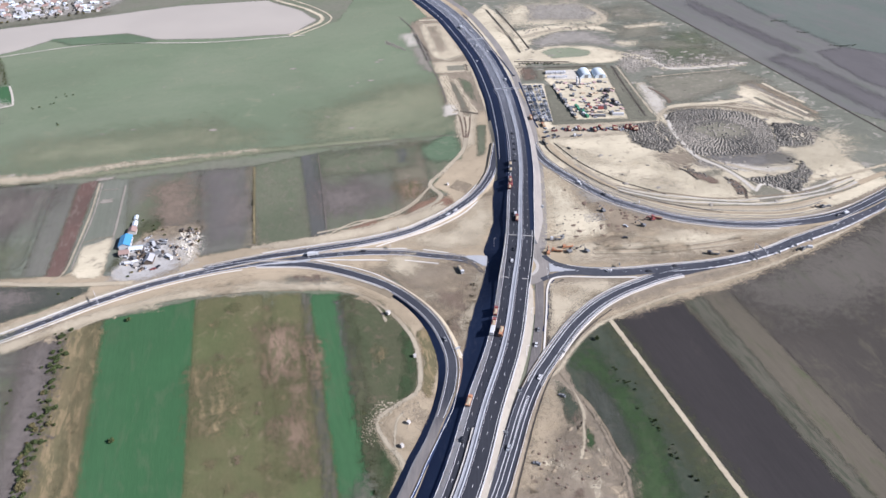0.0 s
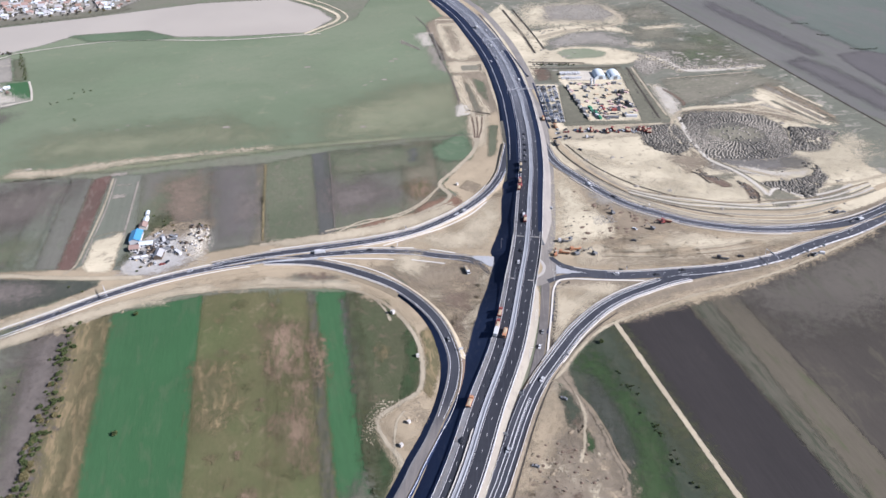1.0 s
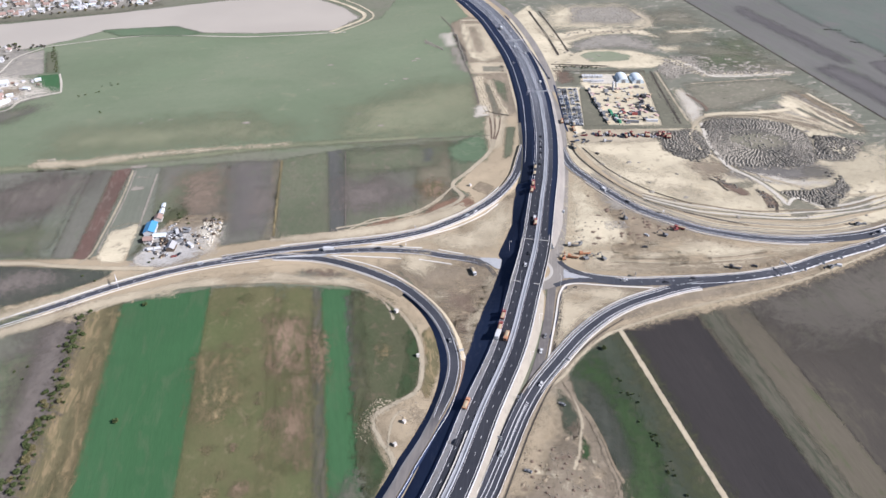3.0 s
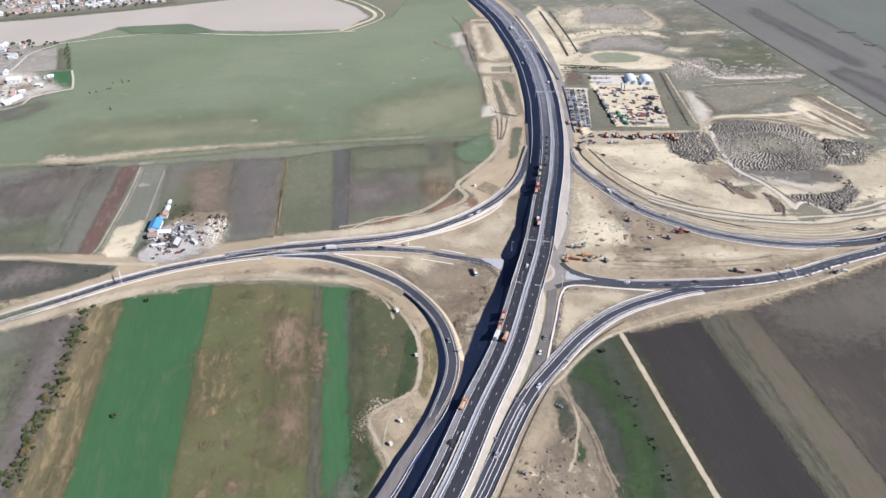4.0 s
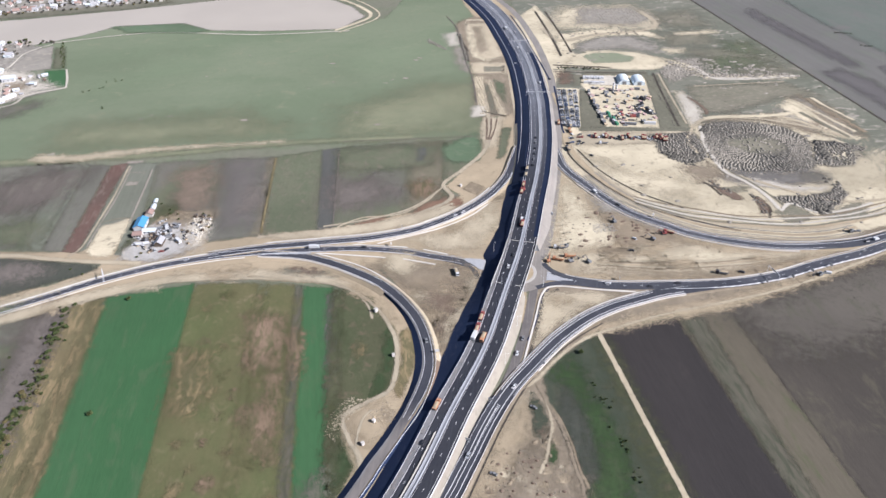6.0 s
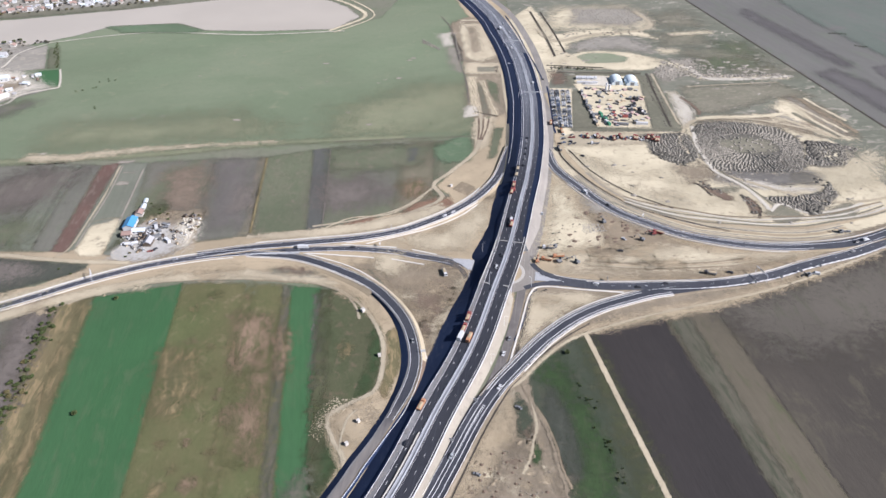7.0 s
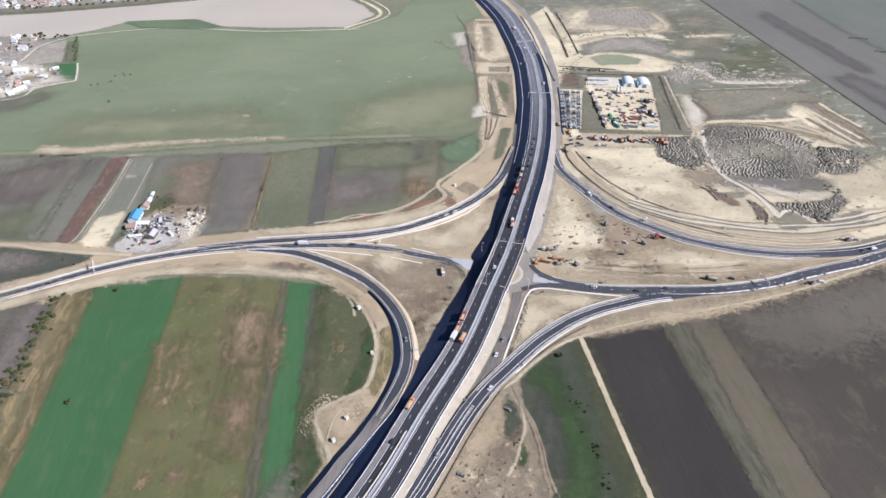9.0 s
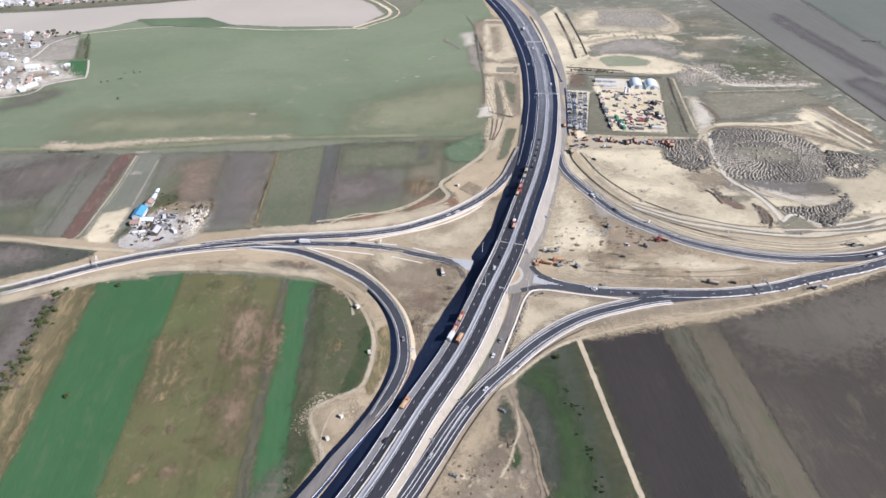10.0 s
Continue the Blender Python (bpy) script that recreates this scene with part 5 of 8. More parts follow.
track([(29, 850), (35, 790), (42, 722), (44, 660), (45, 590)], 1.8, "dusty", "pale gravel strip beside the motorway", 0.8)
patch([(8, 708), (30, 712), (30, 684), (24, 640), (16, 632), (8, 660)], "dusty", "pale rutted earth where tracks meet", "bare earth", Z2 + 0.012, 2.0)
for x0, x1, x2 in ((12, 14, 15), (17, 18, 17), (23, 22, 19)):
    track([(x0, 706), (x1, 680), (x2, 655)], 0.7, "weedy", "brown rut where tracks meet", 0.9)
patch([(-84, 955), (-57, 922), (-54, 914), (-82, 944)], "mud", "pale rubble strip in the pasture", "rubble", Z2 + 0.02, 1.6)
patch([(-28, 634), (5, 673), (10, 650), (13, 627), (9, 609), (-12, 604), (-24, 613)], "bank_grass", "patch of green grass beside the track", "grass", Z1 + 0.05, 2.0)
patch([(29, 684), (39, 685), (35, 621), (28, 613)], "fallow_green", "grass between track and ramp", "grass", Z2, 1.0)
patch([(0, 555), (7, 569), (20, 560), (14, 545)], "churned", "flat dry rectangular basin", "basin", Z2 + 0.08, 0.6)
patch([(-39, 511), (-32, 526), (-16, 537), (-2, 540), (3, 529), (-7, 513), (-23, 507)], "rust_soil", "red-brown weedy patch inside a track bend", "bare earth", Z2 + 0.08, 2.0)
patch([(-86, 484), (-77, 498), (-66, 505), (-60, 503), (-64, 491), (-77, 485)], "rust_soil", "red-brown weedy patch beside the track", "bare earth", Z2 + 0.08, 1.6)
patch([(0, 445), (4, 440), (14, 438), (10, 431), (3, 431), (-2, 438)], "pink_soil", "reddish dug soil beside the roundabout", "bare earth", Z2 + 0.08, 1.6)

patch([(-130, 655), (-60, 662), (10, 680), (18, 760), (-10, 800), (-60, 790), (-140, 720)], "dry_pasture", "dry yellowish grass in the pasture", "grass", Z1 - 0.02, 14.0)
patch([(-420, 600), (-250, 640), (-200, 660), (-260, 700), (-430, 650)], "dry_pasture", "dry yellowish grass in the pasture", "grass", Z1 - 0.02, 14.0)
# farmyard
patch([(-257, 424), (-265, 461), (-254, 479), (-243, 486), (-225, 490), (-208, 489), (-204, 466), (-202, 447), (-223, 422)], "spoil", "trodden earth of the farmyard", "yard", Z2, 1.5)
patch([(-227, 461), (-224, 487), (-208, 489), (-204, 466), (-204, 444), (-213, 443)], "lime", "pale gravel and rubble beside the farmyard", "yard", Z2 + 0.02, 3.5)
patch([(-290, 431), (-298, 469), (-285, 476), (-282, 484), (-277, 480), (-271, 449), (-268, 428), (-284, 426)], "sand", "pale sandy lot beside the farmyard", "yard", Z2 + 0.02, 1.0)
patch([(-264, 438), (-254, 446), (-243, 441), (-240, 428), (-245, 422), (-256, 424)], "lime", "pale concrete slab in the farmyard", "slab", Z2 + 0.05, 0.4)
patch([(-252, 484), (-243, 500), (-254, 512), (-264, 492)], "meadow", "dull weeds behind the farm shed", "grass", Z2, 3.0)
patch([(-264, 432), (-268, 480), (-262, 484), (-256, 440)], "meadow", "dark weedy strip beside the farm shed", "grass", Z2 + 0.03, 1.6)
patch([(-258, 424), (-258, 470), (-238, 478), (-214, 462), (-212, 440), (-232, 424)], "pale_grit", "pale grey trodden floor of the farmyard", "yard", Z2 + 0.025, 3.0)
patch([(-226, 500), (-210, 500), (-206, 488), (-226, 486), (-240, 490)], "spoil", "brown weedy edge of the rubble", "grass", Z2 + 0.03, 3.0)
for pts in ([(-312, 536), (-300, 539), (-302, 545), (-311, 543)], [(-330, 577), (-316, 580), (-316, 585), (-331, 583)], [(-318, 560), (-303, 561), (-303, 563), (-318, 562)]):
    patch(pts, "cream", "pale scattered straw on a field", "straw", Z2 + 0.03, 0.8)

spots = random.Random(4)
for i in range(16):
    x, y, w = spots.uniform(-420, -60), spots.uniform(660, 930), spots.uniform(1.5, 4.5)
    patch([(x - w, y - w * 0.5), (x + w, y - w * 0.7), (x + w * 0.8, y + w * 0.6), (x - w * 0.7, y + w * 0.5)], "cream", "small worn pale spot in the pasture", "worn spot", Z1, 0.5)
patch([(-196, 596), (-188, 600), (-172, 520), (-156, 468), (-166, 466), (-180, 520)], "brown_fallow", "narrow brown balk between two fields", "field", Z1 - 0.02, 2.4)
patch([(-232, 590), (-200, 597), (-172, 500), (-172, 478), (-196, 474), (-214, 530)], "slate_mauve", "dark mauve ploughed strip", "field", Z1 - 0.024, 4.5)
patch([(-367, 567), (-388, 565), (-354, 438), (-336, 439)], "grey_soil", "paler grey strip across the ploughed field", "field", Z1 - 0.021, 2.2)
track([(-187, 600), (-172, 530), (-159, 470)], 0.9, "tan_weeds", "dry weeds along a field balk", 0.9)
patch([(-196, 545), (-182, 545), (-172, 505), (-188, 500)], "mauve_soil", "mauve damp patch in a field", "field", Z1 - 0.018, 4.0)
patch([(-128, 622), (-60, 638), (-30, 640), (-34, 600), (-70, 585), (-118, 580)], "fallow_green", "greener upper half of a fallow field", "field", Z1 - 0.02, 5.0)
patch([(-50, 560), (-30, 570), (-20, 545), (-40, 535)], "red_soil", "pinkish bare patch in a field", "field", Z1 - 0.018, 4.0)
patch([(-118, 560), (-80, 566), (-60, 540), (-90, 515), (-112, 520)], "mauve_soil", "dark damp patch in a field", "field", Z1 - 0.022, 9.0)
patch([(-52, 632), (-44, 634), (-42, 606), (-49, 604)], "dark_strip", "dark narrow patch in a field", "field", Z1 - 0.016, 1.6)
patch([(-400, 560), (-360, 560), (-360, 500), (-400, 480), (-440, 520)], "dark_soil", "dark damp patch in a field", "field", Z1 - 0.022, 9.0)
patch([(-380, 470), (-350, 470), (-345, 436), (-400, 436)], "fallow_green", "green corner of a field", "field", Z1 - 0.018, 7.0)
track([(-129, 622), (-115, 552), (-102, 484)], 0.15, "mauve_soil", "thin dark ditch beside a ploughed strip", 0.5)
track([(-112, 476), (-70, 492), (-30, 512), (-6, 530)], 0.9, "dusty", "worn wheel track round the field corner", 0.8)
track([(-98, 484), (-80, 500), (-50, 508), (-30, 530), (-22, 548)], 0.8, "dusty", "worn wheel track round the field corner", 0.8)

# south-west corner beside the ramp
patch([(-34, 292), (-22, 300), (-8, 300), (-14, 280), (-26, 262), (-36, 270), (-43, 282)], "earth", "trodden earth inside the track bend", "bare earth", Z2, 2.4)
track([(-30, 290), (-34, 282), (-34, 264), (-30, 251)], 0.5, "track", "second wheel track inside the bend", 0.8)
patch([(-24, 292), (-17, 290), (-18, 280), (-25, 283)], "churned", "brown churned soil inside the bend", "bare earth", Z2 + 0.01, 2.0)
patch([(-31, 366), (-26, 352), (-25, 331), (-27, 305), (-33, 300), (-31, 331), (-35, 360)], "lush", "green grass strip along the track", "grass", Z2 - 0.02, 1.8)
patch([(-19, 366), (-12, 350), (-10, 325), (-14, 300), (-20, 306), (-19, 333), (-25, 360)], "tan_weeds", "dry grass between track and ramp", "grass", Z2, 0.9)
patch([(100, 366), (152, 388), (199, 405), (240, 426), (280, 448), (335, 482), (335, 490), (280, 457), (240, 436), (195, 415), (148, 398), (98, 374)], "earth", "tan earth along the edge of the fields", "bare earth", Z2 - 0.03, 2.2)
patch([(202, 406), (240, 428), (335, 482), (430, 545), (440, 490), (350, 420), (275, 372), (228, 362)], "pale_plough", "paler brown edge of the ploughed field", "field", Z1, 9.0)
patch([(166, 390), (180, 396), (212, 260), (262, 60), (258, 60), (205, 240)], "old_strip", "browner grassy half of a field strip", "field", Z1, 1.2)
# south-east churned ground
patch([(45, 282), (52, 290), (60, 306), (66, 300), (62, 270), (55, 248), (44, 236), (36, 236)], "earth", "pale tan trodden earth", "bare earth", Z2, 4.0)
patch([(60, 270), (74, 270), (86, 258), (93, 240), (92, 215), (40, 215), (52, 236), (56, 254)], "spoil", "grey-pink churned rubble ground", "bare earth", Z2 + 0.002, 4.0)
patch([(65, 313), (70, 307), (74, 294), (74, 282), (70, 278), (67, 282), (66, 294), (64, 303)], "dim_grass", "green weeds on churned earth", "grass", Z2 + 0.004, 1.2)
patch([(77, 278), (79, 270), (80, 261), (76, 261), (74, 267)], "lush", "green weeds on churned earth", "grass", Z2 + 0.004, 0.8)
swirl = random.Random(23)
for i in range(34):
    x, y = swirl.uniform(38, 88), swirl.uniform(212, 285)
    if x > 92 - (y - 240) * 0.35 or x < 34 + (y - 232) * 0.38:
        continue
    w, h, a = swirl.uniform(1.2, 4.0), swirl.uniform(0.8, 2.0), swirl.uniform(0.6, 2.2)
    c, d = math.cos(a), math.sin(a)
    patch([(x + u * w * c - v * h * d, y + u * w * d + v * h * c) for u, v in ((-1, -0.6), (0.2, -1), (1, -0.2), (0.7, 0.8), (-0.5, 1))], swirl.choice(("sand", "earth", "churned", "weedy", "earth")), "swirl of churned earth", "bare earth", Z2 + 0.008, 1.6)
patch([(87, 346), (96, 331), (103, 311), (112, 293), (116, 272), (117, 252), (117, 230), (130, 150), (110, 150), (95, 230), (101, 259), (98, 290), (89, 318), (79, 332)], "green_band", "greener band of thick grass", "grass", Z1, 4.0)
patch([(85, 318), (94, 296), (99, 274), (101, 259), (96, 252), (91, 265), (86, 284), (81, 309)], "grey_grass", "thin grey-green grass beside the wheel track", "grass", Z1 + 0.006, 2.6)
patch([(108, 366), (112, 366), (150, 232), (190, 60), (170, 60), (135, 240)], "meadow", "brownish dry grass along the gravel track", "grass", Z1 + 0.01, 4.0)
# north-east building site
patch([(112, 633), (136, 613), (154, 589), (180, 579), (200, 558), (178, 560), (149, 572), (123, 594)], "dusty", "tan trodden band of sand", "sand", Z2 - 0.012, 4.0)
patch([(222, 591), (226, 579), (238, 569), (244, 558), (237, 554), (224, 570)], "weedy", "brown washed-out gully in the sand", "bare earth", Z2 + 0.03, 1.0)
patch([(252, 566), (261, 556), (261, 538), (254, 534), (254, 548)], "weedy", "brown washed-out gully in the sand", "bare earth", Z2 + 0.03, 1.0)
patch([(225, 599), (270, 611), (298, 601), (278, 583), (241, 584)], "heap", "grey damp ground below the heaps", "bare earth", Z2 - 0.005, 4.0)
# inside the junction
patch([(94, 583), (104, 540), (112, 520), (140, 496), (128, 478), (97, 468), (82, 463), (84, 506), (89, 559)], "sand", "pale bare sand inside the junction", "sand", Z2, 5.0)
patch([(113, 548), (132, 546), (153, 515), (183, 500), (168, 490), (143, 503), (121, 523)], "heap", "grey-brown weedy earth beside the ramp", "bare earth", Z2 + 0.01, 3.5)
patch([(120, 524), (134, 525), (163, 502), (196, 485), (198, 477), (168, 475), (146, 473), (130, 479), (126, 500)], "churned", "grey-brown weedy earth inside the junction", "bare earth", Z2 + 0.01, 3.0)
patch([(92, 440), (126, 436), (163, 438), (204, 444), (250, 462), (300, 490), (230, 480), (190, 484), (150, 478), (120, 466), (96, 462)], "dusty", "tan bare earth inside the junction", "bare earth", Z2 + 0.008, 2.6)
patch([(103, 447), (126, 442), (163, 440), (204, 445), (240, 458), (269, 472), (251, 469), (206, 453), (164, 448), (127, 450)], "churned", "long brown band of bare earth beside the road", "bare earth", Z2 + 0.012, 4.5)
patch([(127, 461), (167, 468), (210, 475), (249, 479), (208, 464), (165, 456), (131, 456)], "sand", "long pale band of bare earth", "bare earth", Z2 + 0.014, 4.0)
patch([(119, 473), (150, 472), (152, 466), (128, 462), (117, 466)], "churned", "weedy brown band of earth", "bare earth", Z2 + 0.016, 2.4)
patch([(180, 488), (230, 481), (275, 484), (300, 489), (260, 478), (215, 474)], "earth", "tan bare earth along the ramp", "bare earth", Z2 + 0.016, 2.4)
for k in range(5):
    track([(112 + 14 * i, 448.5 + 2.2 * k - 0.9 * i + 0.28 * i * i + 0.5 * math.sin(i * 1.3 + k)) for i in range(10)], 0.4, ("churned", "track", "earth")[k % 3], "long wheel rut inside the junction", 1.2)
patch([(-62, 434), (-20, 436), (8, 440), (26, 428), (22, 395), (8, 346), (-2, 362), (-14, 388), (-36, 414)], "spoil", "greyer bare earth between the ramps", "bare earth", Z2, 5.0)
patch([(-27, 415), (-5, 428), (16, 426), (17, 393), (8, 356), (3, 356), (-8, 384)], "churned", "grey-brown churned earth between the ramps", "bare earth", Z2 + 0.01, 6.0)
patch([(-9, 402), (6, 413), (15, 404), (10, 372), (4, 366), (0, 384)], "weedy", "damp brown stain between the ramps", "bare earth", Z2 + 0.02, 6.0)
patch([(20, 425), (27, 422), (22, 396), (12, 362), (8, 352), (10, 375)], "track", "pale trodden strip along the slope foot", "bare earth", Z2 + 0.03, 2.0)
patch([(72, 412), (112, 416), (128, 412), (100, 396), (78, 374), (66, 352)], "dusty", "tan bare earth between ramps", "bare earth", Z2, 1.6)
# strip fields: patches of their own
patch([(-270, 566), (-245, 576), (-226, 531), (-222, 498), (-244, 494), (-256, 529)], "pink_soil", "reddish patch of stubble", "field", Z2 - 0.03, 7.0)
patch([(-132, 367), (-108, 369), (-100, 340), (-99, 315), (-104, 314), (-110, 320), (-115, 315), (-124, 340)], "red_soil", "pinkish tan bare patch in the stubble", "field", Z1 - 0.014, 3.4)
patch([(-104, 314), (-95, 315), (-88, 286), (-84, 270), (-79, 246), (-89, 250), (-95, 265), (-106, 275), (-106, 285), (-96, 287)], "red_soil", "pinkish tan bare patch in the stubble", "field", Z1 - 0.013, 3.0)
patch([(-100, 354), (-91, 355), (-83, 323), (-82, 310), (-88, 316)], "red_soil", "pinkish tan bare patch in the stubble", "field", Z1 - 0.012, 2.4)
patch([(-84, 395), (-78, 396), (-66, 348), (-55, 303), (-61, 302), (-72, 347)], "slate_mauve", "dim bare strip beside the crop", "field", Z1 - 0.015, 1.6)
patch([(-53, 346), (-47, 346), (-46, 335), (-49, 334)], "tan_weeds", "bare tan patch in thin grass", "field", Z1 - 0.01, 2.0)
patch([(-51, 262), (-41, 263), (-34, 250), (-36, 237), (-39, 228), (-44, 227)], "lush", "green grass beside the crop", "grass", Z1 - 0.01, 2.2)
patch([(-253, 376), (-247, 380), (-201, 215), (-208, 212)], "tan_weeds", "thin yellowing edge of the crop", "field", Z1 - 0.02, 2.4)
patch([(-81, 401), (-74, 401), (-38, 232), (-46, 232)], "meadow", "narrow strip of thin grass beside the crop", "field", Z1 - 0.02, 2.0)
patch([(-420, 335), (-310, 362), (-285, 330), (-240, 200), (-420, 60)], "mixed", "grey-green patch of thin grass", "field", Z1 - 0.03, 8.0)
patch([(-165, 325), (-150, 330), (-138, 285), (-150, 275)], "tan_weeds", "bare tan patch in the olive field", "field", Z1 - 0.02, 5.0)
patch([(-56, 228), (-48, 244), (-40, 226), (-44, 210), (-58, 210)], "mixed", "pale thin corner of the crop", "field", Z1 - 0.01, 3.0)
patch([(-286, 372), (-272, 370), (-244, 280), (-228, 205), (-250, 205), (-270, 290)], "mauve_soil", "mauve-brown bare soil along the shrubs", "field", Z1 - 0.012, 4.0)
blots, placed = random.Random(17), []
for i in range(90):
    k, u = blots.random(), blots.random()
    x, y = -180 + 38 * k + (62 + 10 * k) * (0.15 + 0.85 * u), 392 - 170 * k
    w, h = blots.uniform(1.2, 4.0), blots.uniform(1.5, 5.0)
    if any(math.hypot(x - a, y - b) < 13 for a, b in placed):
        continue
    placed.append((x, y))
    patch([(x - w, y - h), (x + w * 0.6, y - h * 1.2), (x + w, y + h * 0.4), (x + w * 0.2, y + h * 1.3), (x - w * 0.8, y + h * 0.5)], blots.choice(("tan_weeds", "red_soil", "tan_weeds", "olive")), "small bare spot in the olive field", "bare spot", Z1 + 0.004, 1.4)
patch([(-330, 300), (-285, 320), (-250, 225), (-300, 225)], "fallow_green", "grey-green patch of thin grass", "field", Z1 - 0.02, 4.0)
patch([(-360, 335), (-300, 380), (-255, 410), (-215, 430), (-150, 455), (-150, 447), (-215, 422), (-259, 400), (-300, 372), (-360, 326)], "dusty", "pale trodden earth beside the road", "bare earth", Z2, 1.4)
patch([(-140, 462), (-100, 470), (-60, 481), (-25, 500), (0, 522), (-8, 528), (-35, 510), (-70, 492), (-120, 476), (-160, 466)], "dusty", "pale trodden earth beside the ramp", "bare earth", Z2, 1.4)
patch([(-330, 338), (-262, 382), (-205, 408), (-150, 420), (-90, 420), (-60, 404), (-80, 408), (-145, 412), (-210, 398), (-262, 370), (-330, 326)], "dusty", "wide pale trodden way beside the road", "bare earth", Z2 + 0.008, 1.2)
patch([(-130, 421), (-116, 425), (-95, 424), (-82, 417), (-100, 416), (-120, 418)], "rough_grass", "thin grass between road and track", "grass", Z2 + 0.01, 2.0)
patch([(-120, 424), (-100, 426), (-92, 421), (-108, 419)], "weedy", "brown clods between road and track", "bare earth", Z2 + 0.012, 2.0)
patch([(-66, 407), (-40, 390), (-26, 372), (-30, 368), (-46, 386), (-70, 400)], "earth", "tan earth between ramp and track", "bare earth", Z2 + 0.01, 2.0)
patch([(-48, 452), (-30, 452), (-24, 438), (-30, 425), (-44, 430)], "dusty", "pale sand spill between the roads", "sand", Z2, 2.5)
patch([(-40, 470), (-8, 482), (16, 506), (30, 540), (36, 500), (20, 462), (-10, 460)], "dusty", "tan bare earth between the ramps", "bare earth", Z2, 4.0)
# village plots
patch([(-900, 930), (-680, 900), (-612, 897), (-604, 860), (-545, 745), (-499, 757), (-560, 690), (-900, 560)], "village", "gardens and yards of the village", "village ground", Z2, 2.0)
patch([(-606, 806), (-618, 878), (-600, 900), (-582, 868), (-552, 815), (-578, 806)], "mud", "pinkish brown garden plot", "plot", Z2 + 0.02, 1.0)
patch([(-592, 892), (-580, 896), (-534, 818), (-550, 816)], "fallow_green", "yellow-green garden plot", "plot", Z2 + 0.03, 1.2)
patch([(-556, 807), (-530, 814), (-500, 760), (-524, 764)], "crop_green", "dark green garden plot", "plot", Z2 + 0.03, 1.0)
patch([(-640, 800), (-606, 802), (-566, 800), (-540, 772), (-512, 758), (-536, 736), (-552, 700), (-600, 690), (-700, 640)], "lime", "pale trodden yards at the village edge", "yard", Z2 + 0.015, 6.0)
patch([(-560, 738), (-545, 752), (-560, 772), (-580, 760)], "spoil", "brown rubbish-strewn yard", "yard", Z2 + 0.025, 4.0)
track([(-640, 795), (-612, 812), (-622, 868), (-606, 905), (-596, 916), (-480, 962), (-330, 962), (-200, 985)], 1.4, "lime", "pale lane along the gardens", 0.8)
track([(-700, 640), (-547, 693), (-532, 732), (-498, 757)], 2.0, "lime", "pale lane along the village edge", 0.8)
track([(-498, 757), (-512, 784), (-531, 815)], 1.3, "lime", "pale concrete edge of a garden", 0.5)
patch([(-545, 688), (-520, 716), (-500, 712), (-515, 675), (-535, 660)], "mixed", "brownish worn corner of the pasture", "grass", Z1, 7.0)
patch([(-640, 700), (-590, 700), (-570, 730), (-600, 780), (-650, 790)], "village", "trodden gardens between the yards", "yard", Z2 + 0.018, 4.0)
patch([(-1000, 960), (-716, 1030), (-572, 1082), (-540, 1110), (-520, 1190), (-700, 1400), (-1200, 1300)], "village", "gardens and yards of the far village", "village ground", Z2, 2.0)
patch([(-1000, 950), (-716, 1022), (-572, 1076), (-520, 1112), (-545, 1128), (-590, 1096), (-716, 1050), (-1000, 985)], "dull_grass", "dull reeds along the far shore", "bank", Z2 + 0.01, 3.0)
patch([(-560, 985), (-457, 1004), (-404, 975), (-420, 965), (-520, 960)], "bank_grass", "darker green grass along the lake shore", "grass", Z1 + 0.02, 2.0)
track([(-222, 985), (-185, 1050), (-212, 1103), (-280, 1165)], 3.0, "sand", "pale worn shore of the lake", 1.6)
track([(-214, 978), (-172, 1050), (-200, 1110), (-270, 1180)], 1.4, "sand", "pale path round the lake", 0.8)

# heaps of tipped soil in rows
def inside(x, y, poly):
    hit = False
    for (x0, y0), (x1, y1) in zip(poly, poly[1:] + poly[:1]):
        if (y0 > y) != (y1 > y) and x < x0 + (y - y0) * (x1 - x0) / (y1 - y0):
            hit = not hit
    return hit


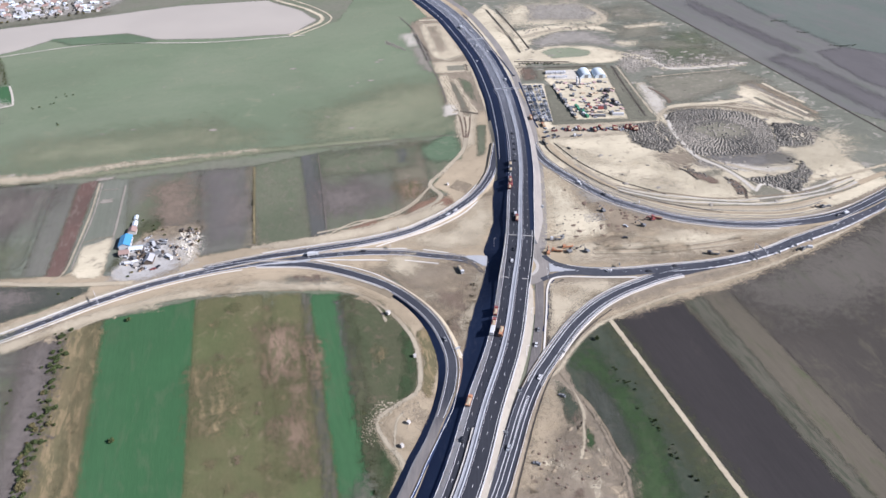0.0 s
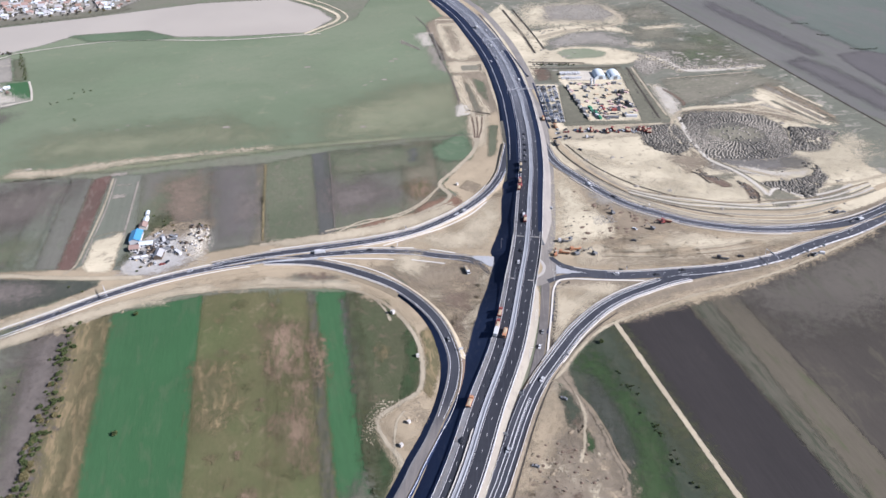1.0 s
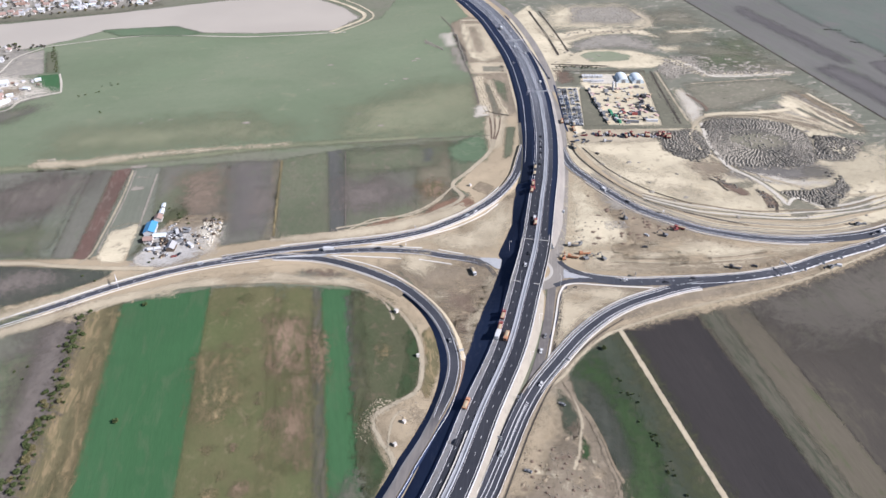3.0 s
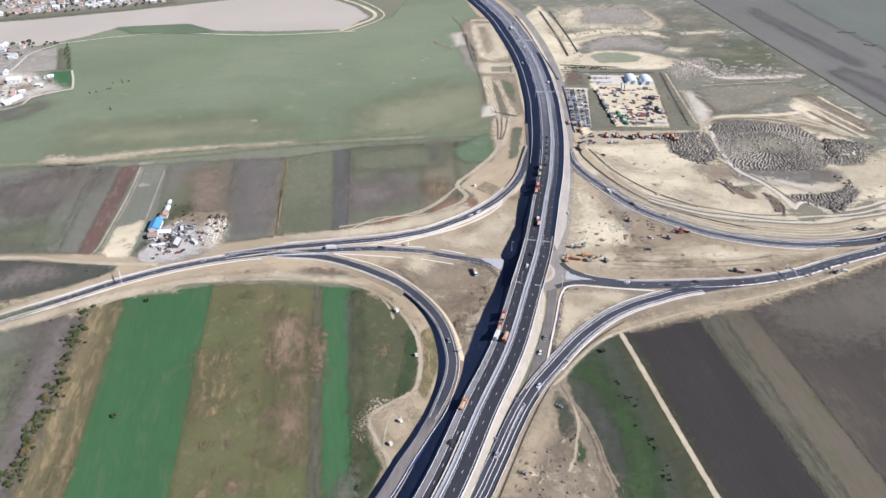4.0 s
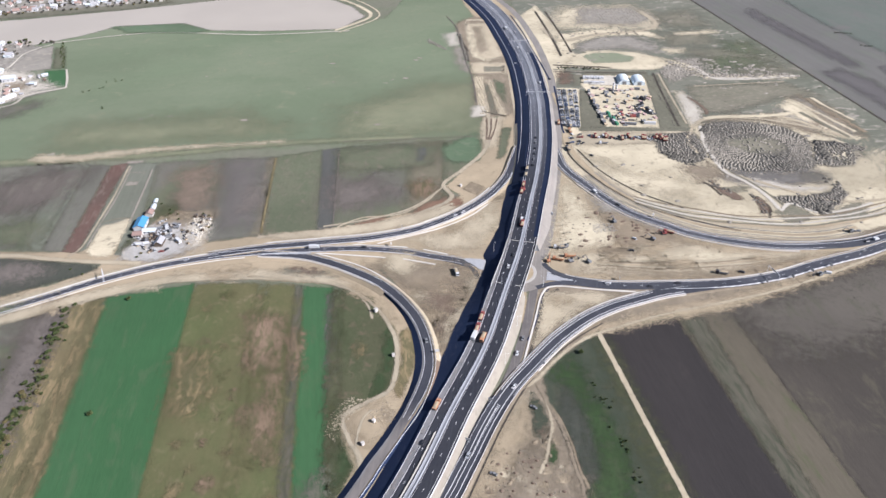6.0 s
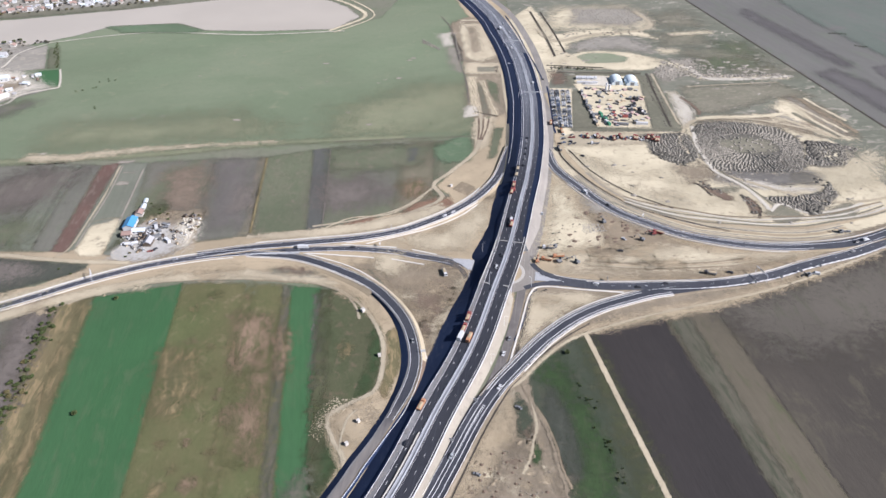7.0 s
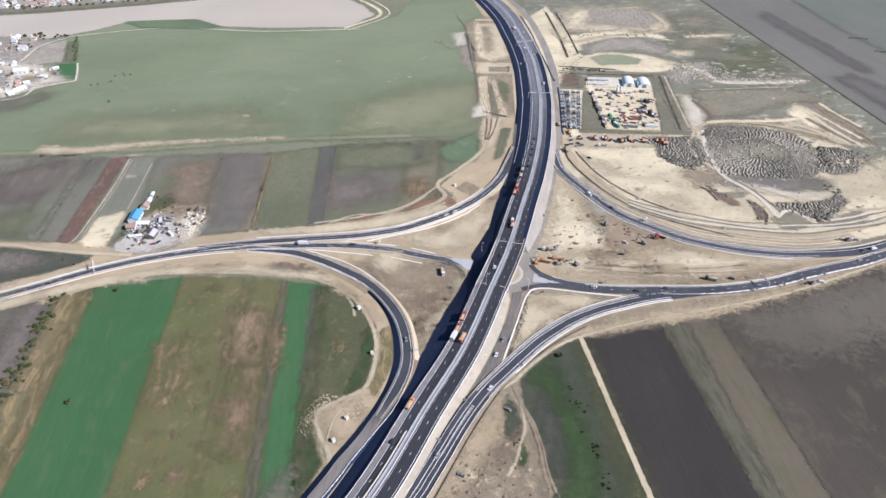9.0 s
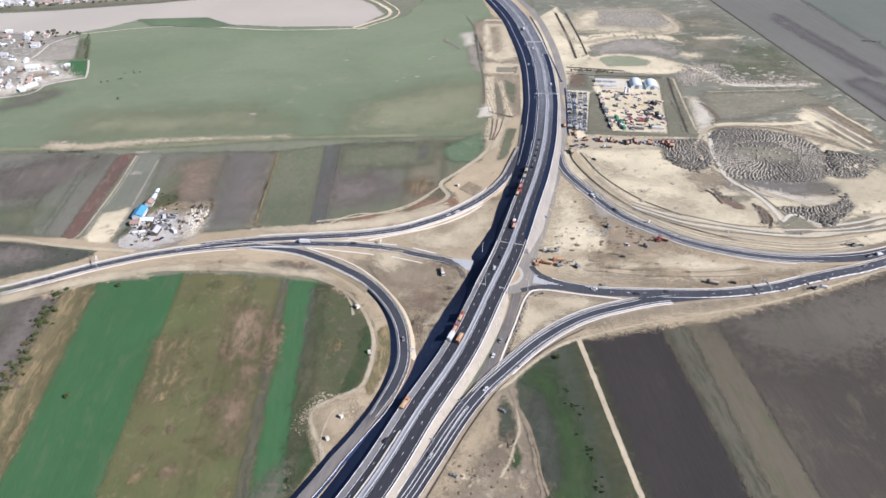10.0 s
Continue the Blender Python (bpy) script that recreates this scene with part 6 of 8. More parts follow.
def heaps(poly, turn, along, apart, size, label, seed, skip=0.1, bend=0.0, key="tip"):
    rng = random.Random(seed)
    verts, faces = [], []
    cx, cy = sum(p[0] for p in poly) / len(poly), sum(p[1] for p in poly) / len(poly)
    c, s = math.cos(radians(turn)), math.sin(radians(turn))
    for i in range(-48, 49):
        for j in range(-48, 49):
            u, v = i * along + rng.uniform(-0.8, 0.8), j * apart + rng.uniform(-0.7, 0.7) + bend * (i * along) ** 2
            x, y = cx + u * c - v * s, cy + u * s + v * c
            if not inside(x, y, poly) or rng.random() < skip:
                continue
            h, r = size * rng.uniform(0.6, 1.15), size * rng.uniform(1.15, 1.5)
            base, n, spin = len(verts), 9, rng.uniform(0, 6)
            for ring_r, ring_h in ((1.0, -0.05), (0.6, 0.55), (0.22, 0.95)):
                for k in range(n):
                    a = spin + math.tau * k / n
                    w = r * ring_r * rng.uniform(0.82, 1.18)
                    verts.append((x + w * math.cos(a) * 1.25, y + w * math.sin(a), Z2 + h * ring_h * rng.uniform(0.85, 1.1)))
            verts.append((x, y, Z2 + h))
            for q in range(2):
                for k in range(n):
                    faces.append((base + q * n + k, base + q * n + (k + 1) % n, base + (q + 1) * n + (k + 1) % n, base + (q + 1) * n + k))
            for k in range(n):
                faces.append((base + 2 * n + k, base + 2 * n + (k + 1) % n, base + 3 * n))
    mesh = bpy.data.meshes.new("soil_heaps")
    mesh.from_pydata(verts, [], faces)
    mesh.materials.append(M[key])
    return tagged(new("soil_heaps", mesh), label, "soil heaps", kind="stuff")


def heap_at(verts, faces, x, y, size, turn, rng):
    """One tipped load: a low ridge with a slumped foot."""
    h, r = size * rng.uniform(0.65, 1.15), size * rng.uniform(1.0, 1.3)
    c, s = math.cos(turn), math.sin(turn)
    base, n = len(verts), 8
    for ring_r, ring_h in ((1.0, -0.1), (0.55, 0.6)):
        for k in range(n):
            a = math.tau * k / n
            w = r * ring_r * rng.uniform(0.82, 1.18)
            u, v = w * math.cos(a) * 1.25, w * math.sin(a) * 0.85
            verts.append((x + u * c - v * s, y + u * s + v * c, Z2 + h * ring_h * rng.uniform(0.85, 1.1)))
    verts.append((x, y, Z2 + h))
    for k in range(n):
        faces.append((base + k, base + (k + 1) % n, base + n + (k + 1) % n, base + n + k))
        faces.append((base + n + k, base + n + (k + 1) % n, base + 2 * n))


def fan_heaps(poly, centre, tangent, radial, size, label, seed, skip=0.08, hollow=None, key="heap"):
    """Tipped loads set in strings that fan out from a centre."""
    rng = random.Random(seed)
    verts, faces = [], []
    far = max(math.hypot(x - centre[0], y - centre[1]) for x, y in poly)
    r = radial * 2
    while r < far:
        zone = 2 ** max(0, int(math.log2(max(r, 8.0) / 8.0)))
        n = max(6, int(math.tau * 8.0 * zone * 1.4 / tangent))
        for k in range(n):
            a = math.tau * k / n + 0.10 * math.sin(r / 9.0) + rng.gauss(0, 0.01)
            rr = r + rng.gauss(0, 0.25) + 1.2 * math.sin(a * 5 + seed)
            x, y = centre[0] + rr * math.cos(a), centre[1] + rr * math.sin(a) * 0.95
            gone = 0.82 if hollow and inside(x, y, hollow) else skip + 0.3 * max(0.0, noise.noise(Vector((x / 18, y / 18, seed))))
            if inside(x, y, poly) and rng.random() > gone:
                heap_at(verts, faces, x, y, size, a + rng.gauss(0, 0.2), rng)
        r += radial
    mesh = bpy.data.meshes.new("soil_heaps")
    mesh.from_pydata(verts, [], faces)
    mesh.materials.append(M[key])
    return tagged(new("soil_heaps", mesh), label, "soil heaps", kind="stuff")


TIP = [(235, 699), (245, 712), (262, 716), (290, 714), (316, 706), (327, 689), (331, 670), (324, 640), (325, 629), (313, 613), (289, 609), (259, 609), (237, 611), (231, 633), (230, 662)]
fan_heaps(TIP, (276, 658), 3.3, 2.1, 1.25, "rows of tipped soil heaps", 1, 0.06, [(250, 664), (262, 684), (290, 690), (308, 668), (306, 650), (290, 642), (268, 645)])
fan_heaps([(336, 674), (355, 676), (369, 671), (381, 665), (375, 658), (366, 661), (365, 637), (356, 626), (338, 623), (325, 629)], (344, 690), 3.2, 2.2, 1.3, "rows of tipped soil heaps", 5, 0.08)
fan_heaps([(176, 677), (222, 686), (228, 654), (226, 632), (213, 620), (199, 627), (187, 638), (185, 659)], (196, 700), 3.4, 2.3, 1.3, "rough soil heaps on sand", 6, 0.15)
fan_heaps([(269, 562), (296, 566), (317, 573), (332, 589), (333, 572), (321, 555), (307, 542), (300, 540), (283, 551)], (300, 600), 3.0, 2.1, 1.3, "rows of tipped soil heaps", 7, 0.05)
heaps([(324, 590), (336, 582), (331, 604), (318, 600)], 0, 4.6, 5.6, 1.5, "rough soil heaps on sand", 8, 0.2)
for pts, seed, size in (([(336, 676), (342, 676), (341, 636), (335, 640)], 71, 2.0), ([(187, 640), (196, 630), (214, 621), (226, 634), (222, 640), (205, 634), (192, 646)], 72, 1.7),
                        ([(231, 690), (240, 708), (246, 706), (236, 684)], 73, 1.6), ([(300, 548), (316, 556), (312, 542), (302, 538)], 74, 2.0)):
    heaps(pts, 60, 2.6, 3.0, size, "dark bank of dug soil", seed, 0.1)
heaps([(210, 849), (238, 898), (262, 905), (300, 850), (262, 842), (247, 848), (222, 822)], 30, 4.6, 5.0, 1.2, "rough soil heaps in the scrub", 9, 0.35, 0.0, "heap")
heaps([(262, 838), (262, 846), (370, 858), (372, 850)], 5, 3.4, 3.4, 1.2, "ridge of dug soil in the scrub", 90, 0.3, 0.0, "heap")
heaps([(100, 982), (130, 1000), (200, 1003), (212, 975), (196, 990), (140, 990)], 10, 6.0, 6.5, 1.2, "rough sand heaps beside the drained pond", 10, 0.4)
heaps([(118, 1040), (200, 1036), (224, 1062), (202, 1112), (124, 1106)], 10, 4.2, 4.6, 1.1, "rough soil heaps inside a haul road loop", 11, 0.25, 0.0, "heap")
heaps([(-11, 824), (-1, 824), (14, 718), (5, 714)], 105, 2.6, 3.4, 0.9, "bank of tipped sand", 12, 0.3, 0.0, "dusty")
heaps([(3, 818), (9, 814), (31, 718), (26, 714)], 105, 2.6, 3.4, 0.9, "bank of tipped sand", 13, 0.3, 0.0, "dusty")
heaps([(-46, 980), (-42, 980), (-22, 880), (-26, 878)], 100, 3.0, 3.0, 1.3, "bank of dug soil", 14, 0.25)
heaps([(-52, 276), (-51, 288), (-45, 298), (-32, 297), (-40, 286), (-46, 276), (-46, 266)], 44, 2.0, 2.4, 0.5, "scattered rubble beside the track", 15, 0.35, 0.0, "track")
heaps([(-30, 290), (-20, 296), (-18, 282), (-28, 272)], 20, 3.4, 3.8, 0.7, "churned soil heaps inside the track bend", 16, 0.5, 0.0, "earth")
heaps([(46, 268), (60, 276), (68, 264), (84, 256), (86, 238), (60, 234), (42, 242)], 60, 4.6, 5.4, 0.75, "churned soil and rubble heaps", 17, 0.45, 0.0, "weedy")
heaps([(96, 505), (118, 508), (132, 506), (128, 494), (100, 490), (88, 470), (86, 490)], 10, 4.8, 5.4, 0.8, "rubble heaps on bare sand", 18, 0.45)
heaps([(-225, 488), (-208, 488), (-204, 466), (-206, 448), (-216, 462)], 10, 2.8, 3.0, 1.0, "pale rubble heaps beside the farmyard", 19, 0.2, 0.0, "lime")
heaps([(90, 864), (130, 862), (130, 858), (90, 858)], 0, 4.0, 4.0, 1.4, "dark spoil bank along the dyke", 20, 0.1)
heaps([(196, 830), (210, 842), (214, 700), (206, 700)], 90, 5.0, 5.0, 0.8, "low grassy mounds along the dyke", 21, 0.4)
for pts, seed in (([(249, 568), (256, 564), (260, 550), (258, 536), (254, 536), (255, 548), (251, 560)], 22), ([(220, 590), (225, 582), (237, 571), (235, 566), (222, 576)], 23), ([(186, 630), (194, 634), (214, 620), (212, 614)], 24)):
    heaps(pts, 100, 2.6, 3.0, 1.1, "dark bank of dug soil", seed, 0.1)


def mounds(poly, count, size, label, seed, key, turn=0.0, stretch=1.6):
    """Low humps of soil scattered over a patch, in one mesh."""
    rng = random.Random(seed)
    verts, faces = [], []
    xs, ys = [p[0] for p in poly], [p[1] for p in poly]
    left = count
    while left:
        x, y = rng.uniform(min(xs), max(xs)), rng.uniform(min(ys), max(ys))
        thick = noise.noise(Vector((x / 26.0, y / 26.0, seed)))
        if not inside(x, y, poly) or thick < rng.uniform(-0.35, 0.25):
            continue
        left -= 1
        a0 = radians(turn) + rng.gauss(0, 0.5)
        c, s = math.cos(a0), math.sin(a0)
        h, r = size * rng.uniform(0.3, 0.75), size * rng.uniform(0.7, 1.7)
        base, n = len(verts), 8
        for ring_r, ring_h in ((1.0, -0.1), (0.6, 0.6)):
            for k in range(n):
                a = math.tau * k / n
                w = r * ring_r * rng.uniform(0.75, 1.25)
                u, v = w * math.cos(a) * stretch, w * math.sin(a)
                verts.append((x + u * c - v * s, y + u * s + v * c, Z2 + 0.05 + h * ring_h * rng.uniform(0.8, 1.15)))
        verts.append((x, y, Z2 + 0.05 + h))
        for k in range(n):
            faces.append((base + k, base + (k + 1) % n, base + n + (k + 1) % n, base + n + k))
            faces.append((base + n + k, base + n + (k + 1) % n, base + 2 * n))
    mesh = bpy.data.meshes.new("soil_humps")
    mesh.from_pydata(verts, [], faces)
    mesh.materials.append(M[key])
    return tagged(new("soil_humps", mesh), label, "soil humps", kind="stuff")


SITE = [(95, 660), (100, 625), (125, 560), (165, 530), (220, 505), (330, 520), (400, 560), (380, 640), (330, 715), (225, 705), (190, 640), (120, 640)]
SCRUB = [(90, 870), (80, 980), (60, 1120), (210, 1130), (300, 1100), (360, 900), (410, 730), (330, 730), (240, 730), (230, 850), (200, 870)]
mounds(SITE, 45, 1.3, "low humps of grey-brown soil", 42, "heap", 20)
mounds(SCRUB, 120, 1.0, "low humps in the sandy scrub", 43, "heap", 10, 2.4)
mounds(SCRUB, 90, 0.8, "low tussocks of dull grass in the scrub", 44, "dull_grass", 10, 2.0)
mounds([(205, 860), (240, 905), (300, 900), (360, 862), (365, 840), (262, 832)], 110, 1.5, "dug ridges of grey soil in the scrub", 45, "heap", 0, 1.8)
mounds([(85, 470), (96, 560), (120, 530), (165, 500), (150, 480), (110, 462)], 30, 1.3, "humps of brown soil on bare sand", 46, "weedy", 20)
mounds([(100, 462), (150, 490), (230, 485), (240, 470), (190, 455), (120, 445)], 26, 0.8, "humps of brown soil inside the junction", 47, "churned", 15, 2.2)
mounds([(36, 236), (44, 262), (60, 290), (70, 280), (88, 258), (92, 236)], 16, 0.8, "humps of churned brown soil", 50, "churned", 60)
mounds([(-300, 345), (-200, 400), (-90, 412), (-90, 422), (-200, 412), (-300, 358)], 30, 0.6, "small humps of earth beside the road", 53, "earth", 25)


# soft brown stains on the bare ground of the junction
rng = random.Random(88)
for poly, count in (([(-45, 425), (22, 415), (8, 350), (-10, 385)], 7), ([(40, 550), (48, 480), (30, 466), (-40, 468), (20, 512)], 5), ([(100, 448), (150, 480), (260, 484), (240, 466), (180, 450)], 8),
                    ([(70, 360), (78, 412), (140, 414), (110, 400), (84, 376)], 5), ([(-290, 352), (-200, 402), (-100, 412), (-60, 425), (-200, 416)], 7)):
    xs, ys = [p[0] for p in poly], [p[1] for p in poly]
    while count:
        x, y = rng.uniform(min(xs), max(xs)), rng.uniform(min(ys), max(ys))
        if inside(x, y, poly):
            w, h = rng.uniform(4, 10), rng.uniform(2, 4)
            patch([(x - w, y - h), (x, y - h * 1.3), (x + w, y - h * 0.4), (x + w * 0.8, y + h), (x - w * 0.6, y + h * 1.2)], rng.choice(("churned", "earth", "earth", "dusty")), "soft stain on trodden earth", "bare earth", Z2 + 0.05, 3.0)
            count -= 1

# ---------------------------------------------------------------- paints for things
def paint(name, colour, rough=0.4, metal=0.0, grime=0.25):
    M[name] = plain(name, colour, rough, metal, grime, 0.7)


for name, colour, rough, metal in (("white_paint", (0.46, 0.47, 0.48), 0.5, 0), ("silver_paint", (0.42, 0.44, 0.46), 0.35, 0.4), ("black_paint", (0.03, 0.03, 0.035), 0.35, 0),
                                   ("red_paint", (0.22, 0.055, 0.048), 0.45, 0), ("blue_paint", (0.06, 0.09, 0.16), 0.4, 0), ("orange_paint", (0.36, 0.17, 0.09), 0.5, 0),
                                   ("green_paint", (0.045, 0.19, 0.11), 0.5, 0), ("grey_paint", (0.16, 0.165, 0.17), 0.5, 0), ("tyre_rubber", (0.025, 0.025, 0.026), 0.85, 0)):
    paint(name, colour, rough, metal)
for name, colour, rough, metal in (("blue_sheet", (0.06, 0.23, 0.42), 0.5, 0), ("tent_cloth", (0.50, 0.57, 0.61), 0.6, 0), ("red_tile", (0.24, 0.165, 0.14), 0.8, 0), ("grey_tile", (0.30, 0.30, 0.31), 0.8, 0),
                                   ("brown_tile", (0.20, 0.13, 0.10), 0.8, 0), ("plaster", (0.42, 0.40, 0.37), 0.9, 0), ("dark_timber", (0.10, 0.075, 0.055), 0.8, 0), ("bark", (0.12, 0.09, 0.065), 0.95, 0),
                                   ("pale_timber", (0.45, 0.36, 0.25), 0.8, 0), ("steel_dark", (0.10, 0.10, 0.105), 0.5, 0.5), ("pink_sheet", (0.38, 0.27, 0.25), 0.7, 0)):
    paint(name, colour, rough, metal)
glass = Nodes("dark_window_glass")
M["glass"] = glass.done((0.02, 0.025, 0.03), 0.2, spec=0.3)


def leaf_material(name, a, b):
    n = Nodes(name)
    rnd = n.tree.nodes.new("ShaderNodeNewGeometry").outputs["Random Per Island"]
    return n.done(n.mix(rnd, a, b), 0.9, spec=0.15)


M["leaf"] = leaf_material("dull_green_leaves", (0.035, 0.055, 0.02), (0.085, 0.10, 0.04))
M["leaf_dry"] = leaf_material("yellowing_leaves", (0.085, 0.078, 0.036), (0.165, 0.14, 0.07))

bpy.context.view_layer.update()
SURVEY = bpy.context.evaluated_depsgraph_get()
GROUND = 0.0


def ground_at(x, y):
    """The height of the ground at a place."""
    hit, place, *_ = scene.ray_cast(SURVEY, (x, y, 50.0), (0, 0, -1))
    return place.z if hit else 0.0



# ---------------------------------------------------------------- vehicles
def wheel(parent, x, y, r, w):
    bm = bmesh.new()
    bar(bm, (x - w / 2, y, r), (x + w / 2, y, r), r, r, 12)
    return part("wheel", bm, M["tyre_rubber"], parent)


def car(colour_key, label, van=False):
    ob = empty("car", pose(0, 0, -200), label, "car")
    bm = bmesh.new()
    if van:
        prof = [(-2.6, 0.35), (2.5, 0.35), (2.6, 0.9), (1.7, 1.15), (1.1, 1.95), (0.9, 2.05), (-2.5, 2.05), (-2.65, 1.9)]
        extrude_profile(bm, prof, -0.95, 0.95)
    else:
        prof = [(-2.15, 0.3), (2.15, 0.3), (2.25, 0.6), (2.1, 0.82), (1.05, 0.95), (-1.75, 0.98), (-2.15, 0.92), (-2.25, 0.6)]
        extrude_profile(bm, prof, -0.88, 0.88)
    bmesh.ops.bevel(bm, geom=list(bm.edges), offset=0.07, segments=1, affect='EDGES')
    part("body", bm, M[colour_key], ob)
    if not van:
        bm = bmesh.new()
        v = box(bm, -0.8, 0.8, -1.75, 1.05, 0.95, 1.38, 0.14, 0.55)
        part("cabin_glass", bm, M["glass"], ob)
        bm = bmesh.new()
        box(bm, -0.66, 0.66, -1.2, 0.5, 1.385, 1.43, 0.06, 0.1)
        part("roof", bm, M[colour_key], ob)
    else:
        bm = bmesh.new()
        box(bm, -0.86, 0.86, 1.18, 1.72, 1.2, 1.9, 0.05, 0.2)
        part("windscreen", bm, M["glass"], ob)
    f = 1.6 if van else 1.35
    for x in (-0.82, 0.82):
        for y in (-f, f):
            wheel(ob, x, y, 0.33, 0.22)
    return ob


def lorry(cab_key, bed_key, label, load=False):
    ob = empty("lorry", pose(0, 0, -200), label, "lorry")
    bm = bmesh.new()
    extrude_profile(bm, [(2.0, 0.6), (4.2, 0.6), (4.3, 1.6), (4.0, 2.75), (2.1, 2.85)], -1.2, 1.2)
    bmesh.ops.bevel(bm, geom=list(bm.edges), offset=0.08, segments=1, affect='EDGES')
    part("cab", bm, M[cab_key], ob)
    bm = bmesh.new()
    box(bm, -1.05, 1.05, 4.02, 4.34, 1.7, 2.55, 0.05, 0.04)
    part("windscreen", bm, M["glass"], ob)
    bm = bmesh.new()
    box(bm, -0.5, 0.5, -4.2, 3.8, 0.65, 0.95)
    part("chassis", bm, M["steel_dark"], ob)
    bm = bmesh.new()
    if load:
        box(bm, -1.25, 1.25, -4.3, 1.8, 0.98, 3.3, 0.03, 0.03)
    else:
        extrude_profile(bm, [(-4.3, 1.2), (-3.9, 1.0), (1.8, 1.0), (1.8, 2.4), (-4.5, 2.3)], -1.25, 1.25)
    bed = part("bed", bm, M[bed_key], ob)
    if not load:
        bm = bmesh.new()
        box(bm, -1.1, 1.1, -4.1, 1.6, 2.35, 2.7, 0.5, 1.2)
        part("load", bm, M["earth"], bed)
    for x in (-1.05, 1.05):
        for y in (3.0, -1.8, -3.1):
            wheel(ob, x, y, 0.5, 0.35)
    return ob


def excavator(key, label):
    ob = empty("excavator", pose(0, 0, -200), label, "excavator")
    for x in (-1.2, 1.2):
        bm = bmesh.new()
        extrude_profile(bm, [(-1.9, 0.25), (-1.5, 0), (1.5, 0), (1.9, 0.25), (1.9, 0.6), (1.5, 0.85), (-1.5, 0.85), (-1.9, 0.6)], x - 0.3, x + 0.3)
        part("crawler_track", bm, M["steel_dark"], ob)
    bm = bmesh.new()
    box(bm, -1.35, 1.35, -2.4, 1.2, 0.95, 2.1, 0.08, 0.12)
    part("body", bm, M[key], ob)
    bm = bmesh.new()
    box(bm, -1.3, -0.2, -0.2, 1.5, 2.1, 3.0, 0.08, 0.2)
    part("cab", bm, M["glass"], ob)
    for name, a, b, r in (("boom", (0.4, 1.0, 1.9), (0.4, 4.3, 4.4), 0.28), ("stick", (0.4, 4.3, 4.4), (0.4, 6.3, 2.0), 0.2)):
        bm = bmesh.new()
        bar(bm, a, b, r, r * 0.8, 6)
        part(name, bm, M[key], ob)
    bm = bmesh.new()
    extrude_profile(bm, [(6.1, 2.1), (6.8, 1.6), (6.7, 0.8), (5.9, 0.7), (5.7, 1.3)], -0.2, 1.0)
    part("bucket", bm, M["steel_dark"], ob)
    return ob


def settle(ob, x, y, z, turn, scale=1.0):
    """Stand a template at its first place, or a copy of it at a further one."""
    if abs(z) < 0.6:
        z += ground_at(x, y)
    m = pose(x, y, z, 0, 0, turn)
    if ob.matrix_basis.translation.z < -100:
        ob.matrix_basis = m
        return ob
    return copy_thing(ob, m @ Matrix.Scale(scale, 4))


def on_road(ob, line, where, offset, axis="y", back=False):
    """Stand a thing on a road at the sample nearest to that y (or x)."""
    i = min(range(len(line)), key=lambda k: abs((line[k][0].y if axis == "y" else line[k][0].x) - where))
    p, r = line[i]
    q = p + r * offset
    turn = math.degrees(math.atan2(r.y, r.x)) + (180 if back else 0)
    return settle(ob, q.x, q.y, 0.0, turn)


CARS = [car("white_paint", "white car"), car("silver_paint", "silver-grey car"), car("black_paint", "black car"), car("blue_paint", "dark blue car"), car("red_paint", "red car"), car("grey_paint", "dark grey car")]
for c, word in zip(CARS, ("white", "silver-grey", "black", "dark blue", "red", "dark grey")):
    tagged(c, f"{word} passenger car standing on the ground", "car")
VAN = car("white_paint", "white delivery van on the asphalt road", True)
TIPPER = lorry("orange_paint", "orange_paint", "orange tipper lorry loaded with earth")
TIPPER_W = lorry("white_paint", "grey_paint", "tipper lorry with white cab and grey bed")
TIPPER_R = lorry("red_paint", "red_paint", "red tipper lorry loaded with earth")
BOX_W = lorry("white_paint", "white_paint", "white box lorry on the road", True)
DARK = lorry("black_paint", "grey_paint", "dark tipper lorry parked on the carriageway")
DIGGER_R = excavator("red_paint", "red crawler excavator on bare earth")
DIGGER_O = excavator("orange_paint", "orange crawler excavator on bare earth")
DIGGER_Y = excavator("grey_paint", "dark crawler excavator on bare earth")

# road works along the motorway
on_road(TIPPER, MOTORWAY, 291, -9.3)
on_road(BOX_W, MOTORWAY, 350, -9.3)
on_road(TIPPER_R, MOTORWAY, 360, -9.4)
on_road(TIPPER, MOTORWAY, 352, -3.4, back=True)
on_road(TIPPER_R, MOTORWAY, 370, -9.6)
on_road(TIPPER_R, MOTORWAY, 490, -2.6)
on_road(VAN, MOTORWAY, 496, -3.9)
for y in (540, 553):
    on_road(TIPPER_R, MOTORWAY, y, -9.4)
on_road(DIGGER_R, MOTORWAY, 547, -8.2)
for i, y in enumerate((592, 604, 616, 628, 640, 652)):
    on_road(CARS[(2, 5, 2)[i % 3]], MOTORWAY, y, -4.6)
for y in (585, 575):
    on_road(DARK, MOTORWAY, y, -9.4)
on_road(CARS[0], MOTORWAY, 432, -3.9)
on_road(CARS[2], MOTORWAY, 448, -3.2)
for i, (y, off) in enumerate(((262, -6.5), (880, -6.8), (900, 4.2), (925, -4.5), (1000, -4.4), (1020, 4.2), (985, 5.5), (800, 6.2))):
    on_road((BOX_W, CARS[1], CARS[0], VAN)[i % 4] if i else CARS[2], MOTORWAY, y, off)
on_road(CARS[0], [s for s in NORTH if s[0].y > 600], 868, -16.5)
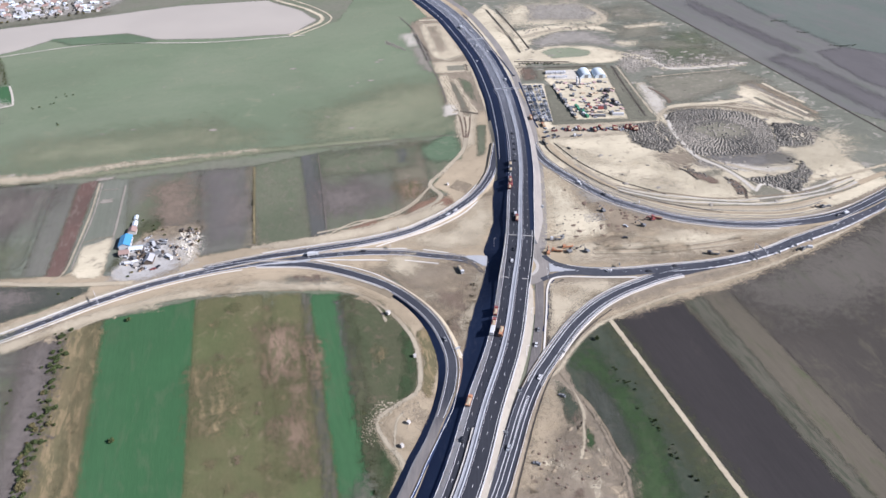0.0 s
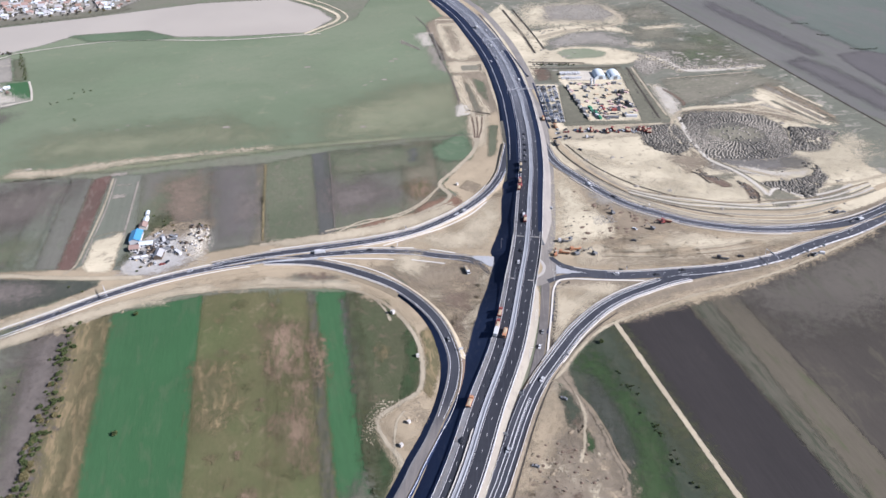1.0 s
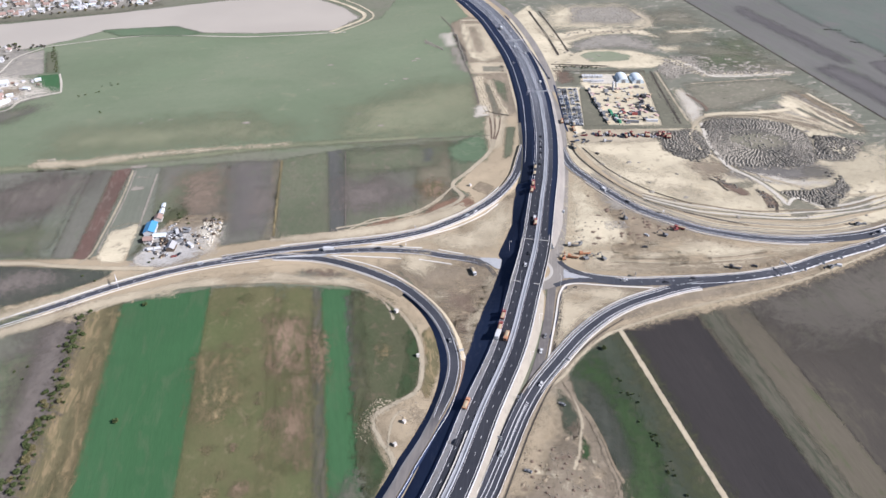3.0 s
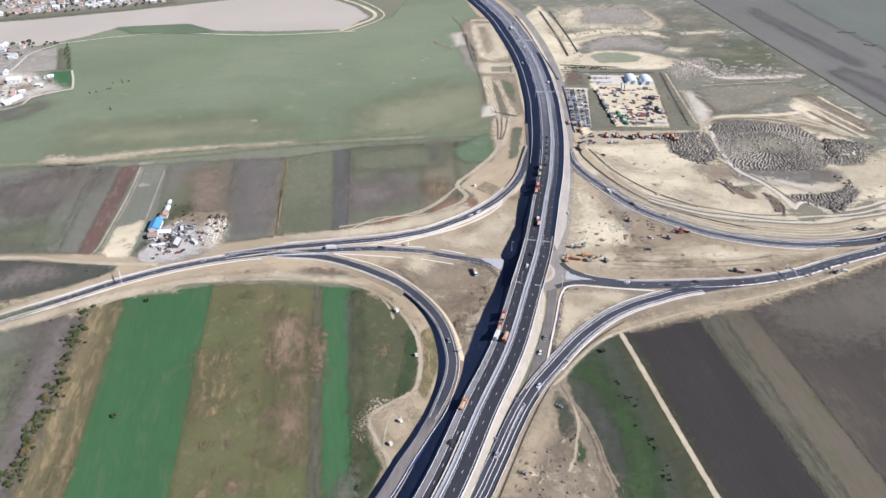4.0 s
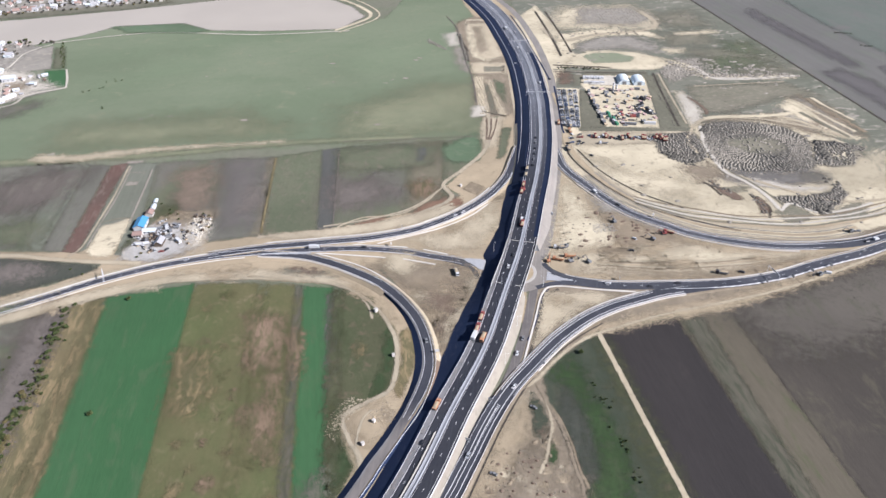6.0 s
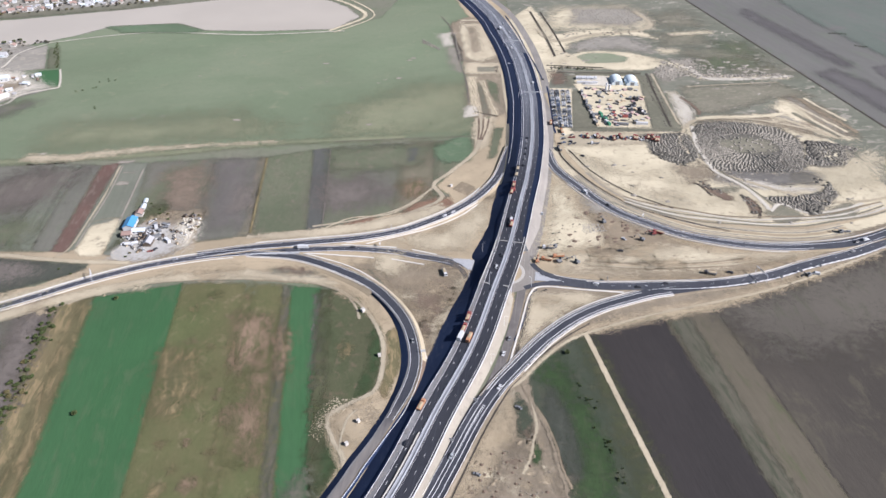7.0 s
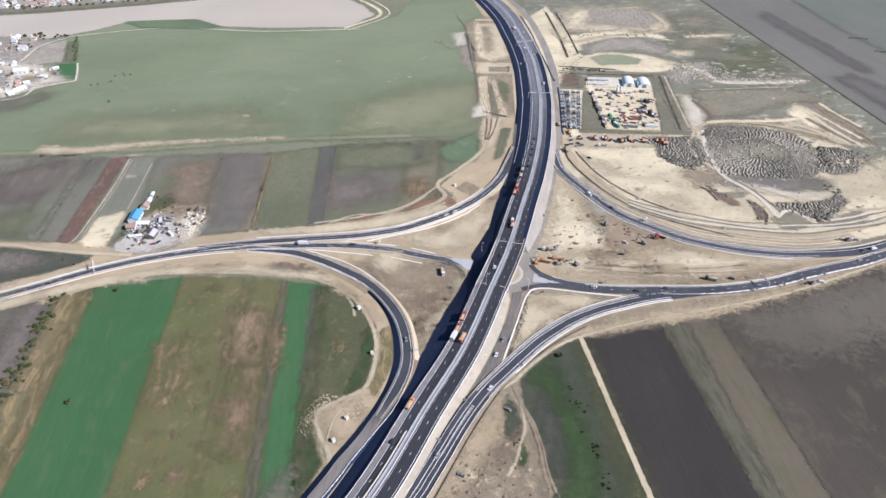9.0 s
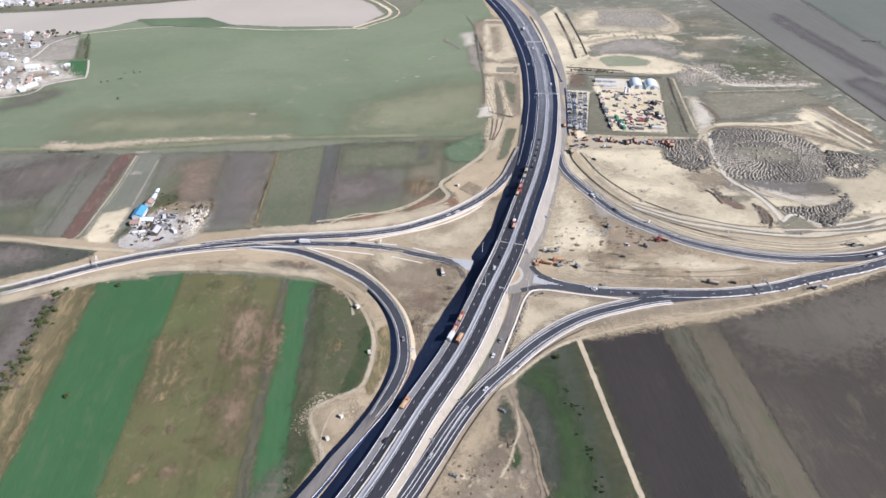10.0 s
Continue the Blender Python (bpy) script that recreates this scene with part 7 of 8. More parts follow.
for key, where, axis, off, ob in (("se", 317, "y", -1.2, CARS[0]), ("se", 262, "y", 2.0, CARS[1]), ("cs", 345, "y", 0.5, CARS[0]), ("cs", 362, "y", 0, CARS[5]), 
                                  ("nw", 4, "x", 1.5, CARS[0]), ("nw", -2, "x", 1.0, CARS[1]), ("west", -108, "x", -1.6, BOX_W), ("west", -122, "x", 1.6, CARS[2]), ("west", -88, "x", 1.6, CARS[5]), ("west", -70, "x", -1.6, CARS[2]),
                                  ("west", -285, "x", 1.6, CARS[2]), ("west", -205, "x", -1.6, CARS[1]), ("ne", 118, "x", 1.3, VAN), ("ne", 135, "x", -1.2, CARS[2]), ("ne", 330, "x", 1.2, VAN), ("ne", 322, "x", 1.2, CARS[2]),
                                  ("east", 150, "x", 1.6, CARS[2]), ("east", 170, "x", -1.6, CARS[2]), ("east", 120, "x", -1.6, CARS[0]), ("east", 318, "x", -1.6, CARS[5]), ("sw", 352, "y", 0, CARS[5]), ("cn", 520, "y", 1, CARS[1]), ("cn", 700, "y", 2, TIPPER), ("cn", 820, "y", -1, CARS[2])):
    on_road(ob, LINES[key], where, off, axis)

# machines on the bare ground
for ob, x, y, turn in ((DIGGER_R, 168, 496, 100), (DIGGER_Y, 158, 487, 60), (TIPPER_R, 172, 498, 70), (DIGGER_Y, 106, 452, 40), (DIGGER_O, 76, 451, 0), (TIPPER, 83, 453, 80), (TIPPER, 92, 458, 100), (DIGGER_Y, 93, 452, -60),
                       (TIPPER_W, 84, 469, 90), (DIGGER_Y, 89, 471, 130), (DIGGER_Y, 130, 511, 20), (CARS[0], 144, 487, 40), (CARS[2], 140, 470, 90)):
    settle(ob, x, y, GROUND, turn)
for ob, x, y, turn in ((DARK, 203, 446, 80), (CARS[2], 218, 449, 70), (DIGGER_Y, 274, 451, 120), (VAN, 280, 453, 80),
                       (DIGGER_Y, 316, 512, 100), (CARS[5], 322, 513, 90), (TIPPER_W, 7, 429, 200), (CARS[5], 45, 251, 70), (CARS[5], 66, 301, 60), (TIPPER_W, 131, 655, 100), (TIPPER_W, 100, 692, 5), (TIPPER, 99, 680, 8),
                       (DARK, 96, 640, 20), (CARS[2], 118, 628, 40)):
    settle(ob, x, y, GROUND, turn)

# barrier pieces set down along the median and rail bundles on the shoulder
def barrier(label):
    ob = empty("concrete_barrier", pose(0, 0, -200), label, "barrier", "barrier pieces on the median")
    bm = bmesh.new()
    extrude_profile(bm, [(-0.3, 0), (0.3, 0), (0.24, 0.2), (0.1, 0.45), (0.08, 0.85), (-0.08, 0.85), (-0.1, 0.45), (-0.24, 0.2)], -1.0, 1.0)
    part("block", bm, M["kerb"], ob)
    return ob


def bundle(label):
    ob = empty("rail_bundle", pose(0, 0, -200), label, "rail bundle", "rail bundles on the shoulder")
    for i in range(4):
        bm = bmesh.new()
        box(bm, -0.5 + i * 0.26, -0.3 + i * 0.26, -2.0, 2.0, 0.12, 0.3 + 0.06 * (i % 2))
        part("rail_section", bm, M["rusty_steel"], ob)
    for y in (-1.3, 1.3):
        bm = bmesh.new()
        box(bm, -0.6, 0.6, y - 0.08, y + 0.08, 0, 0.12)
        part("bearer", bm, M["pale_timber"], ob)
    return ob


rng = random.Random(9)
PIECE, BUNDLE = barrier("pale concrete barrier piece on the median"), bundle("bundle of galvanised guardrail sections")
y = 205.0
while y < 272:
    p, r = at(MOTORWAY, y)
    q = p + r * (-2.9) + Vector((0, y - p.y, 0))
    settle(PIECE, q.x + (y - p.y) * 0.3, q.y, 0.0, 60 + rng.uniform(-8, 8))
    y += 1.7
for i in range(48):
    p, r = at(MOTORWAY, rng.uniform(225, 490))
    q = p + r * rng.uniform(-10.6, -9.4)
    settle(BUNDLE, q.x, q.y, 0.0, math.degrees(math.atan2(r.y, r.x)) + rng.uniform(-20, 20))

# rows of parked cars
rng = random.Random(5)
for row, (xa, xb) in enumerate(((89.5, 93.5), (95.5, 98.5), (102, 103.5), (108, 108))):
    y = 788
    while y > 690:
        k = (788 - y) / 100
        if rng.random() > 0.12:
            c = CARS[rng.choice((0, 0, 0, 1, 2, 2, 5, 5, 5, 3))]
            ob = settle(c, xa + (xb - xa) * k + rng.uniform(-0.4, 0.4), y, GROUND, 90 + rng.uniform(-6, 6))
            tagged(ob, group="parked cars")
        y -= rng.uniform(2.4, 3.1)
for i in range(34):
    x = 118 + i * 2.3 + rng.uniform(-0.6, 0.6)
    settle((CARS + [VAN, TIPPER_R])[rng.choice((0, 0, 1, 2, 3, 4, 5, 6, 7))] if i < 30 else TIPPER_R, x, 669 + rng.uniform(-3.5, 3.5), GROUND, rng.uniform(-15, 15))
for i in range(12):
    settle(CARS[rng.randrange(6)], 94 + rng.uniform(0, 18), 652 + rng.uniform(0, 26), GROUND, rng.uniform(0, 180))


# ---------------------------------------------------------------- works yard
def tent(label):
    ob = empty("storage_tent", pose(0, 0, -200), label, "tent")
    arch = [(-6.8 * math.cos(math.pi * i / 14), 0.5 + 5.0 * math.sin(math.pi * i / 14)) for i in range(15)]
    bm = bmesh.new()
    rows = [[bm.verts.new((x, y, z)) for x, z in arch] for y in np.linspace(-10.5, 10.5, 9)]
    for a, b in zip(rows, rows[1:]):
        for i in range(14):
            bm.faces.new((a[i], b[i], b[i + 1], a[i + 1]))
    bmesh.ops.recalc_face_normals(bm, faces=bm.faces)
    part("canopy", bm, M["tent_cloth"], ob)
    for y in (-10.4, 10.4):
        bm = bmesh.new()
        bm.faces.new([bm.verts.new((x * 0.99, y, z)) for x, z in [(-6.8, 0)] + arch + [(6.8, 0)]])
        part("end_wall", bm, M["tent_cloth"], ob)
    for x in (-6.8, 6.8):
        bm = bmesh.new()
        box(bm, x - 0.4, x + 0.4, -10.5, 10.5, 0, 0.6)
        part("base_beam", bm, M["concrete"], ob)
    bm = bmesh.new()
    box(bm, -2.2, 2.2, -10.6, -10.45, 0.05, 4.0)
    part("door", bm, M["grey_paint"], ob)
    return ob


def container(key, label, length=6.0):
    ob = empty("container", pose(0, 0, -200), label, "container")
    bm = bmesh.new()
    # corrugated side walls, drawn up as one closed outline
    n = 28
    side = [(1.2 + (0.04 if i // 2 % 2 else 0.0), -length / 2 + length * i / n) for i in range(n + 1)]
    outline = side + [(-x, y) for x, y in reversed(side)]
    low, high = ([bm.verts.new((x, y, z)) for x, y in outline] for z in (0.0, 2.55))
    bm.faces.new(low[::-1])
    bm.faces.new(high)
    for i in range(len(outline)):
        k = (i + 1) % len(outline)
        bm.faces.new((low[i], low[k], high[k], high[i]))
    part("shell", bm, M[key], ob)
    bm = bmesh.new()
    box(bm, -1.1, 1.1, length / 2, length / 2 + 0.06, 0.2, 2.45)
    part("door", bm, M["grey_paint"], ob)
    return ob


def silo(label):
    ob = empty("silo", pose(0, 0, -200), label, "silo")
    bm = bmesh.new()
    bar(bm, (0, 0, 3.2), (0, 0, 7.5), 1.2, 1.2, 16)
    part("tank", bm, M["white_paint"], ob)
    bm = bmesh.new()
    bar(bm, (0, 0, 1.4), (0, 0, 3.2), 0.3, 1.2, 16)
    part("hopper", bm, M["white_paint"], ob)
    for a in range(4):
        bm = bmesh.new()
        x, y = 1.3 * math.cos(a * 1.571 + 0.785), 1.3 * math.sin(a * 1.571 + 0.785)
        bar(bm, (x, y, 0), (x, y, 3.6), 0.12, 0.12, 6)
        part("leg", bm, M["steel"], ob)
    return ob


def stack(key, label, w, d, h, layers=3):
    """A stack of boards or sheets, each layer a little out of line."""
    ob = empty("material_stack", pose(0, 0, -200), label, "stack")
    r = random.Random(len(label))
    for i in range(layers):
        bm = bmesh.new()
        dx, dy = r.uniform(-0.15, 0.15), r.uniform(-0.15, 0.15)
        box(bm, -w / 2 + dx, w / 2 + dx, -d / 2 + dy, d / 2 + dy, h * i / layers + 0.02, h * (i + 1) / layers)
        part("layer", bm, M[key], ob)
    return ob


def tank(key, label, r=1.2, length=5.0):
    ob = empty("storage_tank", pose(0, 0, -200), label, "tank")
    bm = bmesh.new()
    bar(bm, (0, -length / 2, r + 0.4), (0, length / 2, r + 0.4), r, r, 16)
    bmesh.ops.bevel(bm, geom=[e for e in bm.edges if abs(e.verts[0].co.y - e.verts[1].co.y) < 0.01], offset=0.25, segments=2, affect='EDGES')
    part("vessel", bm, M[key], ob)
    for y in (-length / 3, length / 3):
        bm = bmesh.new()
        box(bm, -r * 0.8, r * 0.8, y - 0.2, y + 0.2, 0, 0.9)
        part("cradle", bm, M["concrete"], ob)
    return ob


TENT = tent("white arched fabric storage tent in the yard")
settle(TENT, 165, 820, GROUND, 4)
settle(TENT, 182, 819, GROUND, 4)
patch([(121, 834), (157, 836), (160, 806), (126, 806)], "lime", "pale concrete floor round the site offices", "yard", 0.30, 0.6)
BOX_WHITE = container("white_paint", "white site office container in the works yard")
BOX_GREEN = container("green_paint", "green steel shipping container in the yard")
BOX_RED = container("red_paint", "red steel shipping container in the yard")
BOX_GREY = container("grey_paint", "grey steel shipping container in the yard")
for i in range(8):
    settle(BOX_WHITE, 120 + i * 3.1, 826 + (i % 2) * 1.0, GROUND, 2)
    if i % 3 != 1:
        settle(BOX_WHITE, 122 + i * 3.0, 812 - (i % 2), GROUND, 92)
SILO = silo("white cement silo on steel legs")
for x, y in ((152, 796), (155, 792), (151, 788)):
    settle(SILO, x, y, GROUND, 0)
PILE_PIPE = stack("pale_timber", "stack of pale timber boards", 3.0, 4.5, 1.4)
PILE_RED = stack("red_paint", "stack of dull red formwork panels", 2.4, 4.0, 1.2)
PILE_GREY = stack("steel_dark", "stack of dark steel beams", 2.2, 6.0, 0.9)
PILE_WHITE = stack("kerb", "stack of pale concrete slabs", 2.6, 3.4, 1.2)
PILE_PINK = stack("pink_sheet", "stack of pinkish building panels", 3.0, 5.0, 1.0)
TANK_D = tank("black_paint", "black round storage tank on cradles", 1.8, 3.6)
TANK_W = tank("white_paint", "white fuel tank on cradles")
for x, y in ((141, 726), (148, 701), (146, 712), (142, 718)):
    settle(BOX_GREEN, x, y, GROUND, rng.uniform(0, 30))
settle(BOX_WHITE, 146, 706, GROUND, 30)
for x, y in ((180, 768), (183, 765), (179, 752), (176, 748), (183, 737), (185, 733)):
    settle(TANK_D, x, y, GROUND, rng.uniform(0, 180))
settle(container("white_paint", "long white steel store container", 12.0), 182, 704, GROUND, 88)
settle(container("grey_paint", "long grey steel store container", 12.0), 162, 701, GROUND, 85)
for i in range(110):
    x, y = rng.uniform(124, 190), rng.uniform(698, 800)
    if x < 121 + (800 - y) * 0.15:
        continue
    ob = rng.choice((PILE_PIPE, PILE_PINK, PILE_GREY, PILE_GREY, PILE_GREY, PILE_WHITE, PILE_PINK, PILE_WHITE, PILE_WHITE, BOX_GREY, CARS[5], CARS[0], CARS[1], DIGGER_Y, PILE_PIPE))
    if 155 < x < 176 and 745 < y < 775 and rng.random() < 0.7:
        continue
    settle(ob, x, y, GROUND, rng.uniform(0, 180))
for i in range(26):
    y = 785 - i * 3.4
    settle(rng.choice((PILE_GREY, PILE_WHITE, PILE_PIPE, BOX_GREY)), 123 + (785 - y) * 0.155 + rng.uniform(-0.8, 0.8), y, GROUND, rng.uniform(-10, 10))
for i in range(12):
    settle(rng.choice((PILE_RED, BOX_RED, PILE_PINK, PILE_GREY)), rng.uniform(150, 176), rng.uniform(715, 745), GROUND, rng.uniform(0, 180))


# ---------------------------------------------------------------- houses and farm
def house(wall_key, roof_key, label, w=7.5, d=10.0, h=3.2, rise=2.8, name="house", bays=3):
    ob = empty(name, pose(0, 0, -200), label, "house" if name == "house" else "shed")
    bm = bmesh.new()
    extrude_profile(bm, [(-w / 2, 0), (w / 2, 0), (w / 2, h), (0, h + rise * 0.94), (-w / 2, h)], -d / 2, d / 2)
    wall = part("wall", bm, M[wall_key], ob)
    bm = bmesh.new()
    o, t = 0.5, 0.22
    extrude_profile(bm, [(-w / 2 - o, h - 0.3), (0, h + rise), (w / 2 + o, h - 0.3), (w / 2 + o, h - 0.3 + t), (0, h + rise + t), (-w / 2 - o, h - 0.3 + t)], -d / 2 - o, d / 2 + o)
    part("roof", bm, M[roof_key], ob)
    for i in range(bays):
        x = -d / 2 + d * (i + 0.5) / bays
        for y in (-w / 2 - 0.03, w / 2 - 0.03)[:2 if bays > 1 else 1]:
            bm = bmesh.new()
            box(bm, x - 0.6, x + 0.6, y, y + 0.06, 1.0, 2.3)
            part("window", bm, M["glass"], wall)
    bm = bmesh.new()
    box(bm, d / 2 - 0.02, d / 2 + 0.06, -0.6, 0.6, 0.05, 2.1)
    part("door", bm, M["dark_timber"], wall)
    return ob


shed = house("white_paint", "blue_sheet", "white farm shed with bright blue metal roof", 8.5, 15.0, 3.6, 1.8, "farm_shed")
settle(shed, -263.5, 472, GROUND, 101)
annex = house("plaster", "red_tile", "small plastered farm building with red roof", 6.0, 7.0, 3.0, 1.6, "farm_shed")
settle(annex, -264, 489, GROUND, 101)
settle(annex, -259, 457, GROUND, 11)
white_annex = house("white_paint", "tent_cloth", "low white farm outbuilding", 5.0, 10.0, 2.8, 0.9, "farm_shed")
settle(white_annex, -252, 463, GROUND, 190)
settle(white_annex, -266, 500, GROUND, 100, 0.7)
settle(white_annex, -269, 511, GROUND, 100, 0.55)
settle(house("dark_timber", "grey_tile", "dark timber barn beside the farm shed", 6.0, 9.0, 3.0, 1.8, "farm_shed"), -236, 448, GROUND, 95)
def crate(key, label, w, d, h):
    """A slatted crate or bale: a body and battens round it."""
    ob = empty("crate", pose(0, 0, -200), label, "crate")
    bm = bmesh.new()
    box(bm, -w / 2, w / 2, -d / 2, d / 2, 0.08, h)
    part("body", bm, M[key], ob)
    for z in (0.0, h - 0.1):
        bm = bmesh.new()
        box(bm, -w / 2 - 0.05, w / 2 + 0.05, -d / 2 - 0.05, d / 2 + 0.05, z, z + 0.1)
        part("batten", bm, M["dark_timber"], ob)
    return ob


def trailer(label):
    ob = empty("farm_trailer", pose(0, 0, -200), label, "trailer")
    bm = bmesh.new()
    box(bm, -1.1, 1.1, -2.4, 2.4, 0.8, 1.5, -0.1, -0.1)
    part("bed", bm, M["grey_paint"], ob)
    bm = bmesh.new()
    bar(bm, (0, 2.4, 0.85), (0, 4.0, 0.6), 0.07, 0.07, 6)
    part("drawbar", bm, M["steel_dark"], ob)
    for x in (-1.0, 1.0):
        for y in (-1.4, 1.4):
            wheel(ob, x, y, 0.42, 0.25)
    return ob


CRATES = [crate("white_paint", "white plastic farm crate on the ground", 1.6, 2.0, 1.2), crate("dark_timber", "dark timber farm crate on the ground", 2.0, 2.4, 1.5), crate("pale_timber", "pale timber farm crate on the ground", 1.4, 1.8, 1.1), crate("plaster", "pale wrapped bale on the ground", 1.5, 1.5, 1.3),
          crate("grey_paint", "grey metal farm bin on the ground", 1.8, 2.6, 1.4)]
TRAILER = trailer("grey farm trailer standing in the farmyard")
for i in range(115):
    x, y = rng.gauss(-243, 7), rng.gauss(460, 13)
    if not -257 < x < -224 or not 433 < y < 488:
        continue
    if x < -250 and y > 455:
        continue
    settle(rng.choice(CRATES + [CARS[0], CARS[2], TRAILER]), x, y, GROUND, rng.uniform(0, 180))
for i in range(30):
    settle(rng.choice(CRATES), rng.uniform(-228, -206), rng.uniform(448, 492), GROUND, rng.uniform(0, 180))
for x, y, ob in ((-252, 444, TANK_W), (-247, 446, TANK_W), (-222, 452, BOX_WHITE), (-227, 440, CARS[2]), (-230, 437, CARS[4]), (-233, 456, BOX_GREY), (-240, 470, BOX_WHITE)):
    settle(ob, x, y, GROUND, rng.uniform(0, 180))

# site huts and their shadows beside the tracks
hut = container("plaster", "cream site cabin beside a dirt track", 2.2)
for x, y, turn in ((-45, 380, 50), (-25, 337, 20), (-30, 264, 40), (-27, 281, 60), (-2, 560, 40)):
    settle(hut, x, y, GROUND, turn, 0.8)

HOUSES = [house("plaster", "red_tile", "plastered house with a red tiled roof", 6.5, 8.5, 3.0, 2.4, bays=1), house("white_paint", "grey_tile", "white house with a pale grey roof", 6.0, 8.0, bays=1),
          house("plaster", "brown_tile", "plastered house with a brown roof", 7.0, 8.5, 2.8, 2.6, bays=1), house("white_paint", "tent_cloth", "white house with a shiny metal roof", 5.5, 8.5, 2.8, 1.4, bays=1),
          house("plaster", "grey_tile", "low garden shed with a grey roof", 3.5, 5.0, 2.2, 1.0, "garden_shed", 0), house("dark_timber", "brown_tile", "dark timber garden shed", 3.2, 4.5, 2.1, 0.9, "garden_shed", 0)]
big = house("white_paint", "tent_cloth", "white hall at the village edge", 10.0, 15.0, 4.5, 2.0)
settle(big, -582, 774, GROUND, 20)
settle(big, -640, 762, GROUND, 80)
settle(house("white_paint", "tent_cloth", "long white greenhouse at the village edge", 5.0, 14.0, 2.4, 1.4, "greenhouse"), -548, 722, GROUND, 62)
for i in range(150):
    x = rng.uniform(-800, -566)
    y = rng.uniform(690, 905)
    if y < 690 + (x + 566) * -0.02 or (x > -620 and y > 800) or x > -560 - (y - 690) * 0.4:
        continue
    settle(HOUSES[rng.choice((0, 1, 1, 3, 3, 3, 4, 4, 4, 5, 5))], x, y, GROUND, rng.choice((15, 105)) + rng.uniform(-12, 12), rng.uniform(0.8, 1.1))
for i in range(210):
    x = -870 + 330 * rng.random()
    shore = 1030 + (x + 716) * 0.36
    y = shore + 24 + rng.random() ** 1.2 * 130
    settle(HOUSES[rng.choice((0, 0, 1, 1, 2, 3, 3, 3, 4, 4, 5))], x, y, GROUND, rng.choice((20, 110)) + rng.uniform(-12, 12), rng.uniform(0.8, 1.2))
for i in range(34):
    x, y = rng.uniform(-625, -528), rng.uniform(705, 795)
    if x > -560 - (y - 690) * 0.4 + 62 or abs(x + 582) + abs(y - 774) < 16:
        continue
    settle(rng.choice((HOUSES[4], HOUSES[5], HOUSES[4], CARS[0], CARS[2], HOUSES[3], HOUSES[0])), x, y, GROUND, rng.uniform(0, 180), 0.8)
for x, y in ((-392, 444), (-396, 447)):
    settle(hut, x, y, GROUND, rng.uniform(0, 90))


# ---------------------------------------------------------------- trees and shrubs
def clumps(bm, centre, radius, count, size, r):
    """Leaves in loose tufts round a centre."""
    for _ in range(count):
        d = Vector((r.gauss(0, 1), r.gauss(0, 1), r.gauss(0, 0.8)))
        p = Vector(centre) + d.normalized() * radius * (r.random() ** 0.4)
        q = Euler((r.uniform(0, 6), r.uniform(0, 6), r.uniform(0, 6))).to_matrix()
        s = size * r.uniform(0.6, 1.3)
        bm.faces.new([bm.verts.new(p + q @ Vector(v) * s) for v in ((-0.5, -0.35, 0), (0.45, -0.4, 0.05), (0.55, 0.3, 0), (-0.4, 0.45, 0.08))])


def tree(label, height, spread, key, seed, name="tree"):
    r = random.Random(seed)
    ob = empty(name, pose(0, 0, -200), label, name)
    bm = bmesh.new()
    bar(bm, (0, 0, -0.1), (0.1, 0, height * 0.45), 0.05 * height, 0.03 * height, 8)
    tips = []
    for i in range(6):
        a = i * 1.05 + r.uniform(-0.3, 0.3)
        tip = (spread * 0.55 * math.cos(a), spread * 0.55 * math.sin(a), height * r.uniform(0.5, 0.85))
        bar(bm, (0.05, 0, height * r.uniform(0.2, 0.42)), tip, 0.022 * height, 0.008 * height, 5)
        tips.append(tip)
    part("trunk", bm, M["bark"], ob)
    bm = bmesh.new()
    for tip in tips + [(0, 0, height * 0.8)]:
        clumps(bm, tip, spread * r.uniform(0.3, 0.5), 60, spread * 0.2, r)
    part("crown", bm, M[key], ob)
    return ob


BUSHES = [tree("low shrub with dull green leaves", 1.2, 1.2, "leaf", 1, "shrub"), tree("low shrub with yellowing leaves", 1.2, 1.3, "leaf_dry", 2, "shrub"), tree("dark scrubby shrub on bare soil", 1.0, 1.0, "leaf", 3, "shrub"), tree("spreading shrub with dry leaves", 1.6, 1.7, "leaf_dry", 4, "shrub")]
M["leaf_bare"] = leaf_material("grey_brown_twigs", (0.075, 0.070, 0.058), (0.140, 0.130, 0.110))
TREES = [tree("leafy green tree with a ragged crown", 4.2, 3.4, "leaf", 11), tree("small half-bare tree with yellowing leaves", 3.4, 2.8, "leaf_dry", 12), tree("almost bare grey-brown garden tree", 3.8, 3.0, "leaf_bare", 13)]
for i in range(150):
    k = rng.random() ** 0.8
    x, y = -268 + 36 * k + rng.gauss(0, 3.6), 372 - 152 * k + rng.gauss(0, 3)
    if 0.28 < k < 0.42 and rng.random() < 0.7:
        continue
    settle(BUSHES[rng.choice((0, 1, 2, 2, 2, 0, 3) if k > 0.4 else (0, 2, 2))], x, y, GROUND - 0.05, rng.uniform(0, 360), rng.uniform(0.8, 1.9))
SMALL = tree("small dark tree standing in a crop", 2.4, 1.9, "leaf", 15)
for x, y in ((-227, 377), (-198, 270), (96, 351)):
    settle(SMALL, x, y, GROUND - 0.05, 40)
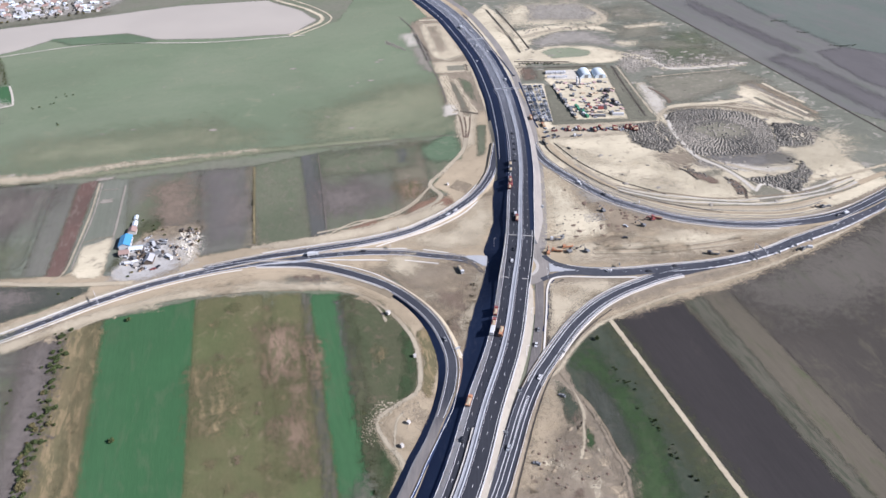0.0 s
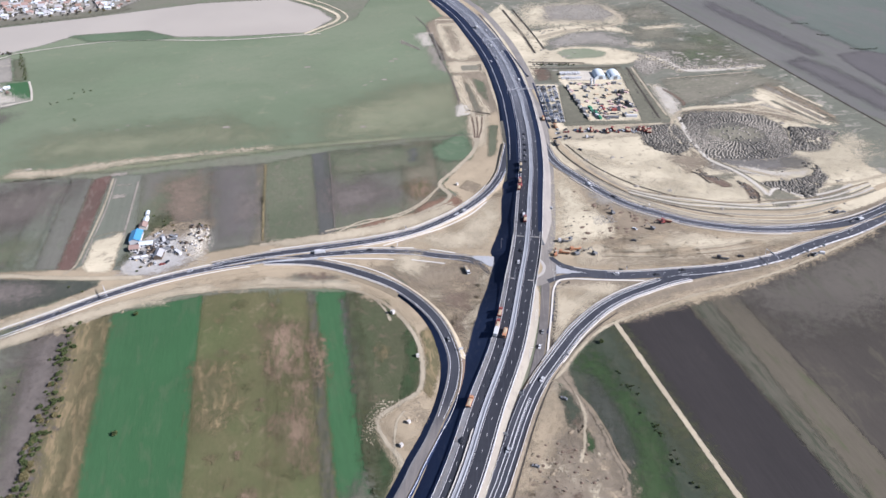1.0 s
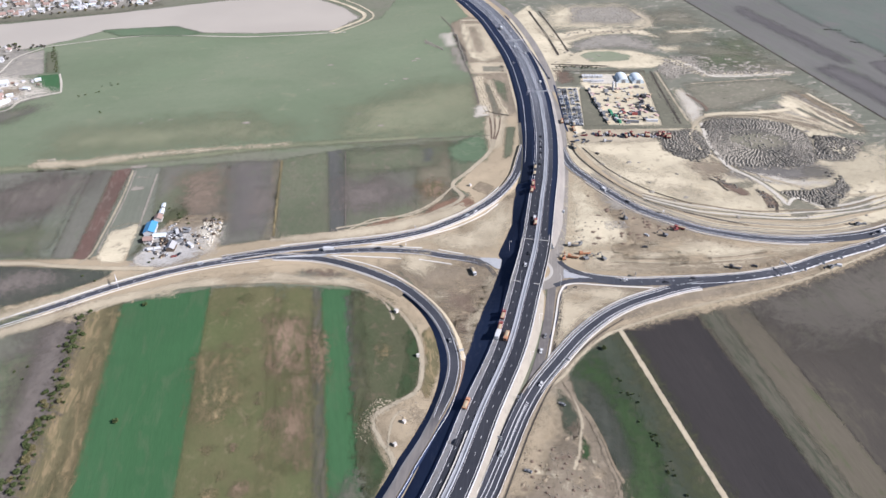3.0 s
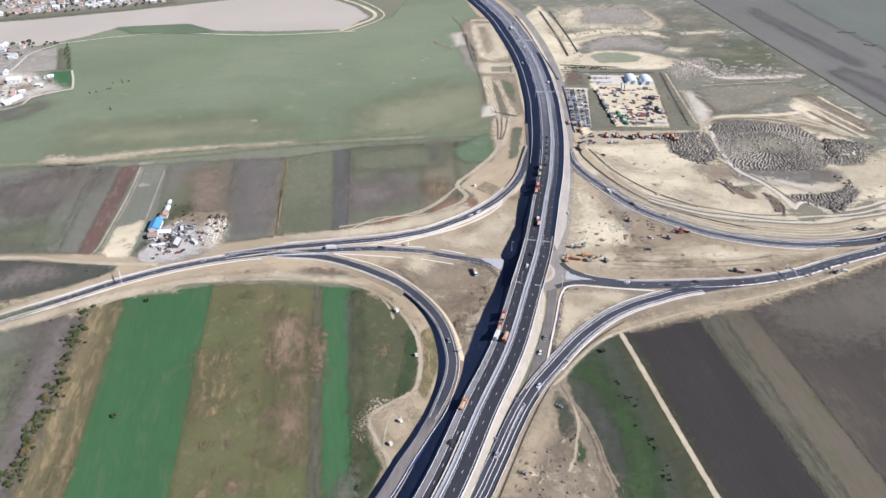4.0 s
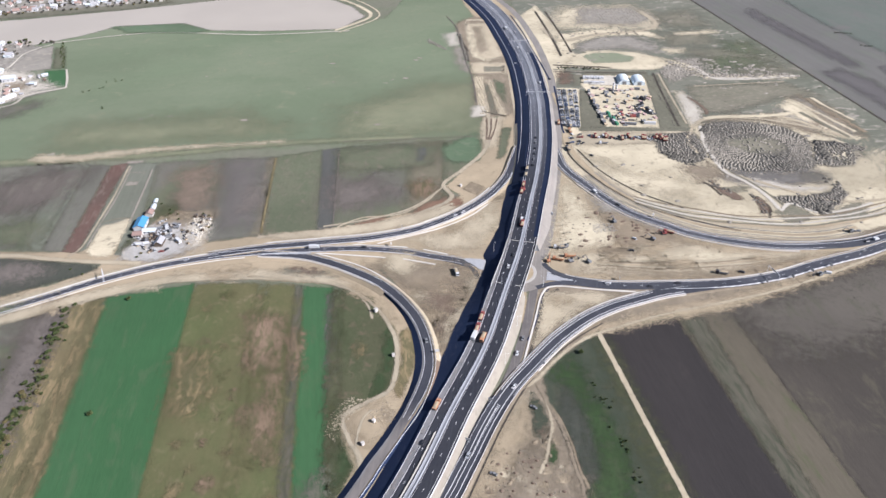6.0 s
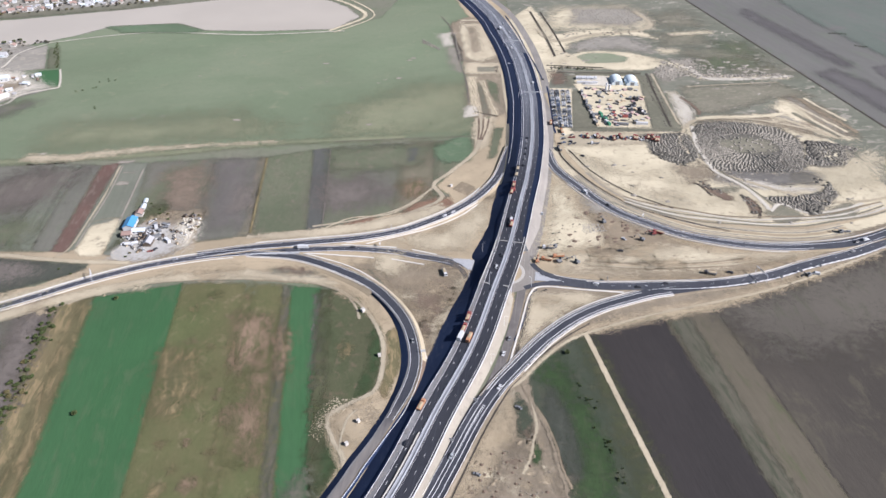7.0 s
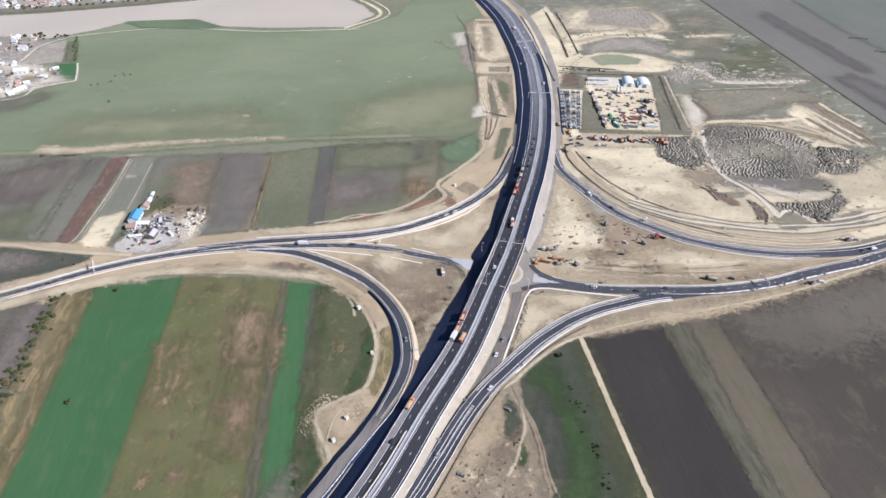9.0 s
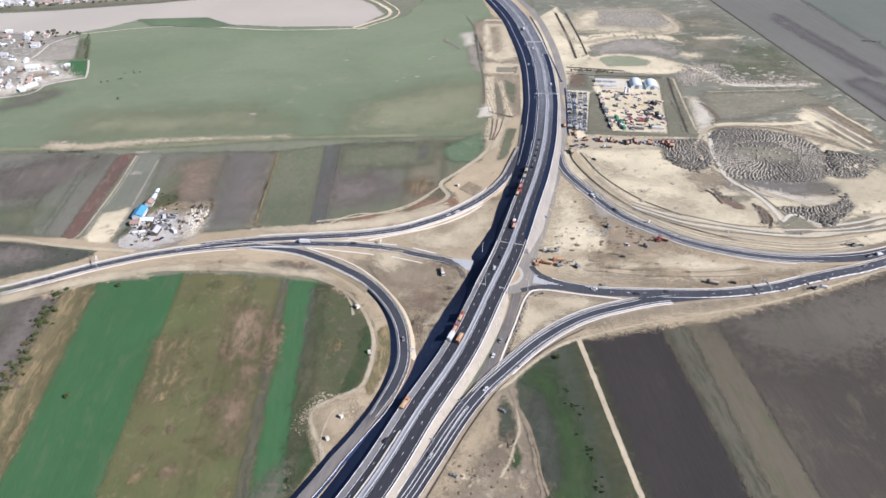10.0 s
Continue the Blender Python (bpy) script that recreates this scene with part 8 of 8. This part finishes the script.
for x, y, n in ((102, 323, 2), (105, 313, 3), (109, 311, 4), (112, 309, 2), (112, 290, 1), (116, 280, 4), (118, 275, 3), (122, 261, 2), (121, 255, 2), (125, 256, 2), (129, 241, 2), (132, 229, 3)):
    for i in range(n):
        settle(BUSHES[2], x + rng.gauss(0, 1.3), y + rng.gauss(0, 1.6), GROUND - 0.05, rng.uniform(0, 360), rng.uniform(0.45, 0.95))
for i in range(36):
    k = i / 35
    settle((BUSHES[0], BUSHES[2], BUSHES[0])[i % 3], -593 + 55 * k + rng.uniform(-2, 2), 910 - 90 * k + rng.uniform(-3, 3), GROUND - 0.05, rng.uniform(0, 360))
for i in range(34):
    settle(TREES[rng.choice((1, 2, 2))], rng.uniform(-790, -625), rng.uniform(690, 905), GROUND - 0.05, rng.uniform(0, 360), rng.uniform(0.6, 1.0))
for i in range(16):
    settle(TREES[rng.choice((0, 2))], rng.uniform(-670, -590), rng.uniform(903, 918), GROUND - 0.05, 0, rng.uniform(0.5, 0.9))
for i in range(120):
    x = rng.uniform(-860, -545)
    settle(TREES[rng.choice((1, 2, 2))], x, 1035 + (x + 716) * 0.36 + 8 + rng.random() ** 2 * 150, GROUND - 0.05, rng.uniform(0, 360), rng.uniform(0.6, 1.1))
for x, y in ((-457, 777), (-451, 787), (-440, 784), (-446, 780), (-469, 745), (-472, 748), (-464, 750), (-455, 758), (-452, 760), (-421, 701), (-424, 705)):
    settle(BUSHES[2], x, y, GROUND, rng.uniform(0, 360), rng.uniform(0.7, 1.2))
for i in range(30):
    settle(BUSHES[rng.choice((0, 2))], rng.uniform(-320, -262), rng.uniform(398, 412), GROUND - 0.05, 0) if i < 2 else settle(BUSHES[2], rng.uniform(90, 140), 857 + rng.uniform(-3, 3), GROUND, 0)
for x, y, n in ((463, 1010, 6), (480, 960, 4), (500, 905, 9)):
    for i in range(n):
        settle(BUSHES[0], x + i * 4.0, y + rng.uniform(-2, 2), GROUND, rng.uniform(0, 360))


for x, y in ((-250, 498), (-247, 492), (-240, 492), (-262, 507), (-236, 484), (-218, 494), (-212, 492), (-205, 474), (-246, 428), (-245, 433)):
    settle(BUSHES[rng.choice((0, 1, 3))], x, y, GROUND - 0.05, rng.uniform(0, 360))
for x, y in ((-277, 311), (-283, 306), (-274, 300), (-290, 296)):
    settle(BUSHES[2], x, y, GROUND - 0.05, rng.uniform(0, 360))

# ---------------------------------------------------------------- lamp posts and signs
def lamp_post(label):
    ob = empty("street_lamp", pose(0, 0, -200), label, "street lamp")
    bm = bmesh.new()
    bar(bm, (0, 0, 0), (0, 0, 9.0), 0.11, 0.07, 8)
    part("pole", bm, M["steel"], ob)
    bm = bmesh.new()
    bar(bm, (0, 0, 9.0), (1.6, 0, 9.4), 0.06, 0.05, 6)
    part("arm", bm, M["steel"], ob)
    bm = bmesh.new()
    box(bm, 1.4, 2.2, -0.16, 0.16, 9.35, 9.5, 0.05, 0.03)
    part("lantern", bm, M["white_paint"], ob)
    return ob


def road_sign(label, w, h):
    ob = empty("road_sign", pose(0, 0, -200), label, "road sign")
    for x in (-w * 0.35, w * 0.35):
        bm = bmesh.new()
        bar(bm, (x, 0, 0), (x, 0, 1.6 + h), 0.06, 0.06, 6)
        part("post", bm, M["steel"], ob)
    bm = bmesh.new()
    box(bm, -w / 2, w / 2, -0.1, -0.05, 1.6, 1.6 + h)
    part("panel", bm, M["white_paint"], ob)
    return ob


def gantry(label, span):
    ob = empty("sign_gantry", pose(0, 0, -200), label, "gantry")
    for x in (-span / 2, span / 2):
        bm = bmesh.new()
        bar(bm, (x, 0, 0), (x, 0, 5.9), 0.16, 0.13, 10)
        part("post", bm, M["steel"], ob)
    for z in (5.2, 5.9):
        bm = bmesh.new()
        bar(bm, (-span / 2, 0, z), (span / 2, 0, z), 0.13, 0.13, 8)
        part("beam", bm, M["steel"], ob)
    bm = bmesh.new()
    box(bm, -span * 0.2, span * 0.2, -0.2, -0.1, 5.0, 6.2)
    part("panel", bm, M["silver_paint"], ob)
    return ob


LAMP = lamp_post("steel street lamp beside the roundabout")
for a in (20, 75, 130, 200, 250, 320):
    settle(LAMP, RC[0] + 27 * math.cos(radians(a)), RC[1] + 27 * math.sin(radians(a)), GROUND, a + 180)
for key, gap in (("cs", 12),):
    line = LINES[key]
    for i in range(6, len(line) - 4, gap):
        p, r = line[i]
        if abs(p.x) < 345 and math.hypot(p.x - 51, p.y - 435) > 34:
            q = p + r * 5.6
            settle(LAMP, q.x, q.y, 0.0, math.degrees(math.atan2(-r.y, -r.x)))
SIGN = road_sign("white road sign panel on two posts", 3.0, 2.0)
for key, where, axis, off in (("se", 300, "y", 5.6), ("se", 270, "y", 5.8), ("east", 250, "x", 6.2), ("east", 266, "x", 6.2), ("east", 282, "x", 6.2), ("east", 232, "x", 6.0), ("sw", 338, "y", -5.4), ("nw", -40, "x", -5.4), ("ne", 160, "x", -5.6), ("se", 340, "y", -5.6), ("east", 128, "x", -6.2), ("west", -50, "x", -5.6)):
    on_road(SIGN, LINES[key], where, off, axis)
for key, where in (("west", -258), ("east", 240)):
    line = LINES[key]
    p, r = min(line, key=lambda s: abs(s[0].x - where))
    settle(gantry("steel sign gantry over the road", 13.0), p.x, p.y, 0.0, math.degrees(math.atan2(r.y, r.x)))
p, r = at(MOTORWAY, 935)
settle(gantry("wide steel sign gantry over the motorway", 27.0), p.x, p.y, 0.0, math.degrees(math.atan2(r.y, r.x)))
p, r = at(MOTORWAY, 760)
settle(gantry("wide steel sign gantry over the motorway", 27.0), p.x, p.y, 0.0, math.degrees(math.atan2(r.y, r.x)))

# small loose stones and spoil on the trodden ground
def stones(poly, count, size, label, seed, key="kerb"):
    r = random.Random(seed)
    verts, faces = [], []
    xs, ys = [p[0] for p in poly], [p[1] for p in poly]
    done = 0
    while done < count:
        x, y = r.uniform(min(xs), max(xs)), r.uniform(min(ys), max(ys))
        if not inside(x, y, poly):
            continue
        done += 1
        b, s, z = len(verts), size * r.uniform(0.5, 1.6), ground_at(x, y)
        for k in range(5):
            a = k * 1.257 + r.random()
            verts.append((x + s * math.cos(a), y + s * math.sin(a) * 0.8, GROUND - 0.05))
        for k in range(5):
            a = k * 1.257 + r.random()
            verts.append((x + s * 0.6 * math.cos(a), y + s * 0.5 * math.sin(a), z + s * r.uniform(0.4, 0.9)))
        for k in range(5):
            faces.append((b + k, b + (k + 1) % 5, b + 5 + (k + 1) % 5, b + 5 + k))
        faces.append(tuple(b + 5 + k for k in range(5)))
    mesh = bpy.data.meshes.new("loose_stones")
    mesh.from_pydata(verts, [], faces)
    mesh.materials.append(M[key])
    return tagged(new("loose_stones", mesh), label, "stones", kind="stuff")


stones([(-54, 268), (-54, 284), (-47, 300), (-30, 299), (-40, 286), (-46, 276), (-46, 264)], 300, 0.27, "pale rubble scattered beside the track", 31, "track")
stones([(-34, 294), (-20, 298), (-14, 284), (-26, 264)], 90, 0.3, "pale rubble on churned earth", 32, "cream")
stones([(38, 265), (60, 272), (88, 255), (86, 232), (40, 234)], 140, 0.35, "rubble on churned earth", 33, "cream")
stones([(112, 492), (132, 498), (128, 508), (112, 506)], 200, 0.4, "pile of pale concrete rubble", 34)
stones([(80, 470), (120, 480), (160, 520), (110, 540), (88, 560)], 90, 0.4, "loose stones on bare sand", 35, "heap")
stones([(-228, 462), (-225, 488), (-207, 489), (-203, 446), (-213, 444)], 420, 0.35, "pale rubble beside the farmyard", 36, "track")
stones([(-84, 957), (-57, 924), (-54, 914), (-84, 942)], 120, 0.5, "rubble strip in the pasture", 37, "heap")
